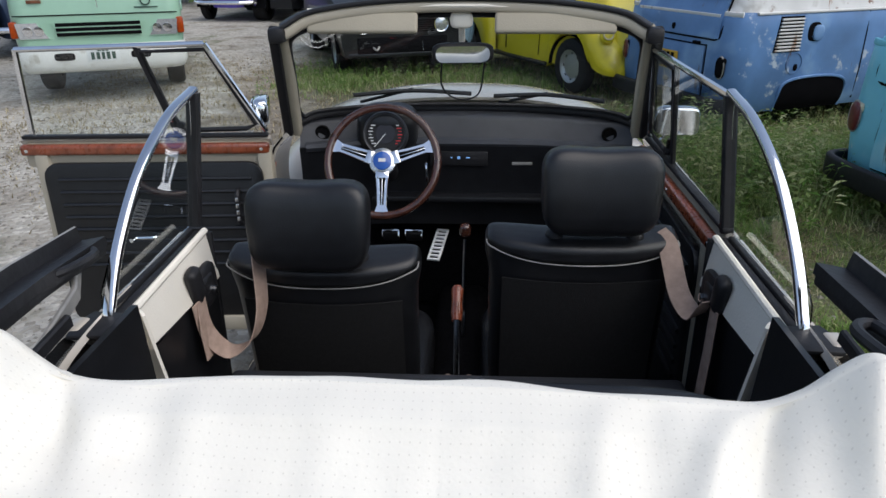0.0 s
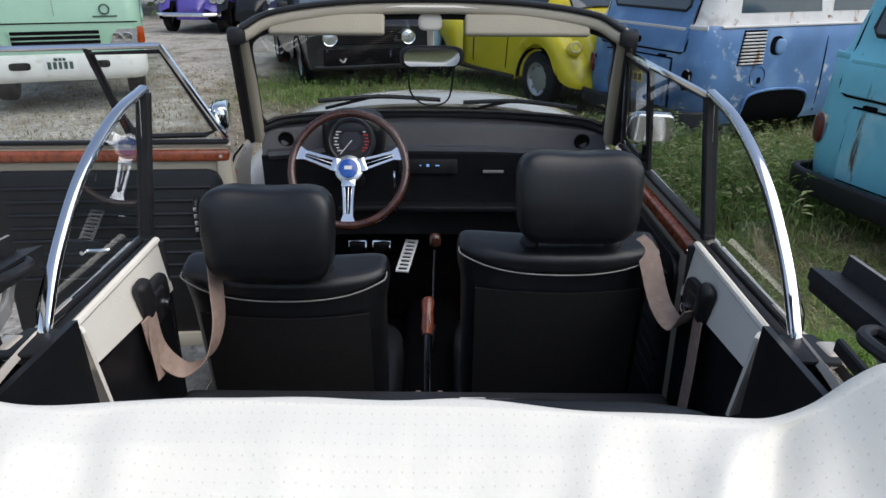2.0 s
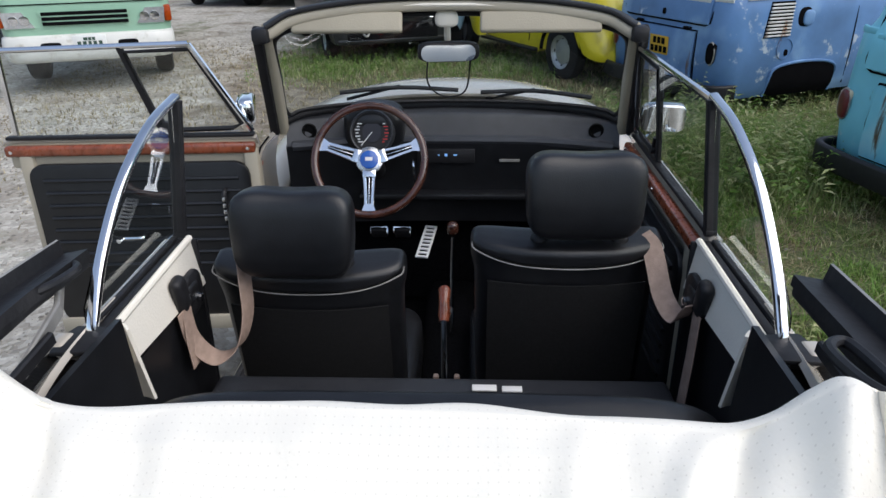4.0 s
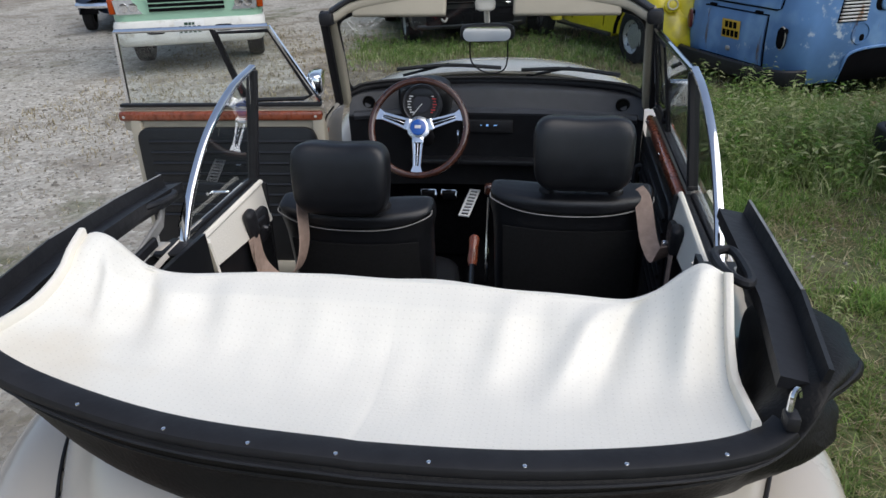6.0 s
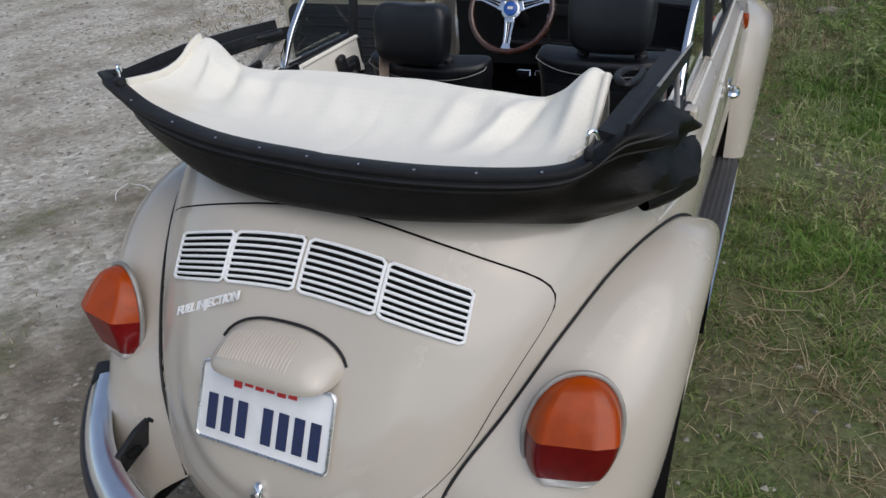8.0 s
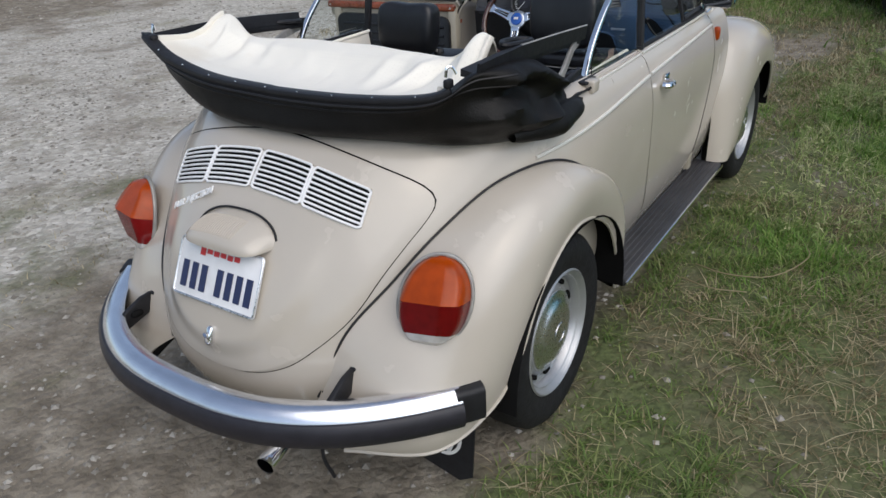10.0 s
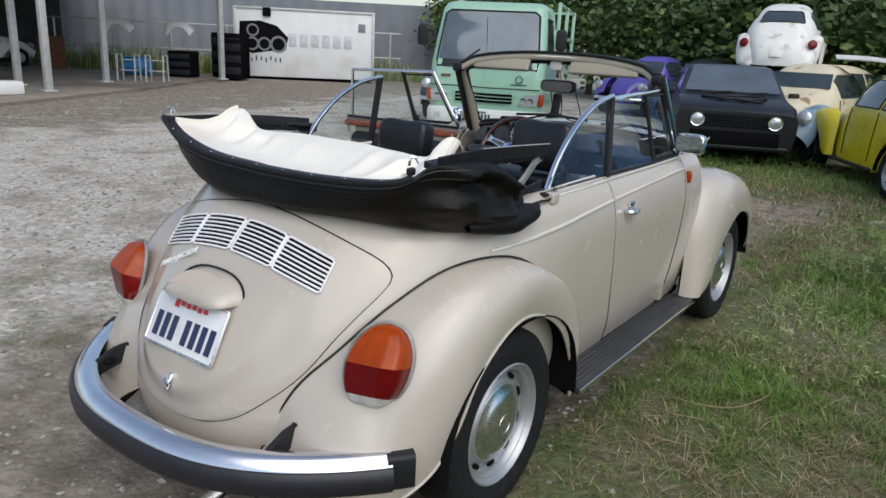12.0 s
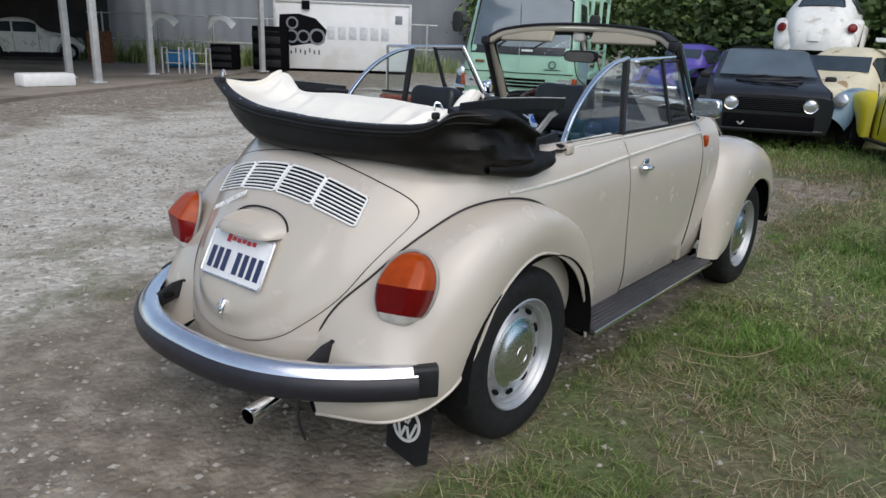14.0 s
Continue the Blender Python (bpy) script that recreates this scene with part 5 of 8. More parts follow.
for sx in (1, -1):
    def flip(b):
        return b if sx > 0 else mirrored(b)
    if sx > 0:
        line = [Vector(p) for p in ((0.556, -0.28, 1.182), (0.572, -0.10, 1.192), (0.580, 0.10, 1.186), (0.586, 0.28, 1.178))]
    else:
        line = [Vector(p) for p in ((0.575, -0.28, 1.180), (0.625, 0.0, 1.170), (0.655, 0.25, 1.148), (0.672, 0.47, 1.125))]
    rail = part("hood_rail", flip(sweep(line, [(-0.026, -0.014), (0.028, -0.018), (0.034, 0.020), (0.027, 0.022), (0.021, -0.004), (-0.024, 0.004)])), "black", hood, "black steel hood side rail")
    part("rail_edge", flip(tube([p + Vector((0.030, 0, 0.020)) for p in line[1:]], 0.0035, 5)), "grey_plate", rail)
    part("rail_channel", flip(sweep([p + Vector((-0.004, 0, -0.024)) for p in line[1:]], rrect(0.034, 0.022, 0.006, 2))), "black", rail)
    tip = line[-1]
    part("hood_link", flip(sweep([(0.625, tip.y - 0.29, 1.050), (0.620, tip.y - 0.17, 1.095), tip + Vector((0.01, -0.05, -0.035)), tip + Vector((0.005, -0.005, -0.025))], rrect(0.010, 0.028, 0.003, 1))), "grey_plate", hood, "grey steel hood link")
    part("hood_link", flip(sweep([(0.615, -0.02, 1.045), (0.615, 0.10, 1.055), (0.610, 0.25, 1.072)], rrect(0.012, 0.024, 0.003, 1))), "black", hood)
    tip = tip + Vector((-0.030, -0.15, 0.012)) if sx > 0 else tip
    loop = [tip + Vector(d) for d in ((-0.045, -0.16, 0.012), (-0.045, -0.08, 0.004), (-0.012, -0.06, 0.0), (-0.008, -0.16, 0.008), (-0.02, -0.20, 0.012))]
    part("hood_hoop", flip(tube(loop, 0.008, 8, 30, True)), "black", hood, "black hoop bracket")
    dz = -0.036 if sx > 0 else 0.0
    part("hood_hook", flip(tube([(0.528, -0.338, 1.215 + dz), (0.530, -0.334, 1.236 + dz), (0.538, -0.324, 1.236 + dz), (0.544, -0.317, 1.220 + dz)], 0.0036, 6, 12)), "chrome", hood, "bright hood hook")
    part("hook_base", flip(block(0.533, -0.335, 1.200 + dz, 0.018, 0.026, 0.022, 0.006)), "black", hood)

    def tuck(u, v):
        """The fold of vinyl that sticks out below the rail and points ahead."""
        c = Vector((0.600, -0.16, 1.0)).lerp(Vector((0.655, 0.0, 0.998)), min(1, u * 2)).lerp(Vector((0.662, 0.165, 1.010)), max(0.0, 2 * u - 1))
        a = 2 * math.pi * v
        w = math.sin(math.pi * min(1.0, 0.08 + 0.92 * u)) ** 0.5
        dent = 1 + 0.14 * wobble(u * 5, math.cos(a) * 1.5, 3)
        return c + Vector((0.036 * w * math.cos(a) * dent, 0, 0.036 * w * math.sin(a) * dent - 0.012 * math.cos(a)))
    part("hood_fold", flip(grid(tuck, 30, 18, loop_v=True)), "hood_cloth", hood, "black vinyl fold tip")
for sx in (1, -1):
    def flip(b):
        return b if sx > 0 else mirrored(b)
    part("well_cover", flip(grid(lambda u, v: (0.548 + 0.095 * u, -0.16 + 0.44 * v, 1.020 - 0.018 * math.sin(math.pi * u) + 0.008 * wobble(u * 4, v * 9, 3 + sx)), 8, 20, thick=-0.006)), "hood_cloth", hood, "black hood well cloth")

# ---- ground: gravel yard, dirt and grass ----
def ground_z(x, y):
    near = 1 - min(1.0, max(0.0, (math.hypot(x, y - 1) - 30) / 20))
    return near * (0.030 * wobble(x, y, 0, 0.55) + 0.012 * wobble(x, y, 4, 2.1)) - 0.008


def green_at(x, y):
    """How far the grass has the upper hand, 0 to 1."""
    edge = 0.30 + 0.22 * wobble(0, y, 3, 0.8)
    g = min(1.0, max(0.0, (x - edge) / 0.45))
    ahead = min(1.0, max(0.0, (y - 4.6) / 1.2)) * min(1.0, max(0.0, (x + 3.0) / 1.4))
    strip = 0.24 * math.exp(-((x + 2.0 + 0.25 * y) / 0.55) ** 2) * (1 if y < 3.2 else 0.3)
    g = max(g, 0.75 * ahead, strip)
    path = math.exp(-(((x - 1.35) / 0.75) ** 2 + ((y - 2.55) / 0.38) ** 2)) + 0.8 * math.exp(-(((x - 0.75) / 0.35) ** 2 + ((y + 0.1) / 0.45) ** 2))
    bare = math.exp(-(((x - 0.2) / 1.5) ** 2 + ((y - 6.2) / 0.8) ** 2)) + math.exp(-(((x + 2.4) / 1.6) ** 2 + ((y - 6.5) / 2.2) ** 2))
    patch = wobble(x, y, 9, 0.9) * 0.5 + wobble(x, y, 2, 2.7) * 0.3
    return max(0.0, min(1.0, g - 0.75 * path - 0.55 * bare + patch * 0.7 * (g > 0.02)))


def earth_and_shade_at(x, y):
    """How far bare brown earth, and round the car painted shade, has the upper hand over loose gravel."""
    # brown earth by the car, widened to paint the shade under it
    car_earth_shade = 0.40 * math.exp(-(((x + 0.1) / 1.35) ** 2 + ((y - 0.3) / 2.8) ** 2)) + 0.25 * math.exp(-(((x - 0.1) / 1.0) ** 2 + ((y + 1.2) / 1.0) ** 2))
    by_shed = 0.28 * min(1.0, max(0.0, (-8.5 - x - 0.25 * (y - 4)) / 2.5))
    ahead = 0.42 * min(1.0, max(0.0, (y - 3.6) / 1.6)) * min(1.0, max(0.0, (x + 3.2) / 1.5))
    field = 0.52 * min(1.0, max(0.0, (x - 0.35) / 0.4))
    return max(car_earth_shade, by_shed, ahead, field)


def ground_material():
    m = bpy.data.materials.new("yard_ground")
    m.use_nodes = True
    nt = m.node_tree
    b = nt.nodes["Principled BSDF"]
    tc = nt.nodes.new("ShaderNodeTexCoord")

    def nz(scale, detail=8.0, rough=0.6):
        n = nt.nodes.new("ShaderNodeTexNoise")
        n.inputs["Scale"].default_value, n.inputs["Detail"].default_value, n.inputs["Roughness"].default_value = scale, detail, rough
        nt.links.new(tc.outputs["Object"], n.inputs["Vector"])
        return n.outputs["Fac"]

    def ramp(f, stops):
        r = nt.nodes.new("ShaderNodeValToRGB")
        el = r.color_ramp.elements
        while len(el) < len(stops):
            el.new(0.5)
        for e, (p, c) in zip(el, stops):
            e.position, e.color = p, (*c, 1)
        nt.links.new(f, r.inputs["Fac"])
        return r.outputs["Color"]

    def mix(f, a, c, mode="MIX"):
        x = nt.nodes.new("ShaderNodeMix")
        x.data_type, x.blend_type = "RGBA", mode
        if isinstance(f, float):
            x.inputs["Factor"].default_value = f
        else:
            nt.links.new(f, x.inputs["Factor"])
        nt.links.new(a, x.inputs["A"])
        nt.links.new(c, x.inputs["B"])
        return x.outputs["Result"]

    vor = nt.nodes.new("ShaderNodeTexVoronoi")
    vor.inputs["Scale"].default_value = 30
    nt.links.new(tc.outputs["Object"], vor.inputs["Vector"])
    stones = ramp(vor.outputs["Color"], [(0.0, (0.25, 0.23, 0.195)), (0.5, (0.50, 0.475, 0.42)), (1.0, (0.80, 0.77, 0.70))])
    silt = ramp(nz(2.6), [(0.35, (0.34, 0.31, 0.25)), (0.65, (0.52, 0.49, 0.43))])
    stones = mix(ramp(nz(9, 9.0, 0.7), [(0.42, (0, 0, 0)), (0.60, (0.75, 0.75, 0.75))]), stones, silt)
    mossy = ramp(nz(11), [(0.3, (0.16, 0.15, 0.085)), (0.7, (0.30, 0.275, 0.18))])
    stones = mix(ramp(nz(0.85, 6.0, 0.62), [(0.56, (0, 0, 0)), (0.68, (0.7, 0.7, 0.7))]), stones, mossy)
    # earth colours, darkened further to carry the shade below the car
    dirt = ramp(nz(7), [(0.28, (0.125, 0.104, 0.076)), (0.5, (0.215, 0.184, 0.14)), (0.74, (0.38, 0.338, 0.27))])
    earth_shade = nt.nodes.new("ShaderNodeAttribute")
    earth_shade.attribute_name = "earth_and_shade"
    part_of = nt.nodes.new("ShaderNodeMath")
    part_of.operation = "SUBTRACT"
    nt.links.new(nz(1.1), part_of.inputs[0])
    nt.links.new(earth_shade.outputs["Fac"], part_of.inputs[1])
    gravel = mix(ramp(part_of.outputs[0], [(0.30, (0, 0, 0)), (0.50, (0.95, 0.95, 0.95))]), dirt, stones)
    soil = ramp(nz(16), [(0.3, (0.062, 0.058, 0.030)), (0.7, (0.19, 0.175, 0.10))])
    turf = ramp(nz(38), [(0.3, (0.045, 0.065, 0.018)), (0.7, (0.15, 0.19, 0.065))])
    soil = mix(ramp(nz(1.7, 7.0, 0.65), [(0.40, (0, 0, 0)), (0.56, (0.85, 0.85, 0.85))]), soil, turf)
    att = nt.nodes.new("ShaderNodeAttribute")
    att.attribute_name = "green"
    edge = nt.nodes.new("ShaderNodeMath")
    edge.operation = "ADD"
    jit = nt.nodes.new("ShaderNodeMapRange")
    jit.inputs["To Min"].default_value, jit.inputs["To Max"].default_value = -0.35, 0.35
    nt.links.new(nz(5), jit.inputs["Value"])
    nt.links.new(att.outputs["Fac"], edge.inputs[0])
    nt.links.new(jit.outputs["Result"], edge.inputs[1])
    base = mix(ramp(edge.outputs[0], [(0.12, (0, 0, 0)), (0.42, (1, 1, 1))]), gravel, soil)
    nt.links.new(base, b.inputs["Base Color"])
    b.inputs["Roughness"].default_value = 0.92
    bp = nt.nodes.new("ShaderNodeBump")
    bp.inputs["Strength"].default_value, bp.inputs["Distance"].default_value = 0.9, 0.012
    hm = nt.nodes.new("ShaderNodeMath")
    hm.operation = "ADD"
    nt.links.new(nz(60), hm.inputs[0])
    inv = nt.nodes.new("ShaderNodeMath")
    inv.operation = "SUBTRACT"
    inv.inputs[0].default_value = 0.6
    nt.links.new(vor.outputs["Distance"], inv.inputs[1])
    nt.links.new(inv.outputs[0], hm.inputs[1])
    nt.links.new(hm.outputs[0], bp.inputs["Height"])
    nt.links.new(bp.outputs["Normal"], b.inputs["Normal"])
    return m


def build_ground():
    # finer in the middle, out to the horizon
    ax = [-400, -200, -100, -60, -45, -35] + [-28 + 1.0 * k for k in range(19)] + [-9 + 0.16 * k for k in range(100)] + [7 + 1.0 * k for k in range(14)] + [24, 32, 45, 70, 120, 250, 400]
    ay = [-400, -200, -90, -45, -25, -15, -10, -7] + [-5 + 0.16 * k for k in range(100)] + [11 + 0.8 * k for k in range(24)] + [32, 38, 48, 65, 100, 200, 400]
    bm = bmesh.new()
    rows = [[bm.verts.new((x, y, ground_z(x, y))) for y in ay] for x in ax]
    for i in range(len(ax) - 1):
        for j in range(len(ay) - 1):
            bm.faces.new([rows[i][j], rows[i + 1][j], rows[i + 1][j + 1], rows[i][j + 1]])
    ob = part("ground", bm, ground_material(), None)
    a = ob.data.attributes.new("green", "FLOAT", "POINT")
    a.data.foreach_set("value", [green_at(v.co.x, v.co.y) for v in ob.data.vertices])
    b = ob.data.attributes.new("earth_and_shade", "FLOAT", "POINT")
    b.data.foreach_set("value", [earth_and_shade_at(v.co.x, v.co.y) for v in ob.data.vertices])
    tagged(ob, "grey gravel yard running into rough grass", "ground", kind="structure")


build_ground()

# ---- paints of the parked vehicles ----
M.update({
    "mint": material("mint_green_truck_paint", (0.30, 0.50, 0.37), 0.32, 0, 0.04, 5, coat=0.5, second=(0.25, 0.42, 0.31), second_scale=1.2, second_amount=0.2),
    "truck_white": material("white_bumper_paint", (0.72, 0.72, 0.68), 0.4, 0, 0.06, 8, second=(0.5, 0.48, 0.42), second_scale=5, second_amount=0.1),
    "yellow": material("yellow_car_paint", (0.68, 0.56, 0.02), 0.35, 0, 0.05, 5, coat=0.3, second=(0.5, 0.40, 0.03), second_scale=3, second_amount=0.1),
    "blue": worn(material("faded_blue_bus_paint", (0.115, 0.24, 0.47), 0.5, 0, 0.22, 2.5, second=(0.23, 0.39, 0.60), second_scale=1.3, second_amount=0.42), (0.50, 0.58, 0.66), 4.0, 0.615, (0.12, 0.085, 0.07), 0.64),
    "turquoise": worn(material("worn_turquoise_paint", (0.20, 0.60, 0.74), 0.5, 0, 0.08, 3, second=(0.33, 0.66, 0.76), second_scale=2.2, second_amount=0.35), (0.62, 0.72, 0.74), 4.5, 0.62, (0.09, 0.07, 0.045), 0.63),
    "bus_white": worn(material("chalky_white_paint", (0.66, 0.66, 0.64), 0.6, 0, 0.1, 4, second=(0.50, 0.49, 0.46), second_scale=4, second_amount=0.25), (0.20, 0.09, 0.04), 6.0, 0.63, (0.30, 0.15, 0.07), 0.60),
    "rust": material("rusty_steel", (0.17, 0.07, 0.035), 0.85, 0.1, 0.4, 14, bump=0.4),
    "carblack": material("black_car_paint", (0.008, 0.0083, 0.010), 0.35, 0, 0.2, 6, coat=0.2),
    "purple": material("purple_car_paint", (0.10, 0.075, 0.36), 0.3, 0, 0.06, 6, coat=0.4),
    "oldcream": material("old_cream_paint", (0.60, 0.55, 0.40), 0.5, 0, 0.08, 5, second=(0.3, 0.2, 0.1), second_scale=5, second_amount=0.15),
    "paleblue": material("pale_blue_paint", (0.20, 0.31, 0.40), 0.45, 0, 0.08, 5, second=(0.1, 0.13, 0.15), second_scale=3, second_amount=0.2),
    "old_red": material("faded_dark_red_lens", (0.11, 0.012, 0.014), 0.35, 0, 0.3, 30, coat=0.3),
    "navy": material("navy_paint", (0.015, 0.025, 0.05), 0.3, 0, 0.1, 5, coat=0.5),
    "carglass": material("dark_car_glass", (0.035, 0.05, 0.06), 0.06, 0, 0.2, 3, coat=0.6),
    "paleglass": material("sky_lit_windscreen", (0.10, 0.13, 0.15), 0.05, 0.2, 0.2, 2, coat=0.8),
    "plate_yellow": material("yellow_plate", (0.60, 0.36, 0.03), 0.5, 0, 0.1, 20),
    "plate_white": material("white_number_plate", (0.75, 0.76, 0.74), 0.4, 0, 0.05, 20),
    "ink": material("dark_green_ink", (0.03, 0.07, 0.05), 0.5),
    "dark": material("black_void", (0.008, 0.008, 0.009), 0.9),
    "lamp": material("bright_headlamp", (0.60, 0.62, 0.63), 0.1, 0.6, 0.15, 40, coat=0.6),
})


def loft(sections, closed_ends=True):
    """A skin through equal-length closed sections."""
    bm = bmesh.new()
    rows = [[bm.verts.new(p) for p in s] for s in sections]
    n = len(rows[0])
    for a, b in zip(rows, rows[1:]):
        for j in range(n):
            bm.faces.new([a[j], a[(j + 1) % n], b[(j + 1) % n], b[j]])
    if closed_ends:
        bm.faces.new(rows[0][::-1])
        bm.faces.new(rows[-1])
    bmesh.ops.recalc_face_normals(bm, faces=bm.faces)
    return bm


def panel(pts, thick, bulge=0.0):
    """A flat panel with thickness through ordered corner points."""
    bm = bmesh.new()
    f = bm.faces.new([bm.verts.new(p) for p in pts])
    bm.normal_update()
    g = bmesh.ops.extrude_face_region(bm, geom=[f])
    bmesh.ops.translate(bm, vec=f.normal * thick, verts=[v for v in g["geom"] if isinstance(v, bmesh.types.BMVert)])
    bmesh.ops.recalc_face_normals(bm, faces=bm.faces)
    return bm


def road_wheel(parent, x, y, z, r, w, out, hub="silver", lab=""):
    s = out
    t = part("wheel", lathe([(-w / 2, r * 0.6), (-w / 2, r * 0.9), (-w * 0.4, r * 0.98), (0, r), (w * 0.4, r * 0.98), (w / 2, r * 0.9), (w / 2, r * 0.6)], 36, "x", (x, y, z)), "tyre", parent, lab)
    part("rim", lathe([(s * w * 0.30, r * 0.60), (s * w * 0.46, r * 0.62), (s * w * 0.40, r * 0.54), (s * w * 0.25, r * 0.45), (s * w * 0.30, r * 0.2), (s * w * 0.34, 0.0)], 30, "x", (x, y, z)), hub, t)
    for k in range(8):
        a = 2 * math.pi * k / 8
        part("rim_slot", pillow(0.01, r * 0.12, r * 0.07, 4, 0.7, Matrix.Translation((x + s * w * 0.30, y + r * 0.48 * math.cos(a), z + r * 0.48 * math.sin(a))) @ pose(0, 0, 0, math.degrees(a) + 90, 0, 0)), "dark", t)
    return t


def bars(parent, m, w, h, rows, mat):
    """Plain bars for writing: rows of (y, heights, list of widths)."""
    for y, hh, ws in rows:
        tot = sum(ws) + 0.25 * hh * (len(ws) - 1)
        x = -tot / 2
        for q in ws:
            part("plate_bar", moved(block(x + q / 2, y, 0.002, q, hh, 0.002, 0, 1), m), mat, parent)
            x += q + 0.25 * hh


# ---- mint green cab-over truck; its front is at y = 0, facing -y ----
def truck(m):
    t = thing("truck", "mint green cab-over flatbed truck with white bumper", "truck", m=m)
    W = 0.85

    def sec(y_of, z, w, r=0.12):
        return z
    # cab body: rows of (z, front y, half width)
    rows = [(0.52, 0.02, 0.83), (0.70, 0.0, 0.85), (0.95, 0.0, 0.855), (1.12, 0.03, 0.85), (1.25, 0.06, 0.845), (1.65, 0.22, 0.81), (2.02, 0.36, 0.77), (2.10, 0.44, 0.73), (2.13, 0.60, 0.66)]

    def cab_sec(z, yf, w):
        r = 0.16
        out = []
        for k in range(9):
            a = radians(90 * k / 8)
            out.append(Vector((-(w - r) - r * math.cos(a), yf + r - r * math.sin(a), z)))
        for k in range(9):
            a = radians(90 - 90 * k / 8)
            out.append(Vector(((w - r) + r * math.cos(a), yf + r - r * math.sin(a), z)))
        out += [Vector((w, 1.55, z)), Vector((-w, 1.55, z))]
        return out
    part("cab", loft([cab_sec(*r) for r in rows]), "mint", t, "mint green cab")
    ws = lambda x, z, p: Vector((x, eased([(r[0], r[1]) for r in rows], z) - p + 0.10 * max(0.0, abs(x) - 0.55) ** 2 * 6, z))
    scr = part("windscreen", grid(lambda u, v: ws((2 * u - 1) * (0.72 - 0.05 * v), 1.30 + 0.68 * v, 0.012), 16, 8, thick=0.006), "paleglass", t, "large sky-lit windscreen")
    part("lower_band", grid(lambda u, v: ws((2 * u - 1) * 0.735, 1.19 + 0.12 * v, 0.009), 12, 3, thick=0.006), "carblack", scr)
    part("screen_rubber", sweep([ws(x, z, 0.014) for x, z in [(-0.735, 1.20), (0.735, 1.20), (0.745, 1.3), (0.69, 1.94), (0.62, 1.99), (-0.62, 1.99), (-0.69, 1.94), (-0.745, 1.3)]], ring(0.014, 6), (0, 1, 0), closed=True), "black", scr)
    for x0, x1 in ((-0.40, -0.12), (0.12, 0.48)):
        part("wiper", tube([ws(x0, 1.24, 0.03), ws(x1, 1.46, 0.03)], 0.008, 6), "black", scr)
    part("aerial", tube([(0.02, -0.03, 1.0), (0.0, -0.06, 1.88)], 0.006, 6), "chrome", t)
    gr = part("grille", grid(lambda u, v: ((2 * u - 1) * (0.46 - 0.08 * v), -0.018, 0.86 - 0.12 * v), 6, 3, thick=0.01), "mint", t)
    for z in (0.835, 0.785, 0.735):
        part("grille_slot", block(0, -0.030, z, 0.84, 0.012, 0.036, 0.008), "dark", gr)
    part("seam", block(0, -0.004, 0.93, 1.62, 0.012, 0.012, 0.003), "dark", t)
    for sx in (1, -1):
        hl = part("headlight", loft([[Vector((sx * x, y, z)) for x, z in [(0.50, 0.70), (0.78, 0.70), (0.80, 0.86), (0.60, 0.86)]] for y in (0.0, -0.022)]), "lamp", t, "clear rectangular headlight")
        for dx in (0.585, 0.69):
            part("reflector", lathe([(-0.024, 0.050), (-0.030, 0.048), (-0.033, 0.0)], 20, "y", (sx * dx, 0, 0.775)), "chrome", hl)
        part("indicator", block(sx * 0.825, 0.055, 0.79, 0.075, 0.12, 0.17, 0.02), "amber", t)
        arm = part("mirror", pillow(0.16, 0.06, 0.30, 10, 0.5, pose(sx * 1.02, 0.25, 1.62)), "black", t, "large black door mirror")
        part("mirror_arm", tube([(sx * 0.83, 0.25, 1.40), (sx * 0.98, 0.22, 1.45), (sx * 1.0, 0.22, 1.52)], 0.012, 6), "black", arm)
        sw = part("side_window", panel([(sx * 0.847, 0.30, 1.28), (sx * 0.847, 1.25, 1.28), (sx * 0.79, 1.22, 1.92), (sx * 0.79, 0.48, 1.92)], 0.008 * sx), "carglass", t)
        road_wheel(t, sx * 0.70, 1.05, 0.36, 0.36, 0.20, sx, "truck_white", "dark truck tyre")
        road_wheel(t, sx * 0.66, 3.6, 0.36, 0.36, 0.32, sx, "truck_white")
    bp = part("bumper", loft([[Vector((x * k, yy + d, z)) for x, yy in [(-0.86, 0.35), (-0.86, 0.06), (-0.84, 0.0), (-0.78, -0.05), (-0.60, -0.07), (0.60, -0.07), (0.78, -0.05), (0.84, 0.0), (0.86, 0.06), (0.86, 0.35)]] for z, k, d in ((0.34, 0.93, 0.06), (0.37, 0.97, 0.025), (0.43, 1.0, 0.0), (0.56, 1.0, 0.0), (0.605, 0.985, 0.015), (0.62, 0.96, 0.04))]), "truck_white", t, "white steel bumper with two dark slots")
    for sx in (1, -1):
        part("bumper_slot", pillow(0.21, 0.04, 0.080, 8, 0.5, pose(sx * 0.38, -0.062, 0.51)), "dark", bp)
    pl = part("number_plate", block(0, -0.068, 0.53, 0.33, 0.012, 0.165, 0.006), "plate_white", t)
    bars(pl, pose(0, -0.0755, 0.51, 90, 0, 0), 0.3, 0.1, [(0.0, 0.075, [0.035, 0.035, 0.03, 0.035, 0.035]), (0.062, 0.03, [0.04, 0.03, 0.03])], "ink")
    part("emblem", moved(lathe([(0, 0.055), (0.006, 0.055), (0.006, 0.04), (0, 0.04)], 24, "y"), pose(0.50, -0.008, 1.06)), "ink", t)
    part("nameplate", block(-0.58, -0.006, 1.07, 0.14, 0.008, 0.035, 0.002), "rust", t)
    part("lettering_bar", block(0.50, -0.006, 0.99, 0.24, 0.006, 0.014, 0.001), "ink", t)
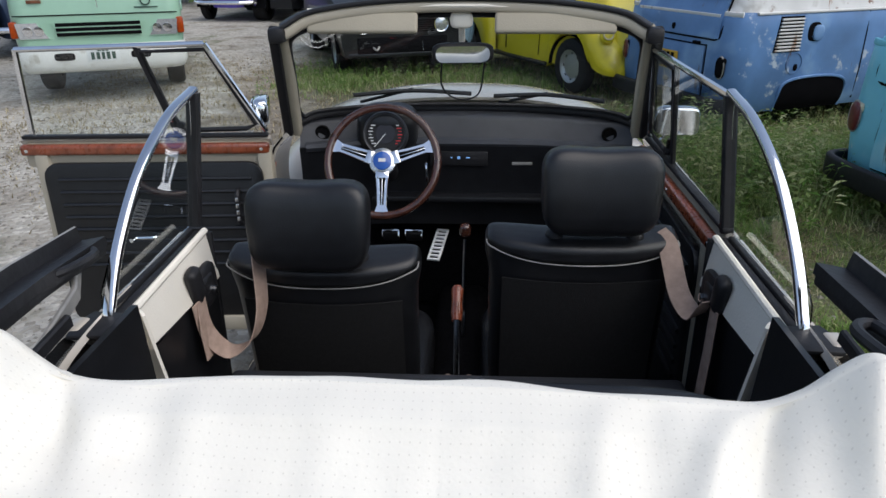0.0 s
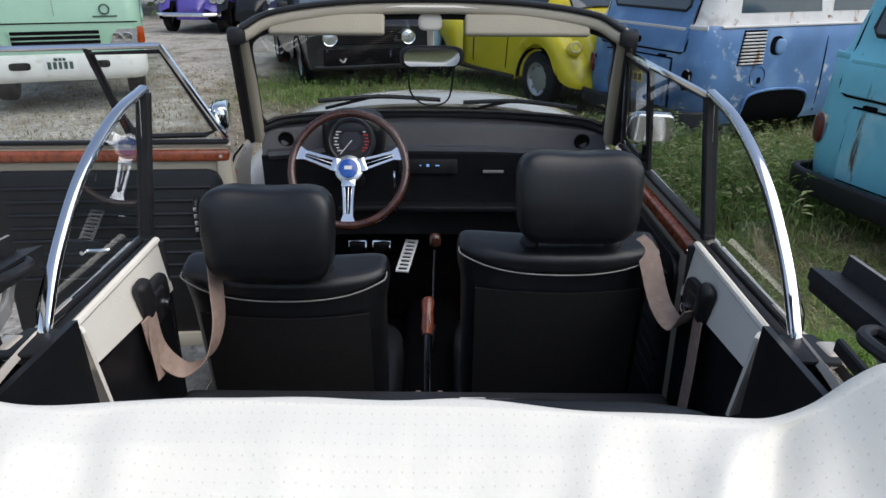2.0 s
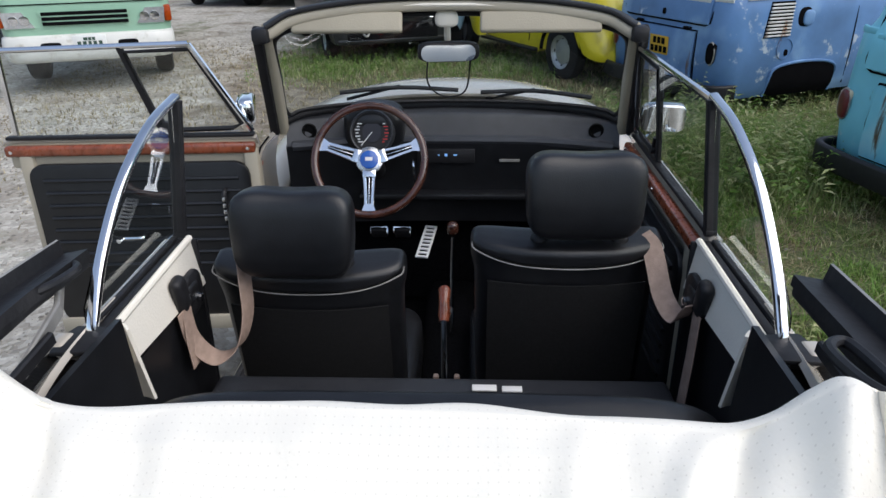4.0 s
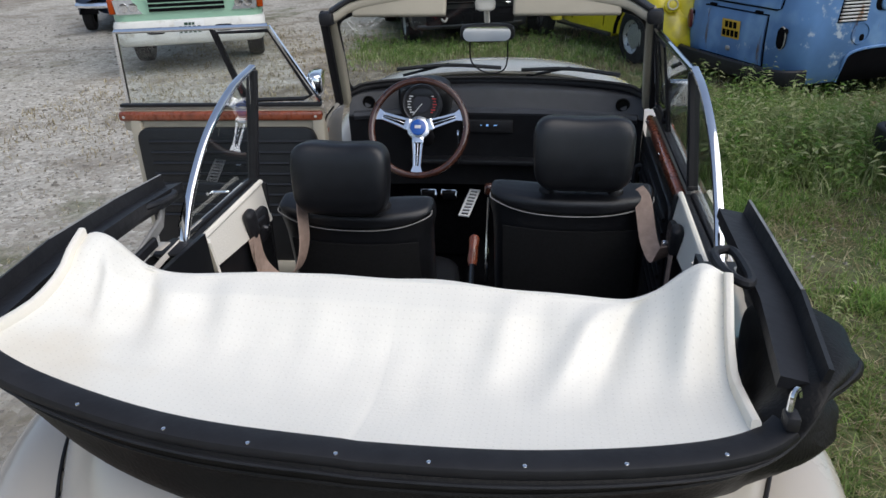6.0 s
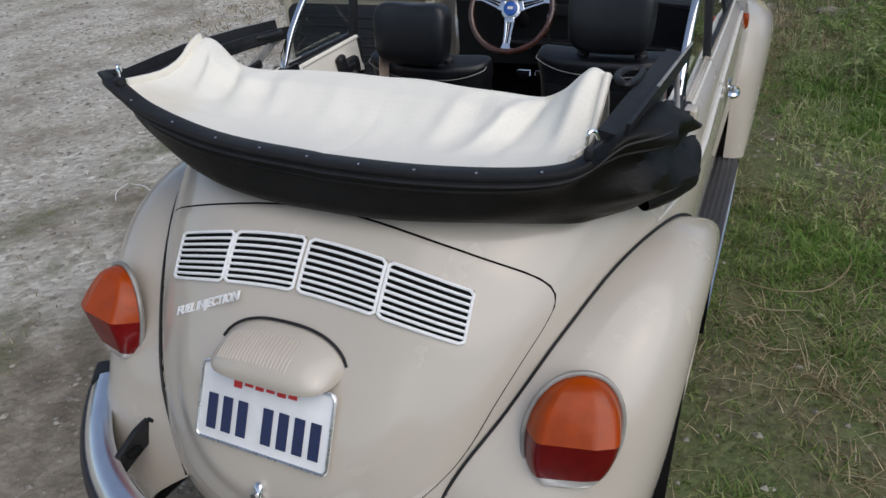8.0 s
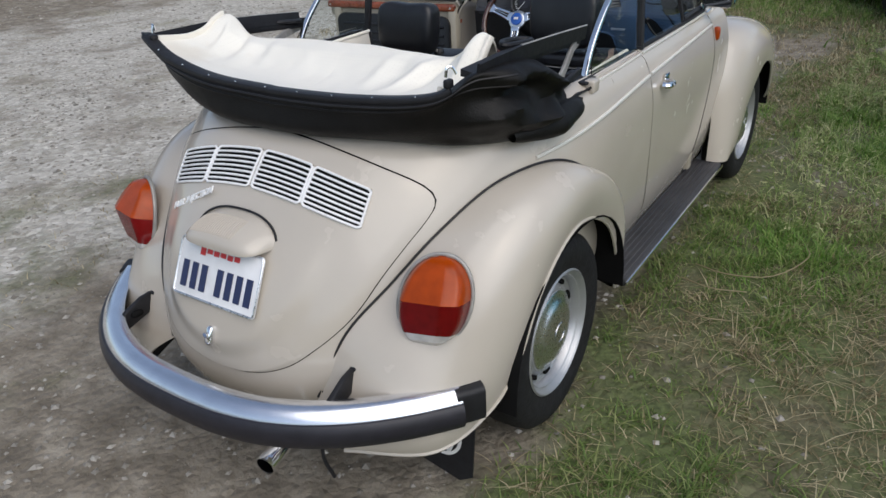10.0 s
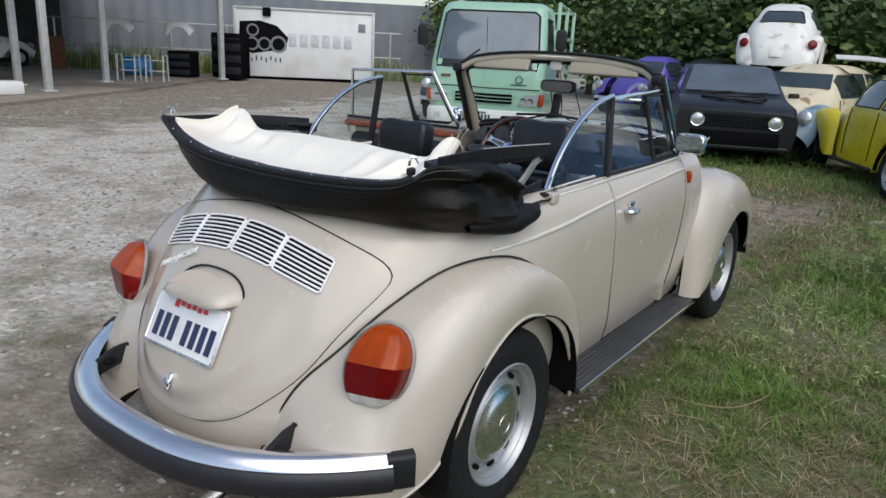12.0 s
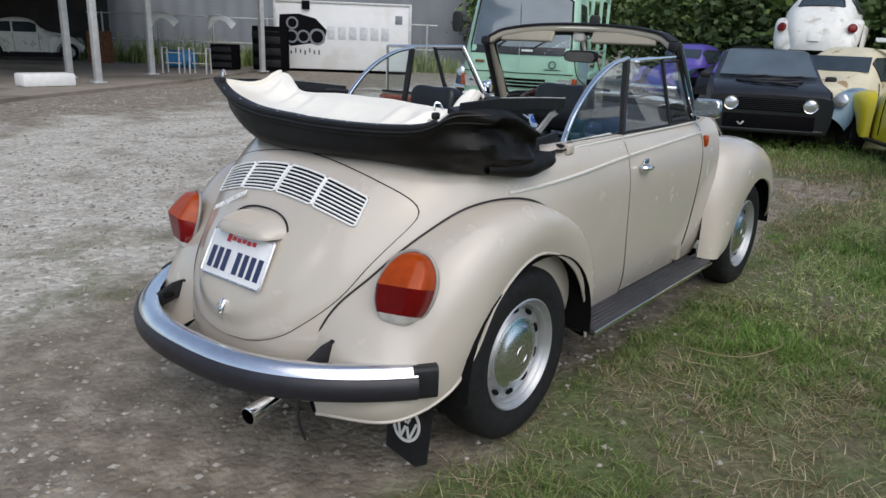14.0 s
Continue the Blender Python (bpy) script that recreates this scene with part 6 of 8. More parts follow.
    part("screen_sign", moved(block(0.12, 0, 0, 0.16, 0.004, 0.03, 0, 1), pose(0, 0.008, 1.25, 0, 0, 0)), "plate_white", t)
    bed = part("load_bed", block(0, 3.3, 0.86, 1.75, 3.3, 0.10, 0.02), "mint", t, "flat steel load bed")
    part("chassis", block(0, 2.6, 0.55, 0.75, 4.6, 0.16, 0.02), "dark", t)
    part("head_board", block(0, 1.66, 1.35, 1.70, 0.05, 0.90, 0.01), "mint", bed)
    for sx in (1, -1):
        for y in (1.75, 3.2, 4.8):
            part("rack_post", block(sx * 0.82, y, 1.55, 0.06, 0.06, 1.35, 0.01), "mint", bed)
        for z in (1.25, 1.7, 2.2):
            part("rack_rail", block(sx * 0.82, 3.3, z, 0.04, 3.1, 0.04, 0.01), "mint", bed)
    for z in (1.7, 2.2):
        part("rack_cross", block(0, 4.8, z, 1.6, 0.04, 0.04, 0.01), "mint", bed)
    return t


truck(pose(-4.05, 7.1, 0.015, 0, 0, 22))


# ---- black square-nosed hatchback; its front is at y = 0, facing -y ----
def hatchback(m):
    t = thing("hatchback_car", "matt black square-nosed hatchback with round headlights", "car", m=m)
    prof = [(0.0, 0.78, 0.78), (0.10, 0.80, 0.86), (0.95, 0.80, 0.95), (1.05, 0.79, 0.97), (1.75, 0.66, 1.36), (1.95, 0.63, 1.40), (2.9, 0.62, 1.38), (3.35, 0.74, 0.98), (3.65, 0.76, 0.9), (3.68, 0.75, 0.5)]

    def sec(y, w, top):
        belt = min(top, 0.93)
        o = []
        for x, z in [(-0.76, 0.28), (-0.80, 0.45), (-0.81, 0.65), (-0.795, belt - 0.06), (-0.77, belt)]:
            o.append(Vector((x, y, z)))
        o += [Vector((-w + 0.02, y, top - 0.025)), Vector((-w + 0.10, y, top)), Vector((0, y, top + 0.015)), Vector((w - 0.10, y, top)), Vector((w - 0.02, y, top - 0.025))]
        for x, z in [(0.77, belt), (0.795, belt - 0.06), (0.81, 0.65), (0.80, 0.45), (0.76, 0.28)]:
            o.append(Vector((x, y, z)))
        return o
    part("body", loft([sec(*p) for p in prof]), "carblack", t, "black bodywork")
    part("windscreen", panel([(-0.69, 1.09, 1.025), (0.69, 1.09, 1.025), (0.575, 1.70, 1.385), (-0.575, 1.70, 1.385)], 0.012), "paleglass", t, "raked windscreen")
    for sx in (1, -1):
        pts = [(sx * 0.775, 1.25, 0.955), (sx * 0.775, 3.0, 0.955), (sx * 0.645, 2.85, 1.34), (sx * 0.655, 1.85, 1.34)]
        part("side_window", panel(pts if sx > 0 else pts[::-1], 0.008), "carglass", t)
        hl = part("headlight", lathe([(0.0, 0.098), (-0.025, 0.098), (-0.028, 0.088), (-0.018, 0.086), (-0.034, 0.05), (-0.038, 0)], 28, "y", (sx * 0.515, 0.0, 0.665)), "lamp", t, "round bright headlight")
        part("headlight_ring", lathe([(-0.022, 0.100), (-0.034, 0.097), (-0.030, 0.088)], 28, "y", (sx * 0.515, 0.0, 0.665)), "chrome", hl)
        part("mirror", pillow(0.16, 0.08, 0.10, 8, 0.5, pose(sx * 0.90, 1.25, 0.99)), "black", t)
        road_wheel(t, sx * 0.70, 0.70, 0.29, 0.29, 0.19, sx, "silver")
        road_wheel(t, sx * 0.70, 3.08, 0.29, 0.29, 0.19, sx, "silver")
        part("wheel_arch", grid(lambda u, v: (sx * (0.60 + 0.225 * v), 0.70 + 0.34 * math.cos(math.pi * u), 0.29 + 0.34 * math.sin(math.pi * u)), 16, 2, thick=0.01), "dark", t)
    gr = part("grille", block(0, -0.008, 0.66, 0.86, 0.02, 0.17, 0.006), "dark", t)
    for k in range(6):
        part("grille_slat", block(0, -0.022, 0.595 + 0.026 * k, 0.82, 0.012, 0.007, 0.002), "black", gr)
    part("lower_opening", block(0, -0.006, 0.42, 1.20, 0.02, 0.20, 0.02), "dark", t)
    part("valance", block(0, 0.03, 0.30, 1.45, 0.08, 0.07, 0.02), "carblack", t)
    part("tow_hook", tube([(-0.40, -0.03, 0.40), (-0.36, -0.06, 0.37), (-0.32, -0.03, 0.41)], 0.014, 6, 10), "grey_plate", t)
    cable = [(-0.45, 0.75, 0.955), (-0.2, 0.45, 0.945), (0.25, 0.5, 0.95), (0.45, 0.8, 0.965), (0.1, 0.95, 0.97), (-0.25, 0.65, 0.96), (0.1, 0.35, 0.935), (0.35, 0.25, 0.92)]
    hose = tube(cable, 0.022, 8, 60)
    h = part("black_hose", hose, "black", None)
    h.matrix_world = m
    tagged(h, "coiled black rubber hose lying on a bonnet", "hose")
    for x0, x1 in ((-0.45, 0.0), (0.05, 0.5)):
        part("wiper", tube([(x0, 1.02, 1.0), (x1, 1.10, 1.03)], 0.010, 6), "black", t)
    return t


hatchback(pose(-0.95, 8.85, 0, 0, 0, 20))


# ---- closed saloon of the same make as the convertible, built plainly ----
def saloon(m, paint, label, group="parked old cars", glass="carglass", lamps=True, wheels=True, nose=None, z_wheels=0.315):
    t = thing("saloon_car", label, "car", group, m=m)
    top = [(-0.74, 0.50), (-0.68, 0.64), (-0.50, 0.86), (-0.28, 1.06), (0.0, 1.26), (0.40, 1.43), (0.80, 1.49), (1.15, 1.47), (1.42, 1.36), (1.62, 1.16), (1.75, 1.05), (2.1, 0.99), (2.5, 0.88), (2.80, 0.70), (2.98, 0.46)]
    wid = [(-0.74, 0.30), (-0.60, 0.46), (-0.3, 0.58), (0.1, 0.65), (0.45, 0.675), (1.4, 0.675), (1.8, 0.62), (2.3, 0.50), (2.75, 0.36), (2.98, 0.20)]

    def sec(y):
        zt, w = eased(top, y), eased(wid, y)
        low = 0.30
        o = []
        n = 24
        for k in range(n):
            a = math.pi * k / (n - 1)
            c, s = math.cos(a), math.sin(a)
            z = low + (zt - low) * s ** 0.62
            lean = 1 - 0.20 * max(0.0, (z - 0.98) / 0.5) if z > 0.98 else 1.0
            o.append(Vector((w * math.copysign(abs(c) ** 0.42, c) * lean, y, z)))
        return o
    ys = [-0.74 + 0.02 * k for k in range(4)] + [-0.66 + 0.115 * k for k in range(32)]
    part("body", loft([sec(y) for y in ys if y <= 2.98]), paint, t, label)
    on = lambda y, z, p=0.006: eased(wid, y) * (1 - 0.20 * max(0.0, (z - 0.98) / 0.5)) * (max(0.0, 1 - ((z - 0.30) / (eased(top, y) - 0.30)) ** (2 / 0.62)) ** 0.21) + p
    for sx in (1, -1):
        for nm, a, b in (("rear_side_window", 0.12, 0.62), ("door_window", 0.70, 1.42)):
            def fn(u, v):
                y = a + (b - a) * u
                z1 = min(1.33, eased(top, y) - 0.11)
                z0 = 1.0
                z = z0 + (z1 - z0) * v
                return (sx * on(y, z), y, z)
            w = part(nm, grid(fn, 10, 6, thick=0.006), glass, t)
            part("window_rubber", sweep([Vector(fn(u, v)) + Vector((sx * 0.004, 0, 0)) for u, v in [(0, 0), (0.5, 0), (1, 0), (1, 0.5), (1, 1), (0.75, 1), (0.5, 1), (0.25, 1), (0, 1), (0, 0.5)]], ring(0.010, 6), (1, 0, 0), closed=True), "black", w)
        part("door_gap", sweep([(sx * on(0.66, z, 0.001), 0.66 + 0.08 * max(0.0, 0.8 - z), z) for z in [0.36 + 0.06 * k for k in range(11)]], rrect(0.012, 0.012, 0.002, 1), (1, 0, 0)), "dark", t)
        part("door_gap", sweep([(sx * on(1.46, z, 0.001), 1.46 + 0.02, z) for z in [0.36 + 0.06 * k for k in range(11)]], rrect(0.012, 0.012, 0.002, 1), (1, 0, 0)), "dark", t)
        part("running_board", block(sx * 0.66, 1.14, 0.28, 0.16, 1.3, 0.035, 0.01), "black", t)
        for nm, (A, B, C) in (("rear_fender", (REAR_A, REAR_B, REAR_C)), ("front_fender", (FRONT_A, FRONT_B, FRONT_C))):
            bm = fender(A, B, C, 0.8, 30, 10)
            fob = part(nm, bm if sx > 0 else mirrored(bm), nose if nose and nm == "front_fender" else paint, t)
        part("wheel_well", grid(lambda u, v: (sx * (0.42 + 0.30 * v), 0.40 * math.cos(math.pi * u), 0.30 + 0.36 * math.sin(math.pi * u)), 16, 3, thick=0.004), "dark", t)
        part("wheel_well", grid(lambda u, v: (sx * (0.42 + 0.30 * v), 2.42 + 0.40 * math.cos(math.pi * u), 0.30 + 0.36 * math.sin(math.pi * u)), 16, 3, thick=0.004), "dark", t)
        if wheels:
            road_wheel(t, sx * 0.63, 0, z_wheels, 0.315, 0.16, sx)
            road_wheel(t, sx * 0.63, 2.42, z_wheels, 0.315, 0.16, sx)
        lamp = part("tail_lamp", lathe([(0, 0.085), (-0.03, 0.082), (-0.05, 0.055), (-0.056, 0.0)], 24, "y", (0, 0, 0)), "red_lens" if lamps else paint, t)
        lamp.matrix_local = pose(sx * 0.585, -0.50, 0.70, -18, 0, sx * 25)
        if not lamps:
            part("empty_socket", lathe([(-0.050, 0.062), (-0.060, 0.058), (-0.060, 0.046), (-0.045, 0.040), (-0.040, 0.0)], 20, "y"), "oldcream", lamp)
        head = part("head_lamp", lathe([(0, 0.10), (0.03, 0.098), (0.05, 0.06), (0.056, 0.0)], 24, "y"), "lamp", t)
        head.matrix_local = pose(sx * 0.60, 2.86, 0.74, 12, 0, 0)
    def skin(x, y, p):
        zt, w = eased(top, y), eased(wid, y)
        c = min(1.0, abs(x) / (w * 0.9)) ** (1 / 0.42)
        return Vector((x, y, 0.30 + (zt - 0.30) * math.sqrt(max(0.0, 1 - c * c)) ** 0.62 + p))
    pane = lambda u, v: skin(0.40 * (2 * u - 1) * (1 - 0.22 * v), -0.245 + 0.30 * v + 0.03 * (2 * u - 1) ** 2, 0.012)
    rear_glass = part("rear_window", grid(pane, 14, 8, thick=0.006), glass, t)
    part("window_rubber", sweep([pane(u, v) + Vector((0, 0, 0.004)) for u, v in [(0.04, 0), (0.3, 0), (0.7, 0), (0.96, 0), (1, 0.1), (1, 0.5), (1, 0.9), (0.95, 1), (0.7, 1), (0.3, 1), (0.05, 1), (0, 0.9), (0, 0.5), (0, 0.1)]], ring(0.012, 6), (0, 0, 1), closed=True), "black", rear_glass)
    part("lid", grid(lambda u, v: ((2 * u - 1) * (0.18 + 0.24 * v - 0.05 * v ** 6), -0.745 + 0.335 * v ** 1.5 - 0.012 + 0.10 * abs(2 * u - 1) ** 3, 0.46 + 0.46 * v), 14, 10, thick=-0.01), paint, t)
    part("front_screen", grid(lambda u, v: (0.50 * (2 * u - 1) * (1 - 0.1 * v), 1.655 - 0.20 * v - 0.06 * abs(2 * u - 1) ** 2 + 0.016, 1.12 + 0.22 * v), 10, 5, thick=0.008), glass, t)
    return t


ysal = saloon(pose(1.70, 8.1, 0, 0, 0, 29), "yellow", "bright yellow rounded saloon car standing in grass", lamps=False)
wsal = saloon(pose(-1.55, 13.6, 1.12, 0, 0, 8), "truck_white", "white rounded saloon shell stacked on another wreck", wheels=False)
hulk = saloon(pose(-1.6, 13.5, -0.10, 0, 0, 12), "carblack", "dark rusted saloon wreck carrying another shell")
csal = saloon(pose(-0.40, 12.5, 0, 0, 0, 172), "oldcream", "old cream rounded saloon with pale blue front fender", nose="paleblue")
psal = saloon(pose(-5.4, 18.9, 0, 0, 0, 174), "purple", "purple rounded saloon car parked by the bushes")
dsal = saloon(pose(-8.1, 13.0, 0, 0, 0, 205), "navy", "dark navy rounded saloon car behind the truck")
nsal = saloon(pose(-3.75, 18.6, 0, 0, 0, 168), "carblack", "black rounded saloon car beside a purple one")
xsal = saloon(pose(-0.3, 16.0, 0, 0, 0, 150), "oldcream", "cream open-sided wreck among parked cars")
part("number_plate", block(0, 3.12, 0.45, 0.33, 0.012, 0.16, 0.004), "plate_white", dsal)
for q, z in ((psal, 0.42), (dsal, 0.45)):
    part("front_bumper", tube([(-0.72, 2.85, z), (-0.45, 3.07, z), (0, 3.12, z), (0.45, 3.07, z), (0.72, 2.85, z)], 0.045, 8, 20), "chrome", q)
shell = saloon(pose(-27.6, 8.6, 0.06, 0, 0, -20.8), "truck_white", "white rounded saloon car under a shed roof")
# loose panels on the cream car
pn = part("car_lid_panel", moved(grid(lambda u, v: (1.5 * (u - 0.5), 0.9 * (v - 0.5), 0.05 * math.sin(math.pi * u)), 10, 6, thick=0.02), pose(0.45, 12.0, 1.55, 4, 6, 10)), "bus_white", None)
tagged(pn, "loose white car panel lying on a wreck", "car panel")


# ---- type-two vans: rear at y = 0, facing +y ----
def van(m, paint, upper, label, louvres, plate_rows, dents):
    t = thing("van", label, "van", "old vans in the grass", m=m)
    W = 0.86
    rows = [(0.36, 0.10, 0.80), (0.45, 0.02, 0.845), (0.70, 0.0, 0.86), (1.08, 0.03, 0.86), (1.21, 0.045, 0.86), (1.255, 0.075, 0.84), (1.30, 0.10, 0.825), (1.66, 0.20, 0.775), (1.88, 0.32, 0.72), (1.98, 0.46, 0.62), (2.01, 0.7, 0.45)]

    def sec(z, yr, w):
        r = min(0.20, w * 0.4)
        o = []
        for k in range(7):
            a = radians(90 * k / 6)
            o.append(Vector((-(w - r) - r * math.cos(a), yr + r - r * math.sin(a), z)))
        for k in range(7):
            a = radians(90 - 90 * k / 6)
            o.append(Vector(((w - r) + r * math.cos(a), yr + r - r * math.sin(a), z)))
        o += [Vector((w, 4.0, z)), Vector((w * 0.8, 4.25, z)), Vector((-w * 0.8, 4.25, z)), Vector((-w, 4.0, z))]
        return o
    part("lower_body", loft([sec(*r) for r in rows[:6]]), paint, t, label)
    part("upper_body", loft([sec(*r) for r in rows[5:]]), upper, t, "upper body with roof")
    yz = [(r[0], r[1]) for r in rows]
    on = lambda x, z, p=0.006: Vector((x, eased(yz, z) - p + 0.10 * max(0.0, (abs(x) - 0.66) / 0.20) ** 2, z))
    xz = [(r[0], r[2]) for r in rows]
    side = lambda sx, y, z, p=0.004: Vector((sx * (eased(xz, z) + p), y, z))
    lid = part("engine_lid", grid(lambda u, v: on((2 * u - 1) * (0.50 - 0.02 * v), 0.50 + 0.44 * v, 0.010), 10, 8, thick=-0.01), paint, t, "engine lid")
    part("lid_gap", sweep([on(x, z, 0.002) for x, z in [(-0.505, 0.49), (-0.505, 0.7), (-0.49, 0.95), (0.49, 0.95), (0.505, 0.7), (0.505, 0.49)]], rrect(0.012, 0.012, 0.002, 1), (0, 1, 0), closed=True), "dark", t)
    hatch = part("tail_gate", grid(lambda u, v: on((2 * u - 1) * 0.63, 1.02 + 0.84 * v, 0.009), 12, 12, thick=-0.01), paint, t, "tailgate")
    part("gate_gap", sweep([on(x, z, 0.003) for x, z in [(-0.58, 1.005), (0.58, 1.005), (0.635, 1.03), (0.645, 1.08), (0.645, 1.46), (0.62, 1.84), (-0.62, 1.84), (-0.645, 1.46), (-0.645, 1.08), (-0.635, 1.03)]], rrect(0.012, 0.014, 0.002, 1), (0, 1, 0), closed=True), "dark", t)
    rw = part("rear_window", grid(lambda u, v: on((2 * u - 1) * (0.54 - 0.03 * v), 1.38 + 0.40 * v, 0.022), 10, 6, thick=-0.008), "carglass", t, "dark rear window")
    part("window_rubber", sweep([on(x, z, 0.024) for x, z in [(-0.51, 1.37), (0.51, 1.37), (0.55, 1.41), (0.52, 1.75), (0.48, 1.79), (-0.48, 1.79), (-0.52, 1.75), (-0.55, 1.41)]], ring(0.014, 6), (0, 1, 0), closed=True), "black", rw)
    part("waist_ledge", sweep([on(-0.80 + 1.60 * k / 20, 1.235, -0.002) for k in range(21)], rrect(0.030, 0.045, 0.012, 2), (0, 0, 1)), upper, t)
    part("gate_ledge", sweep([on(-0.60 + 1.20 * k / 12, 1.215, 0.012) for k in range(13)], rrect(0.014, 0.03, 0.006, 2), (0, 0, 1)), upper, hatch)
    for x in (-0.36, 0.36):
        part("lid_hinge", moved(block(0, 0, 0, 0.09, 0.03, 0.025, 0.006), Matrix.Translation(on(x, 0.965, 0.014))), "dark", lid)
    part("lid_lock", moved(pillow(0.07, 0.04, 0.05, 8, 0.7), Matrix.Translation(on(0.0, 0.585, 0.016))), "grey_plate", lid)
    part("gate_lock", moved(pillow(0.05, 0.035, 0.06, 8, 0.7), Matrix.Translation(on(0.0, 1.08, 0.016))), "dark", hatch)
    rec = part("plate_recess", grid(lambda u, v: on((2 * u - 1) * 0.20, 0.67 + 0.20 * v, 0.014), 4, 4, thick=0.006), "dark", t)
    pm = Matrix.Translation(on(0.01, 0.77, 0.026)) @ pose(0, 0, 0, 93, 0, 0)
    pl = part("number_plate", moved(block(0, 0, 0, 0.28, 0.175, 0.006, 0.002), pm), "plate_yellow", t)
    bars(pl, pm @ pose(0, 0, 0.002), 0.2, 0.1, plate_rows, "dark")
    bp = part("rear_bumper", sweep(smooth_path([(-0.88, 0.18, 0.44), (-0.84, -0.02, 0.44), (-0.6, -0.09, 0.44), (0, -0.11, 0.44), (0.6, -0.09, 0.44), (0.84, -0.02, 0.44), (0.88, 0.18, 0.44)], 30), rrect(0.05, 0.15, 0.02, 3)), "black", t, "dark painted bumper")
    for sx in (1, -1):
        lp = part("tail_lamp", moved(pillow(0.095, 0.05, 0.19, 10, 0.7), Matrix.Translation(on(sx * 0.72, 0.78, 0.012)) @ pose(0, 0, 0, 0, 0, sx * 14)), "old_red" if (sx < 0 or not louvres) else "dark", t, "oval rear lamp")
        part("lamp_ring", moved(lathe([(-0.012, 0.062), (-0.02, 0.06), (-0.02, 0.052)], 24, "y"), Matrix.Translation(on(sx * 0.72, 0.78, 0.0)) @ Matrix.Diagonal((0.85, 1, 1.7, 1))), "grey_plate", lp)
        part("lamp_indicator", moved(pillow(0.10, 0.05, 0.07, 8, 0.7), Matrix.Translation(on(sx * 0.72, 0.835, 0.006))), "oldcream" if not louvres else "dark", lp)
        part("belt_groove", sweep([side(sx, y, 1.245, 0.004) for y in (0.22, 1.5, 3.0, 3.95)], rrect(0.022, 0.035, 0.008, 2), (1, 0, 0)), upper, t)
        part("wheel_opening", grid(lambda u, v: side(sx, 1.0 + 0.40 * math.cos(math.pi * u) * (1 if v else 1), 0.36 + (0.30 * math.sin(math.pi * u) ** 0.22) * v, 0.004), 24, 6, thick=0.004), "dark", t)
        part("arch_lip", sweep([side(sx, 1.0 + 0.41 * math.cos(math.pi * k / 24), 0.36 + 0.31 * math.sin(math.pi * k / 24) ** 0.22, 0.008) for k in range(25)], ring(0.014, 6), (1, 0, 0)), paint, t)
        part("panel_seam", sweep([side(sx, 1.55, z, 0.002) for z in (0.42, 0.7, 1.0, 1.24)], rrect(0.010, 0.010, 0.002, 1), (1, 0, 0)), "dark", t)
        for y0, y1 in ((0.45, 1.45), (1.60, 2.65), (2.80, 3.7)):
            part("side_window", panel([side(sx, y0, 1.36, 0.004), side(sx, y1, 1.36, 0.004), side(sx, y1 - 0.04, 1.74, 0.004), side(sx, y0 + 0.04, 1.74, 0.004)], 0.006 * sx), "carglass", t)
        if louvres:
            for k in range(10):
                z = 0.92 + 0.030 * k
                part("louvre", sweep([side(sx, 0.45 + 0.004 * k, z, 0.012), side(sx, 0.74, z, 0.012)], rrect(0.016, 0.016, 0.004, 1), (1, 0, 0)), "bus_white", t, "")
            part("louvre_recess", panel([side(sx, 0.44, 0.905, 0.003), side(sx, 0.75, 0.905, 0.003), side(sx, 0.75, 1.215, 0.003), side(sx, 0.48, 1.215, 0.003)], 0.003 * sx), "dark", t)
            part("filler_hole", moved(pillow(0.02, 0.16, 0.17, 10, 0.75), Matrix.Translation(side(sx, 0.90, 1.07, 0.0))), "dark", t)
            part("old_badge", moved(lathe([(0.0, 0.10), (0.006, 0.10), (0.006, 0.085), (0.0, 0.085)], 28, "x"), Matrix.Translation(side(sx, 0.72, 0.80, 0.0))), paint, t)
            part("badge_hole", moved(pillow(0.012, 0.05, 0.06, 6, 0.7), Matrix.Translation(side(sx, 0.74, 0.76, 0.0))), "dark", t)
            part("filler_flap", moved(pillow(0.03, 0.13, 0.14, 10, 0.75), Matrix.Translation(side(sx, 0.935, 1.06, 0.014))), paint, t)
    return t


van(pose(1.92, 6.61, -0.20, 0, 0, -66), "blue", "bus_white", "faded blue and white old van without wheels", True,
    [(0.04, 0.06, [0.05, 0.05, 0.05]), (-0.04, 0.06, [0.05, 0.05, 0.05, 0.05])], 3)
van(pose(2.66, 3.28, -0.19, 0, 0, -75), "turquoise", "turquoise", "worn turquoise old van with peeling rusty paint", False,
    [(0.04, 0.06, [0.05, 0.05, 0.05]), (-0.04, 0.06, [0.05, 0.05, 0.05, 0.05])], 5)

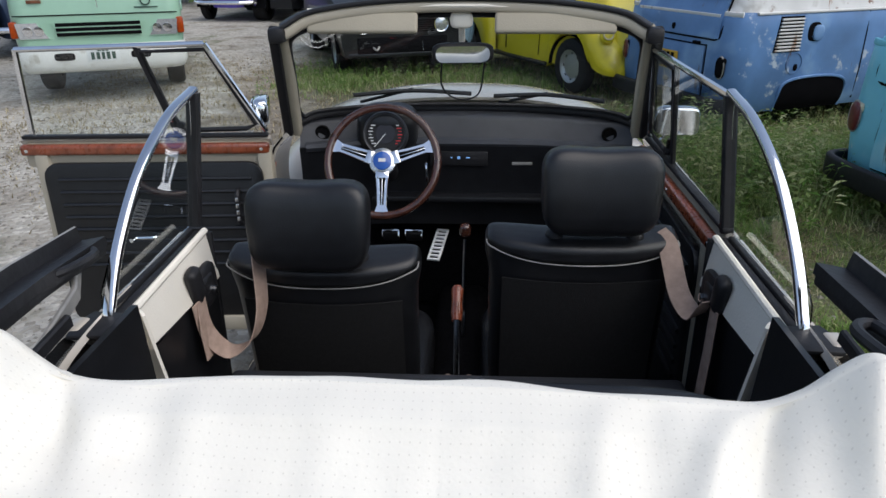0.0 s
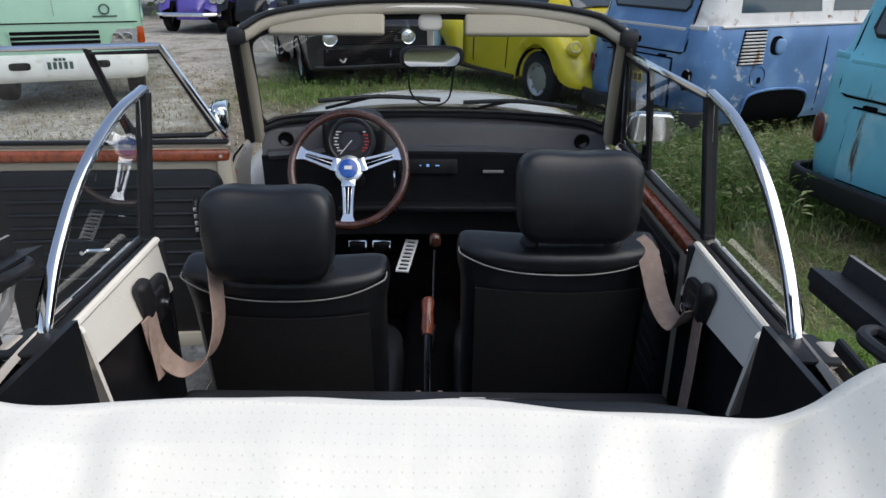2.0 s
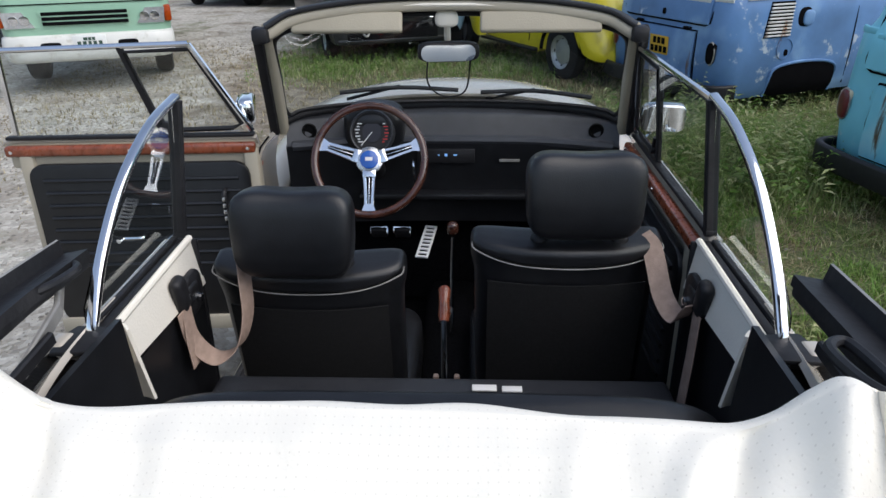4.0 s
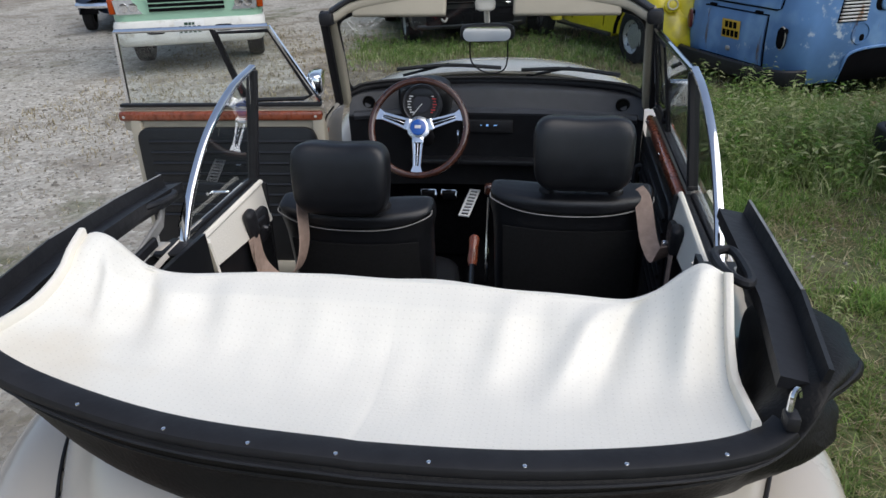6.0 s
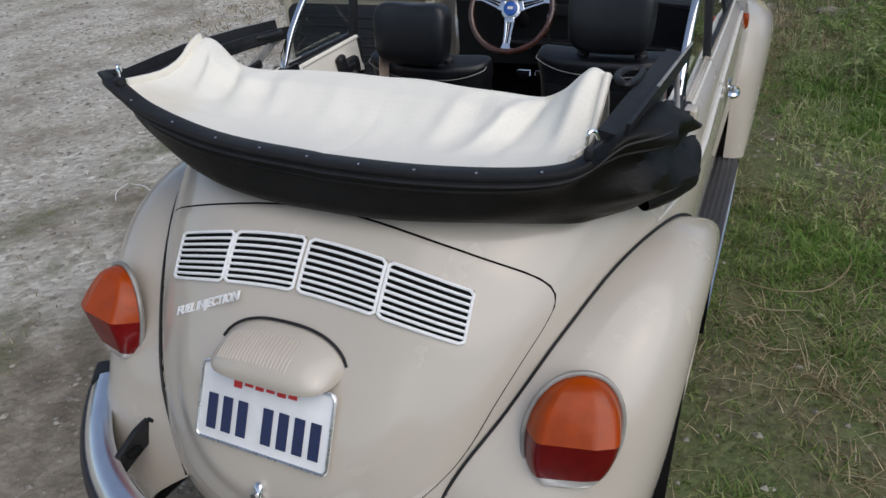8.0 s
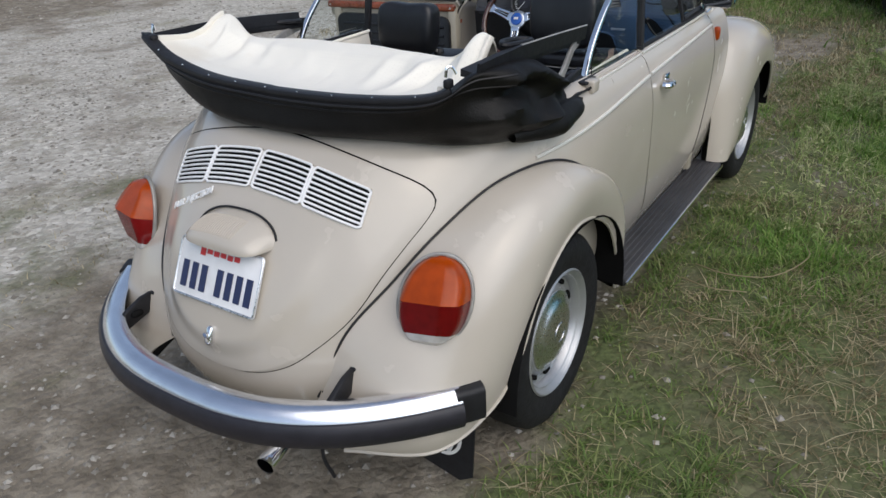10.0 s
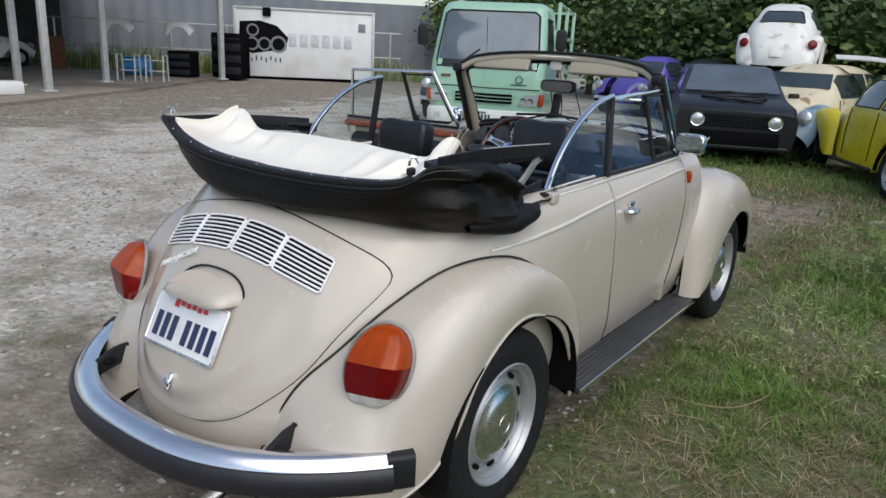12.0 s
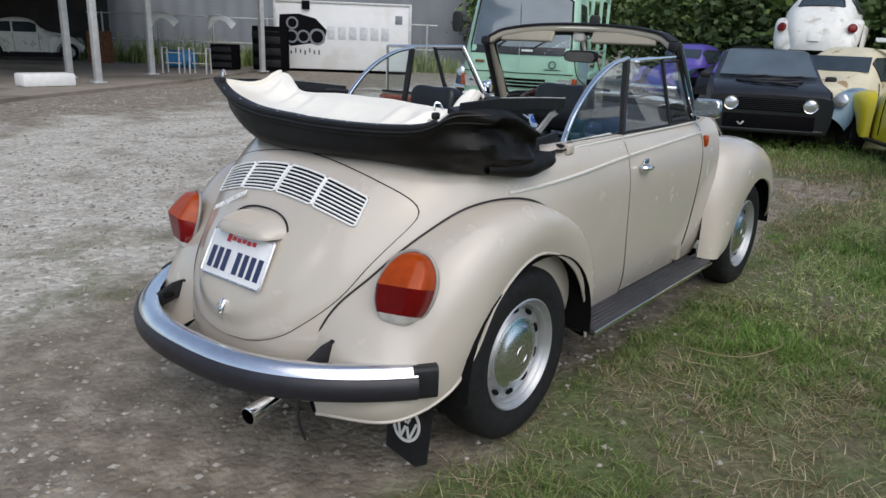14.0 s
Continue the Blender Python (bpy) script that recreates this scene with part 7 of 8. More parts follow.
# ---- open shed with concrete floor, container and fence ----
M["dark"].node_tree.nodes["Principled BSDF"].inputs["Specular IOR Level"].default_value = 0.0
M.update({
    "concrete": material("weathered_concrete", (0.25, 0.215, 0.175), 0.9, 0, 0.15, 2, bump=0.3, second=(0.15, 0.13, 0.10), second_scale=0.5, second_amount=0.5),
    "galv": material("galvanised_post", (0.50, 0.51, 0.50), 0.5, 0.3, 0.12, 8),
    "container": material("white_container_paint", (0.70, 0.71, 0.71), 0.5, 0, 0.04, 2, second=(0.63, 0.63, 0.61), second_scale=0.8, second_amount=0.2),
    "wall_grey": material("grey_corrugated_sheet", (0.19, 0.205, 0.225), 0.6, 0.1, 0.08, 1.0),
    "faded_print": material("faded_grey_print", (0.52, 0.54, 0.56), 0.6, 0, 0.15, 6),
    "bark": material("rough_bark", (0.10, 0.075, 0.05), 0.95, 0, 0.4, 9, bump=0.6),
    "leaf": material("dark_green_leaf", (0.062, 0.105, 0.026), 0.55, 0, 0.45, 1.3),
    "leaf_light": material("fresh_green_leaf", (0.13, 0.20, 0.045), 0.55, 0, 0.35, 1.7),
    "barrel": material("blue_plastic_drum", (0.03, 0.20, 0.42), 0.4, 0, 0.1, 4),
})
floor = part("shed_floor", slab([(-11.0, 0.6), (-12.3, 3.1), (-14.2, 6.3), (-16.7, 10.4), (-20, 14.6), (-34, 8), (-26, -4)], 0.09, pose(0, 0, -0.03)), "concrete", None, smooth=False)
tagged(floor, "worn grey concrete slab of an open shed", "floor", kind="structure")


def shed_post(x, y, h):
    p = thing("shed_post", "pale galvanised steel shed post standing on concrete", "post", "shed posts", m=pose(x, y, 0.06))
    part("shaft", block(0, 0, h / 2, 0.15, 0.15, h, 0.01), "galv", p)
    part("foot_plate", block(0, 0, 0.02, 0.30, 0.30, 0.04, 0.01), "galv", p)
    return p


for x, y in ((-15.4, 6.4), (-18.6, 13.6), (-17.3, 6.6), (-18.1, 9.3)):
    shed_post(x, y, 3.4)
# unseen roof added over the posts; it keeps the inside dark
roof = part("shed_roof", slab([(-14.6, 2.0), (-15.1, 6.3), (-18.3, 13.9), (-32, 15), (-32, 2)], 0.12, pose(0, 0, 3.46)), "wall_grey", None, smooth=False)
tagged(roof, "grey sheet metal shed roof added out of view", "roof", kind="structure")
# near-black colour paints the shade inside the shed
back = part("shed_wall", slab([(-31.6, 2.0), (-30.4, 14.4), (-30.8, 14.4), (-32.0, 2.0)], 3.5, pose(0, 0, 0)), material("shed_interior_shade", (0.03, 0.028, 0.026), 0.9, 0, 0.3, 2), None, smooth=False)
tagged(back, "near-black shed back wall, interior shade in its colour", "wall", kind="structure")
brd = part("board", block(-24.5, 11.0, 0.62, 0.08, 0.9, 1.1, 0.01), "rust", None)
tagged(brd, "rusty brown board leaning in a shed", "board")
bench_top = part("white_plank", block(-14.9, 5.0, 0.20, 0.5, 1.1, 0.28, 0.05), "white", None)
tagged(bench_top, "white moulded car part lying on concrete", "car part")

# container body with its drawing and writing
cm = pose(-20.2, 15.4, 0.0, 0, 0, 45)
cont = thing("container", "white box container with black wheel drawing and writing", "container", m=cm)
part("box", block(2.5, 1.1, 1.30, 5.0, 2.2, 2.4, 0.03), "container", cont)
part("skid", block(2.5, 1.1, 0.06, 4.8, 1.9, 0.12, 0.01), "dark", cont)
part("edge_post", block(0.03, -0.01, 1.30, 0.10, 0.06, 2.42, 0.01), "galv", cont)
part("edge_post", block(4.97, -0.01, 1.30, 0.10, 0.06, 2.42, 0.01), "galv", cont)
part("top_rail", block(2.5, -0.012, 2.48, 5.0, 0.06, 0.08, 0.01), "galv", cont)
art = part("mural", slab([(0.15, 1.2), (0.2, 2.0), (0.9, 2.05), (1.5, 1.9), (1.9, 1.5), (1.8, 1.05), (1.2, 1.0), (0.6, 0.9)], 0.006, pose(0, -0.004, 0, 90, 0, 0)), "dark", cont, "black spray painted machine drawing")
for x, z, r in ((0.62, 1.25, 0.24), (1.05, 1.25, 0.24), (1.55, 1.25, 0.30), (0.65, 1.72, 0.22)):
    part("mural_ring", lathe([(-0.012, r), (-0.016, r), (-0.016, r * 0.72), (-0.012, r * 0.72)], 24, "y", (x, 0, z)), "wall_grey", art)
for k in range(9):
    part("mural_mark", block(0.25 + 0.17 * k, -0.008, 0.72 + 0.04 * math.sin(k * 2.3), 0.05, 0.006, 0.10 + 0.08 * abs(math.sin(k * 1.7)), 0.0, 1), "ink", art)
for k in range(6):
    part("writing_bar", block(2.05 + 0.40 * k, -0.006, 1.42, 0.28, 0.008, 0.46, 0.002), "faded_print", cont)
part("hatch_mark", block(4.55, -0.006, 1.95, 0.26, 0.012, 0.30, 0.002), "wall_grey", cont)
part("lamp_box", block(1.15, -0.05, 2.36, 0.28, 0.10, 0.30, 0.01), "dark", cont)

# wall and wire fence far behind the shed
wl = grid(lambda u, v: (-38 + 22 * u, 9 + 20 * u + 0.03 * math.sin(u * 260), 3.2 * v), 260, 1, thick=0.02)
tagged(part("fence_wall", wl, "wall_grey", None), "grey corrugated boundary wall", "wall", kind="structure")
# unseen wall added behind and right of the camera, for dark reflections
bw = merge(block(4, -15.0, 1.1, 70, 0.2, 2.2, 0.02), block(24.0, 4.0, 1.1, 0.2, 40, 2.2, 0.02))
tagged(part("boundary_wall", bw, "concrete", None), "added plain concrete wall out of view, for reflections", "wall", kind="structure")
fence = thing("wire_fence", "pale steel wire fence before a grey wall", "fence")
for k in range(7):
    part("fence_post", block(-27.0 + 1.55 * k, 12.4 + 1.45 * k, 0.95, 0.06, 0.06, 1.9, 0.01), "galv", fence)
for z in (0.9, 1.85):
    part("fence_rail", tube([(-27.4, 12.0, z), (-17.4, 21.4, z)], 0.025, 6), "galv", fence)


def loose_fender(m):
    f = part("loose_fender", fender(FRONT_A, FRONT_B, FRONT_C, 0.8, 24, 10), "white", None)
    f.matrix_world = m @ Matrix.Scale(0.8, 4)
    tagged(f, "white loose car fender hung on a fence", "car fender", "loose fenders")


loose_fender(pose(-23.2, 11.0, 1.15, 0, 0, -55))
loose_fender(pose(-22.1, 12.5, 1.15, 0, 0, -55))
dr = thing("drum", "blue plastic drum lying on concrete", "drum", m=pose(-20.9, 12.0, 0.37, 0, 0, 40))
part("shell", lathe([(-0.45, 0.0), (-0.45, 0.26), (-0.43, 0.29), (-0.16, 0.285), (-0.14, 0.30), (0.14, 0.30), (0.16, 0.285), (0.43, 0.29), (0.45, 0.26), (0.45, 0)], 28, "x"), "barrel", dr)


def crate(x, y, z, s, h, lab):
    c = thing("crate", lab, "crate", "dark crates", m=pose(x, y, z, 0, 0, 30))
    part("box", block(0, 0, h / 2, s, s, h, 0.02), "dark", c)
    for k in range(3):
        part("slat", block(0, -s / 2 - 0.01, h * (0.2 + 0.3 * k), s, 0.02, h * 0.18, 0.004), "black", c)


crate(-20.1, 13.2, 0.06, 0.75, 0.85, "dark plastic crate on a concrete floor")
crate(-19.9, 15.0, 0.06, 1.0, 1.5, "tall dark plastic crate beside a container")
crate(-19.2, 14.6, 0.06, 0.7, 1.3, "dark plastic crate beside a taller one")


def metal_stand(x, y):
    s = thing("metal_stand", "pale tubular metal stand on concrete", "stand", "tubular stands", m=pose(x, y, 0.06, 0, 0, 40))
    for dx in (-0.25, 0.25):
        part("frame", tube([(dx, -0.25, 0), (dx, -0.2, 0.75), (dx, 0.2, 0.75), (dx, 0.25, 0)], 0.025, 6), "galv", s)
    for z in (0.3, 0.6):
        part("cross_bar", tube([(-0.25, 0.0, z), (0.25, 0.0, z)], 0.02, 6), "galv", s)


metal_stand(-18.6, 10.3)
metal_stand(-18.1, 10.9)


# ---- trees along the far side ----
def leaf_mesh(name, n, rx, ry, rz, size, seed, clumps):
    rng = random.Random(seed)
    verts, faces = [], []
    cl = []
    for _ in range(clumps):
        a, b = rng.uniform(0, 2 * math.pi), rng.uniform(-0.75, 1.0)
        k = rng.uniform(0.45, 1.0)
        cl.append((rx * k * math.cos(a) * math.sqrt(1 - min(1, abs(b)) ** 2 * 0.8), ry * k * math.sin(a) * math.sqrt(1 - min(1, abs(b)) ** 2 * 0.8), rz * b * k, rng.uniform(0.25, 0.5)))
    for _ in range(n):
        cx, cy, cz, cr = rng.choice(cl)
        p = Vector((cx, cy, cz)) + Vector((rng.gauss(0, cr), rng.gauss(0, cr), rng.gauss(0, cr * 0.8)))
        s = size * rng.uniform(0.6, 1.4)
        d = Vector((rng.uniform(-1, 1), rng.uniform(-1, 1), rng.uniform(-0.7, 0.5))).normalized()
        e = d.cross(Vector((rng.uniform(-1, 1), rng.uniform(-1, 1), rng.uniform(-1, 1)))).normalized()
        i = len(verts)
        verts += [p, p + d * s * 0.5 + e * s * 0.3, p + d * s, p + d * s * 0.5 - e * s * 0.3]
        faces.append((i, i + 1, i + 2, i + 3))
    me = bpy.data.meshes.new(name)
    me.from_pydata([tuple(v) for v in verts], [], faces)
    return me


def tree(x, y, h, r, seed, light):
    t = thing("tree", "leafy dark green tree with an uneven crown", "tree", "trees along the yard", m=pose(x, y, 0, 0, 0, seed * 40))
    rng = random.Random(seed)
    trunk = smooth_path([(0, 0, 0), (0.1, 0.05, h * 0.25), (-0.05, 0.1, h * 0.5), (0.08, 0, h * 0.8)], 12)
    part("trunk", sweep(trunk, ring(0.14, 8), (0, 1, 0), scale=lambda s: 1 - 0.75 * s), "bark", t)
    for k in range(5):
        a = rng.uniform(0, 6.28)
        z = h * rng.uniform(0.25, 0.6)
        part("limb", sweep([Vector((0, 0, z)), Vector((0.5 * r * math.cos(a), 0.5 * r * math.sin(a), z + 0.35 * r)), Vector((0.9 * r * math.cos(a), 0.9 * r * math.sin(a), z + 0.5 * r))], ring(0.05, 6), (0.3, 1, 0), scale=lambda s: 1 - 0.7 * s), "bark", t)
    for nm, n, mat in (("crown", 3600, "leaf"), ("crown_edge", 1200, "leaf_light" if light else "leaf")):
        me = leaf_mesh(nm, n, r, r, h * 0.45, 0.24, seed + (9 if nm == "crown" else 0), 34)
        me.materials.append(M[mat])
        o = new(nm, me)
        o.parent = t
        o.location = (0, 0, h * 0.52)


TREES = [(-12.5, 22.5, 5.0, 1.9), (-10.0, 23.5, 4.6, 1.9), (-7.6, 22.0, 4.4, 1.8), (-5.4, 21.5, 4.0, 1.7), (-3.6, 20.0, 3.9, 1.6), (-2.0, 19.0, 4.2, 1.6), (-0.6, 17.6, 3.6, 1.5), (0.9, 16.8, 3.4, 1.6), (2.6, 16.5, 3.0, 1.6), (4.6, 16.0, 3.2, 1.8), (-14.5, 24.5, 4.8, 2.0), (6.8, 15.0, 3.4, 1.8), (-4.6, 23.5, 4.6, 1.8), (-1.2, 21.0, 4.4, 1.7), (-9.0, 26.0, 5.4, 2.2), (-17.0, 26.0, 5.0, 2.0)]
for k, (x, y, h, r) in enumerate(TREES):
    tree(x, y, h, r, k + 1, k % 2)

# ---- grass, weeds, straw and gravel stones ----
def blade_material(name, a, b, c, thin=True):
    m = bpy.data.materials.new(name)
    m.use_nodes = True
    nt = m.node_tree
    bs = nt.nodes["Principled BSDF"]
    g = nt.nodes.new("ShaderNodeNewGeometry")
    r = nt.nodes.new("ShaderNodeValToRGB")
    el = r.color_ramp.elements
    el.new(0.5)
    for e, (p, col) in zip(el, ((0.0, a), (0.55, b), (1.0, c))):
        e.position, e.color = p, (*col, 1)
    nt.links.new(g.outputs["Random Per Island"], r.inputs["Fac"])
    nt.links.new(r.outputs["Color"], bs.inputs["Base Color"])
    bs.inputs["Roughness"].default_value = 0.6
    if thin:
        tr = nt.nodes.new("ShaderNodeBsdfTranslucent")
        mx = nt.nodes.new("ShaderNodeMixShader")
        mx.inputs["Fac"].default_value = 0.45
        nt.links.new(r.outputs["Color"], tr.inputs["Color"])
        nt.links.new(bs.outputs["BSDF"], mx.inputs[1])
        nt.links.new(tr.outputs["BSDF"], mx.inputs[2])
        nt.links.new(mx.outputs["Shader"], nt.nodes["Material Output"].inputs["Surface"])
    return m


def blades(name, label, n, region, density, height, width, mat, seed, lean=0.5, tuft=8.0):
    rng = np.random.RandomState(seed)
    verts, faces = [], []
    x0, x1, y0, y1 = region
    made = tries = 0
    while made < n and tries < n * 10:
        tries += 1
        x, y = rng.uniform(x0, x1), rng.uniform(y0, y1)
        # thin out towards the edges of the stretch
        d = density(x, y) * min(1.0, (y - y0) / 1.4, (y1 - y) / 1.4, (x1 - x) / 1.2)
        d *= min(1.4, max(0.0, 0.55 + 1.3 * wobble(x, y, seed * 1.7, tuft)))
        if rng.uniform() > d:
            continue
        if -0.62 < x < 0.62 and -0.75 < y < 3.0:
            continue
        h = height * rng.uniform(0.35, 1.25) * (0.5 + 0.6 * d)
        a = rng.uniform(0, 2 * math.pi)
        w = width * rng.uniform(0.6, 1.4)
        dx, dy = math.cos(a), math.sin(a)
        l = h * lean * rng.uniform(0.1, 1.5)
        z = ground_z(x, y) - 0.005
        i = len(verts)
        px, py = -dy * w, dx * w
        verts += [(x - px, y - py, z), (x + px, y + py, z), (x + px * 0.7 + dx * l * 0.35, y + py * 0.7 + dy * l * 0.35, z + h * 0.6), (x - px * 0.7 + dx * l * 0.35, y - py * 0.7 + dy * l * 0.35, z + h * 0.6), (x + dx * l, y + dy * l, z + h * 0.92)]
        faces += [(i, i + 1, i + 2, i + 3), (i + 3, i + 2, i + 4)]
        made += 1
    me = bpy.data.meshes.new(name)
    me.from_pydata(verts, [], faces)
    me.materials.append(mat)
    tagged(new(name, me), label, "grass", kind="stuff")


green = blade_material("grass_green", (0.085, 0.155, 0.030), (0.18, 0.27, 0.065), (0.40, 0.41, 0.18))
fresh = blade_material("grass_fresh_green", (0.095, 0.19, 0.030), (0.18, 0.33, 0.06), (0.36, 0.45, 0.14))
dry = blade_material("grass_dry", (0.17, 0.13, 0.065), (0.36, 0.30, 0.17), (0.66, 0.57, 0.38))
weedy = blade_material("weed_green", (0.18, 0.26, 0.08), (0.33, 0.41, 0.15), (0.62, 0.60, 0.35))


def lush(x, y):
    g = green_at(x, y)
    near = min(1.0, max(0.0, (2.6 - y) / 1.2)) * min(1.0, max(0.0, (2.8 - x) / 0.8))
    spots = sum(math.exp(-((x - a) / r) ** 2 - ((y - b) / r) ** 2) for a, b, r in ((0.95, 4.3, 0.75), (2.0, 4.0, 0.7), (1.05, 1.75, 0.5), (1.0, 0.85, 0.45), (1.9, 1.2, 0.6), (1.5, -0.3, 0.5)))
    return max(0.0, min(1.0, g * (0.15 + 0.9 * spots + 0.55 * near + 1.5 * wobble(x, y, 7, 0.8) + 0.9 * wobble(x, y, 3, 2.3))))


blades("grass", "short green grass growing in patches", 80000, (0.4, 5.2, -4.2, 7.2), lush, 0.052, 0.0026, green, 3, 1.7)
blades("grass", "short green grass ahead of the car", 15000, (-3.2, 3.4, 4.4, 10.5), lush, 0.055, 0.005, green, 4)
blades("straw", "dry yellow straw lying between grass", 76000, (0.4, 5.2, -4.2, 7.2), lambda x, y: max(0.0, green_at(x, y) * (0.45 + 1.1 * wobble(x, y, 11, 1.6)) + 0.10), 0.050, 0.0021, dry, 5, 3.0)
blades("grass", "fresh bright green grass in thick patches", 30000, (0.5, 4.2, 0.2, 6.6), lambda x, y: min(1.0, sum(math.exp(-((x - a) / p) ** 2 - ((y - b) / q) ** 2) for a, b, p, q in ((1.15, 3.75, 0.55, 0.55), (1.9, 4.2, 0.7, 0.5), (1.6, 3.2, 0.35, 0.35), (1.15, 1.5, 0.3, 0.35), (1.95, 2.2, 0.4, 0.5), (2.3, 5.2, 0.6, 0.5))) * max(0.0, 0.6 + 1.2 * wobble(x, y, 5, 2.0))), 0.085, 0.0030, fresh, 33, 1.2)
blades("straw", "pale dry grass standing among the weeds", 14000, (0.9, 5.0, 1.6, 7.4), lambda x, y: max(0.0, min(1.0, 0.5 + 0.7 * wobble(x, y, 21, 0.9))), 0.10, 0.0030, weedy, 51, 1.8, 4.0)
blades("straw", "dry straw on the dirt track", 32000, (-5.0, 3.4, 3.2, 11.0), lambda x, y: 0.25 + 0.5 * green_at(x, y), 0.08, 0.004, dry, 6, 1.5)
blades("straw", "thin dry grass in the gravel", 7000, (-5.5, -0.6, -2.5, 4.5), lambda x, y: green_at(x, y), 0.05, 0.0025, dry, 7, 1.5)
before_vans = lambda x, y: max(0.0, min(1.0, 1.1 - ((x - 2.15) / 1.15) ** 2 - ((y - 4.7) / 1.35) ** 2 + 0.9 * wobble(x, y, 1, 1.5)))
blades("weeds", "tall weeds before the old vans", 9000, (0.9, 3.8, 3.0, 7.0), before_vans, 0.26, 0.004, weedy, 8, 0.9)


def leafy(name, label, n, region, keep, height, mat, seed):
    """Upright weeds: a thin bent stem with pointed leaves in pairs."""
    rng = np.random.RandomState(seed)
    verts, faces = [], []
    made = tries = 0
    while made < n and tries < n * 8:
        tries += 1
        x, y = rng.uniform(region[0], region[1]), rng.uniform(region[2], region[3])
        if rng.uniform() > keep(x, y):
            continue
        h = height * rng.uniform(0.5, 1.3)
        tilt, head = rng.uniform(0.0, 0.5), rng.uniform(0, 6.28)
        base, tip = Vector((x, y, ground_z(x, y) - 0.01)), Vector((x + h * tilt * math.cos(head), y + h * tilt * math.sin(head), ground_z(x, y) + h))
        i = len(verts)
        verts += [tuple(base + Vector((0.003, 0, 0))), tuple(base - Vector((0.003, 0, 0))), tuple(tip)]
        faces.append((i, i + 1, i + 2))
        for k in range(rng.randint(6, 12)):
            f = rng.uniform(0.25, 1.0)
            p = base.lerp(tip, f)
            a, drop = rng.uniform(0, 6.28), rng.uniform(-0.35, 0.5)
            l = height * rng.uniform(0.14, 0.30) * (1.25 - 0.6 * f)
            d = Vector((math.cos(a), math.sin(a), drop))
            e = Vector((-math.sin(a), math.cos(a), rng.uniform(-0.4, 0.4))) * l * 0.17
            i = len(verts)
            verts += [tuple(p), tuple(p + d * l * 0.45 + e), tuple(p + d * l - Vector((0, 0, l * 0.25))), tuple(p + d * l * 0.45 - e)]
            faces.append((i, i + 1, i + 2, i + 3))
        made += 1
    me = bpy.data.meshes.new(name)
    me.from_pydata(verts, [], faces)
    me.materials.append(mat)
    tagged(new(name, me), label, "weeds", kind="stuff")


leafy("weeds", "leafy green weeds growing against the old vans", 330, (0.9, 3.9, 3.2, 7.2), before_vans, 0.30, fresh, 41)
leafy("weeds", "yellowed leafy weeds against the old vans", 300, (0.9, 3.9, 3.2, 7.2), before_vans, 0.36, weedy, 44)
leafy("weeds", "pale leafy weeds in the rough grass", 700, (0.9, 3.6, 1.6, 6.6), lambda x, y: max(0.0, min(1.0, 0.25 + 0.8 * wobble(x, y, 6, 1.1))), 0.16, weedy, 42)
leafy("weeds", "leafy weeds below the parked cars", 500, (-2.6, 2.6, 7.6, 9.4), lambda x, y: max(0.0, 0.4 + 0.8 * wobble(x, y, 6, 1.1)), 0.20, fresh, 43)
blades("weeds", "tall weeds under the parked cars", 5000, (-2.5, 2.5, 7.2, 9.6), lambda x, y: 0.5 + 0.5 * wobble(x, y, 1, 1.5), 0.15, 0.006, weedy, 9, 0.7)

blades("grass", "rough grass spreading across the field", 26000, (0.6, 16.0, -12.0, 15.0), lambda x, y: 0.0 if (x < 4.2 and -3.2 < y < 6.2) else max(0.0, 0.5 + 0.6 * wobble(x, y, 7, 0.5)), 0.12, 0.010, green, 21, 0.8)
blades("straw", "dry straw spreading across the field", 12000, (0.6, 16.0, -12.0, 15.0), lambda x, y: 0.0 if (x < 4.2 and -3.2 < y < 6.2) else 0.6, 0.11, 0.008, dry, 22, 1.8)

blades("weeds", "tall weeds along the wire fence", 5000, (-28.0, -16.0, 10.0, 23.0), lambda x, y: max(0.0, 1 - abs(y - 0.94 * x - 38.6) / 1.6), 1.0, 0.03, weedy, 23, 0.5)


def stones(name, label, n, region, keep, size, mat, seed):
    rng = np.random.RandomState(seed)
    base = [(1, 0, 0), (-1, 0, 0), (0, 1, 0), (0, -1, 0), (0, 0, 1), (0, 0, -1)]
    tri = [(0, 2, 4), (2, 1, 4), (1, 3, 4), (3, 0, 4), (2, 0, 5), (1, 2, 5), (3, 1, 5), (0, 3, 5)]
    verts, faces = [], []
    made = tries = 0
    while made < n and tries < n * 6:
        tries += 1
        x, y = rng.uniform(region[0], region[1]), rng.uniform(region[2], region[3])
        if rng.uniform() > keep(x, y):
            continue
        s = size * (0.4 + 1.1 * rng.uniform() ** 3 * 2)
        a = rng.uniform(0, 6.28)
        i = len(verts)
        z = ground_z(x, y)
        for bx, by, bz in base:
            k = rng.uniform(0.7, 1.25)
            qx, qy, qz = bx * k * s, by * k * s * 0.8, bz * k * s * 0.5
            verts.append((x + qx * math.cos(a) - qy * math.sin(a), y + qx * math.sin(a) + qy * math.cos(a), z + qz + 0.1 * s))
        faces += [(i + p, i + q, i + r) for p, q, r in tri]
        made += 1
    me = bpy.data.meshes.new(name)
    me.from_pydata(verts, [], faces)
    me.materials.append(mat)
    tagged(new(name, me), label, "gravel", kind="stuff")


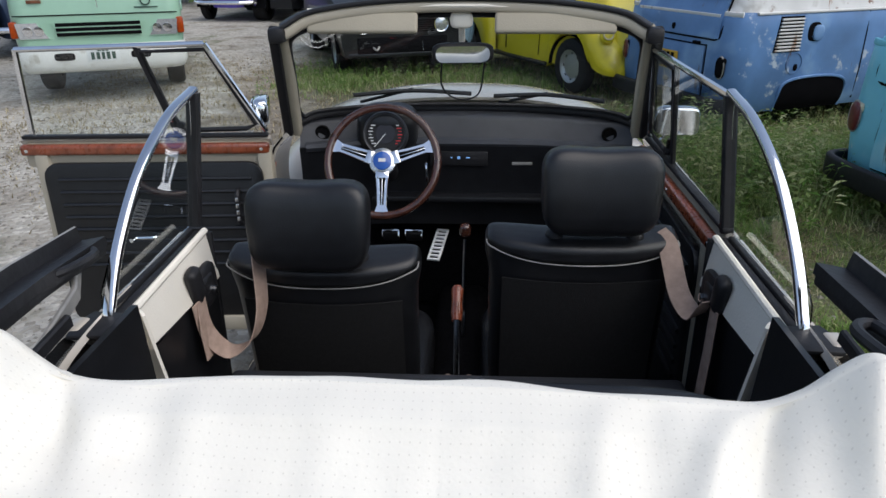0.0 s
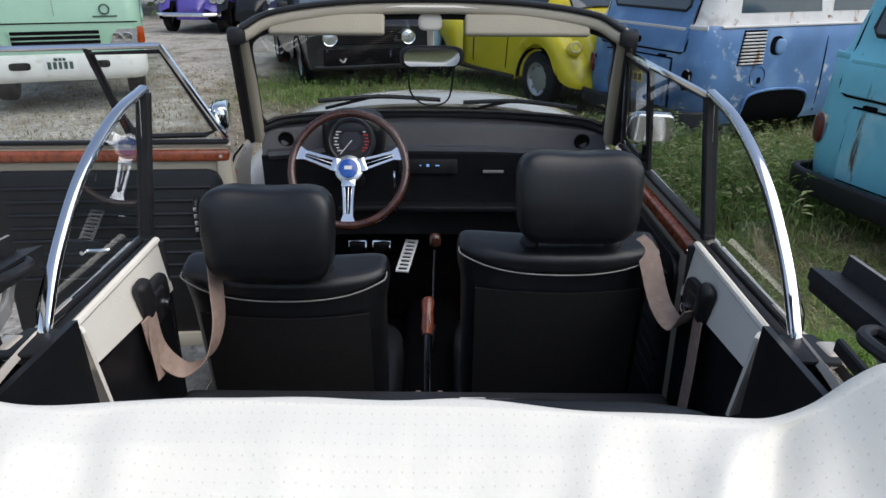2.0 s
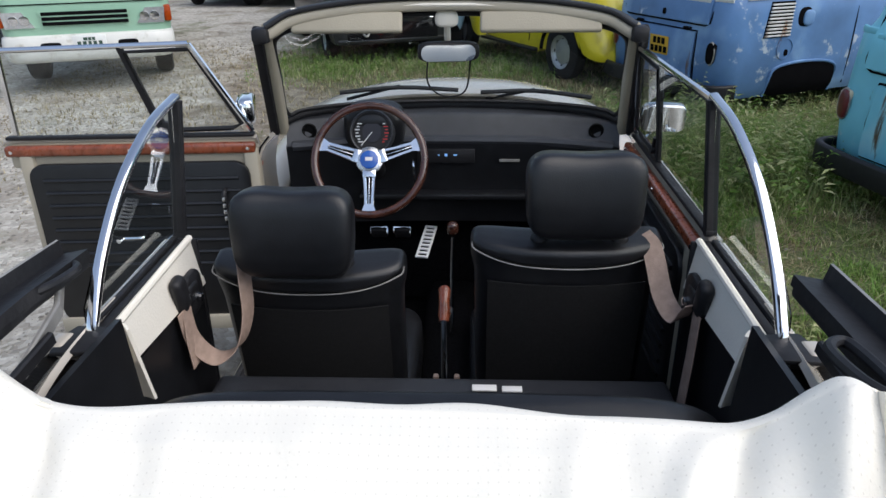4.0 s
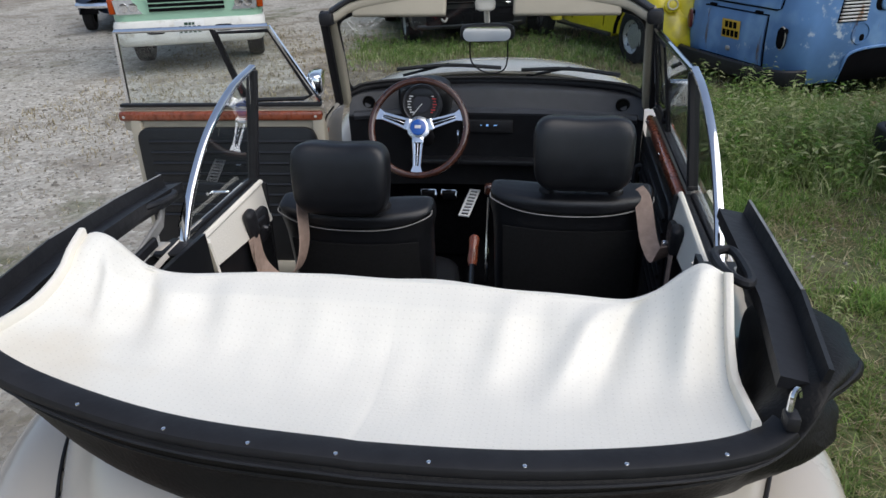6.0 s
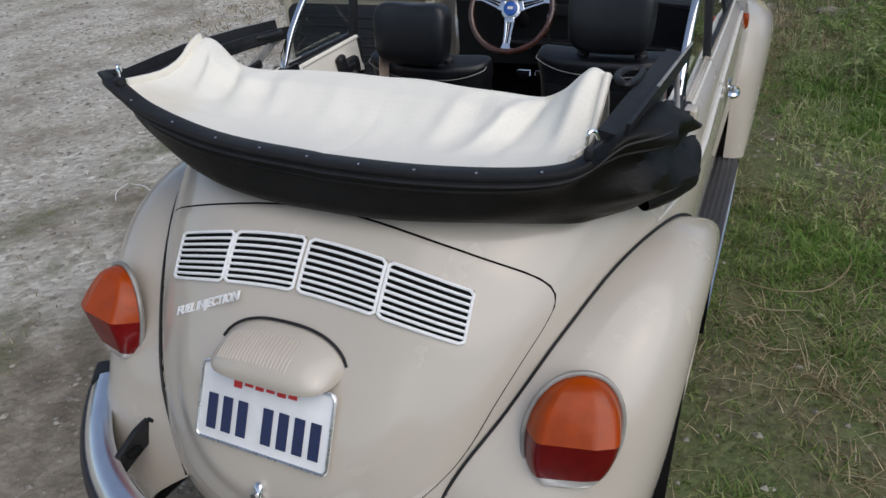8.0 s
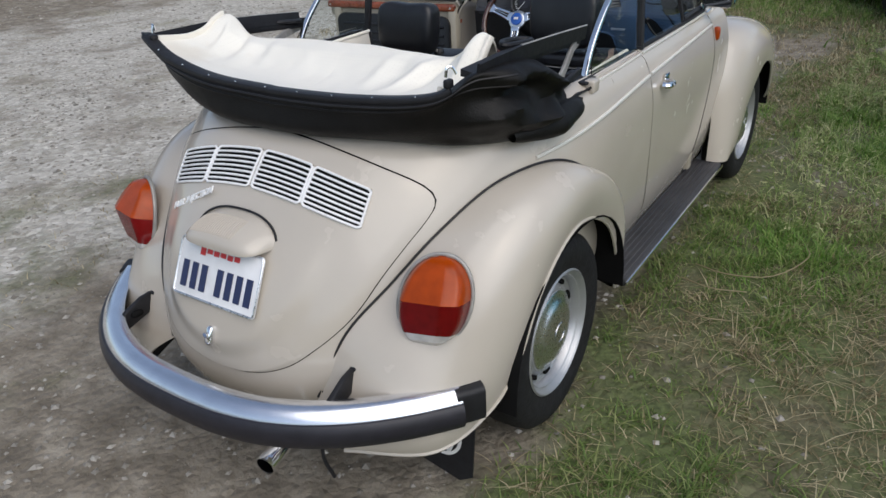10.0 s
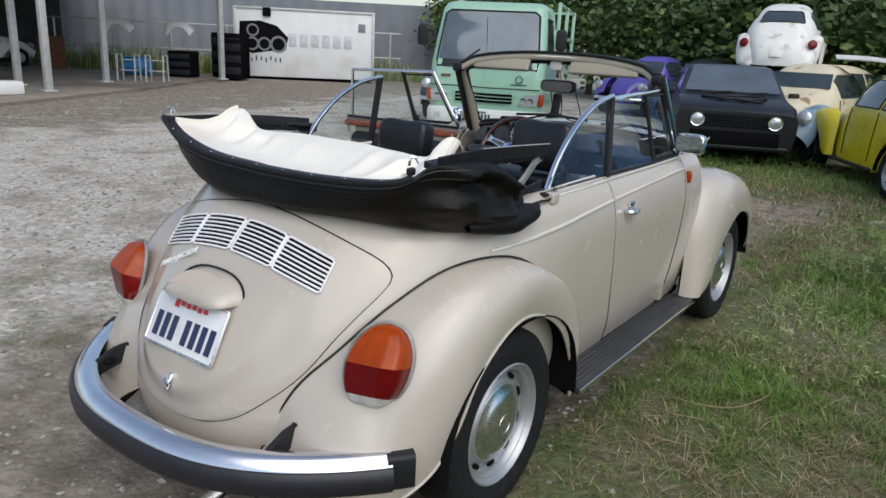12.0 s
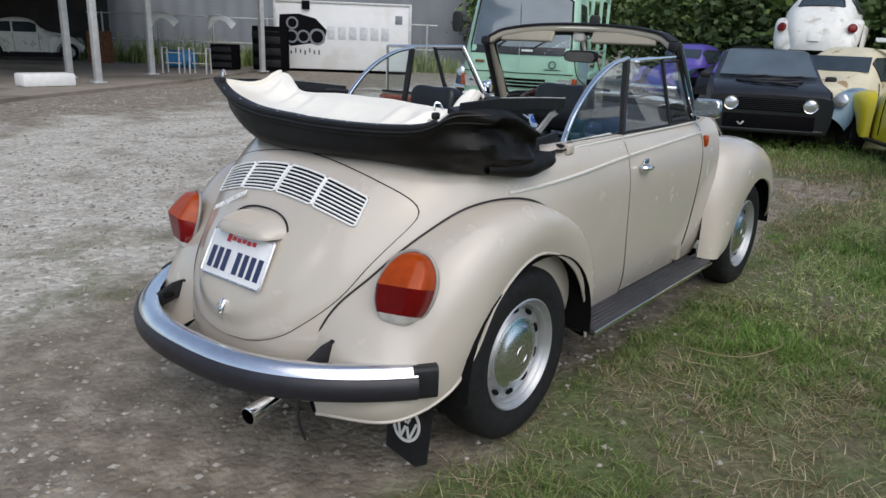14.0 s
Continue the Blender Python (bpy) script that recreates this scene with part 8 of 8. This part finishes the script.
stone_mat = blade_material("gravel_stone", (0.16, 0.145, 0.12), (0.28, 0.26, 0.225), (0.42, 0.395, 0.35), False)
stones("gravel", "loose grey gravel stones near the car", 22000, (-6.0, 0.6, -3.0, 6.0), lambda x, y: (0.35 + 0.9 * max(0.0, wobble(x, y, 5, 0.8))) * (1 - 0.8 * green_at(x, y)), 0.0085, stone_mat, 11)
stones("gravel", "loose grey gravel across the yard", 13000, (-14.0, -3.0, -1.0, 12.0), lambda x, y: 0.3 + 0.9 * max(0.0, wobble(x, y, 5, 0.4)), 0.013, stone_mat, 12)
stones("gravel", "scattered pebbles in the grass", 1500, (0.6, 4.0, -2.5, 6.0), lambda x, y: 0.15 + 0.8 * (1 - green_at(x, y)), 0.009, stone_mat, 13)

# bent straws, a wire and a rusty drum ring in the grass
def straw_stem(pts, r, mat, label):
    o = part("straw_stem", tube(pts, r, 5, 16), mat, None)
    tagged(o, label, "straw")


for k, pts in enumerate([
        [(0.80, 1.20, 0.03), (0.95, 1.13, 0.05), (1.12, 1.20, 0.05), (1.22, 1.42, 0.06), (1.18, 1.58, 0.05)],
        [(0.78, 1.05, 0.03), (0.92, 1.0, 0.04), (1.05, 1.05, 0.03)],
        [(0.84, 0.80, 0.03), (0.95, 0.76, 0.04), (1.05, 0.80, 0.03)]]):
    straw_stem(pts, 0.003, dry, "bent dry straw stem lying in the grass")
for pts in ([(-2.40, 1.12, 0.02), (-2.36, 1.0, 0.03), (-2.30, 0.93, 0.02)], [(-2.38, 1.12, 0.02), (-2.22, 1.08, 0.04), (-2.08, 1.0, 0.02)]):
    o = part("wire", tube(pts, 0.003, 5, 12), "white", None)
    tagged(o, "pale bent wire lying on gravel", "wire")
rg = part("drum_ring", lathe([(0.0, 0.26), (0.03, 0.28), (0.045, 0.27), (0.03, 0.24), (0.015, 0.23), (0.012, 0.0)], 32, "z", (2.50, 5.0, 0.03)), "rust", None)
tagged(rg, "rusty old drum lid lying in weeds", "drum lid")
for k, (x, y, s) in enumerate(((1.32, 5.95, 0.11), (1.18, 6.1, 0.08), (1.50, 5.85, 0.09), (1.42, 6.15, 0.07))):
    o = part("rock", pillow(s * 2.6, s * 1.6, s, 8, 0.8, pose(x, y, ground_z(x, y) + s * 0.35, 0, 0, 40 * k)), "concrete", None)
    tagged(o, "grey weathered rock lying in the grass", "rock", "rocks")
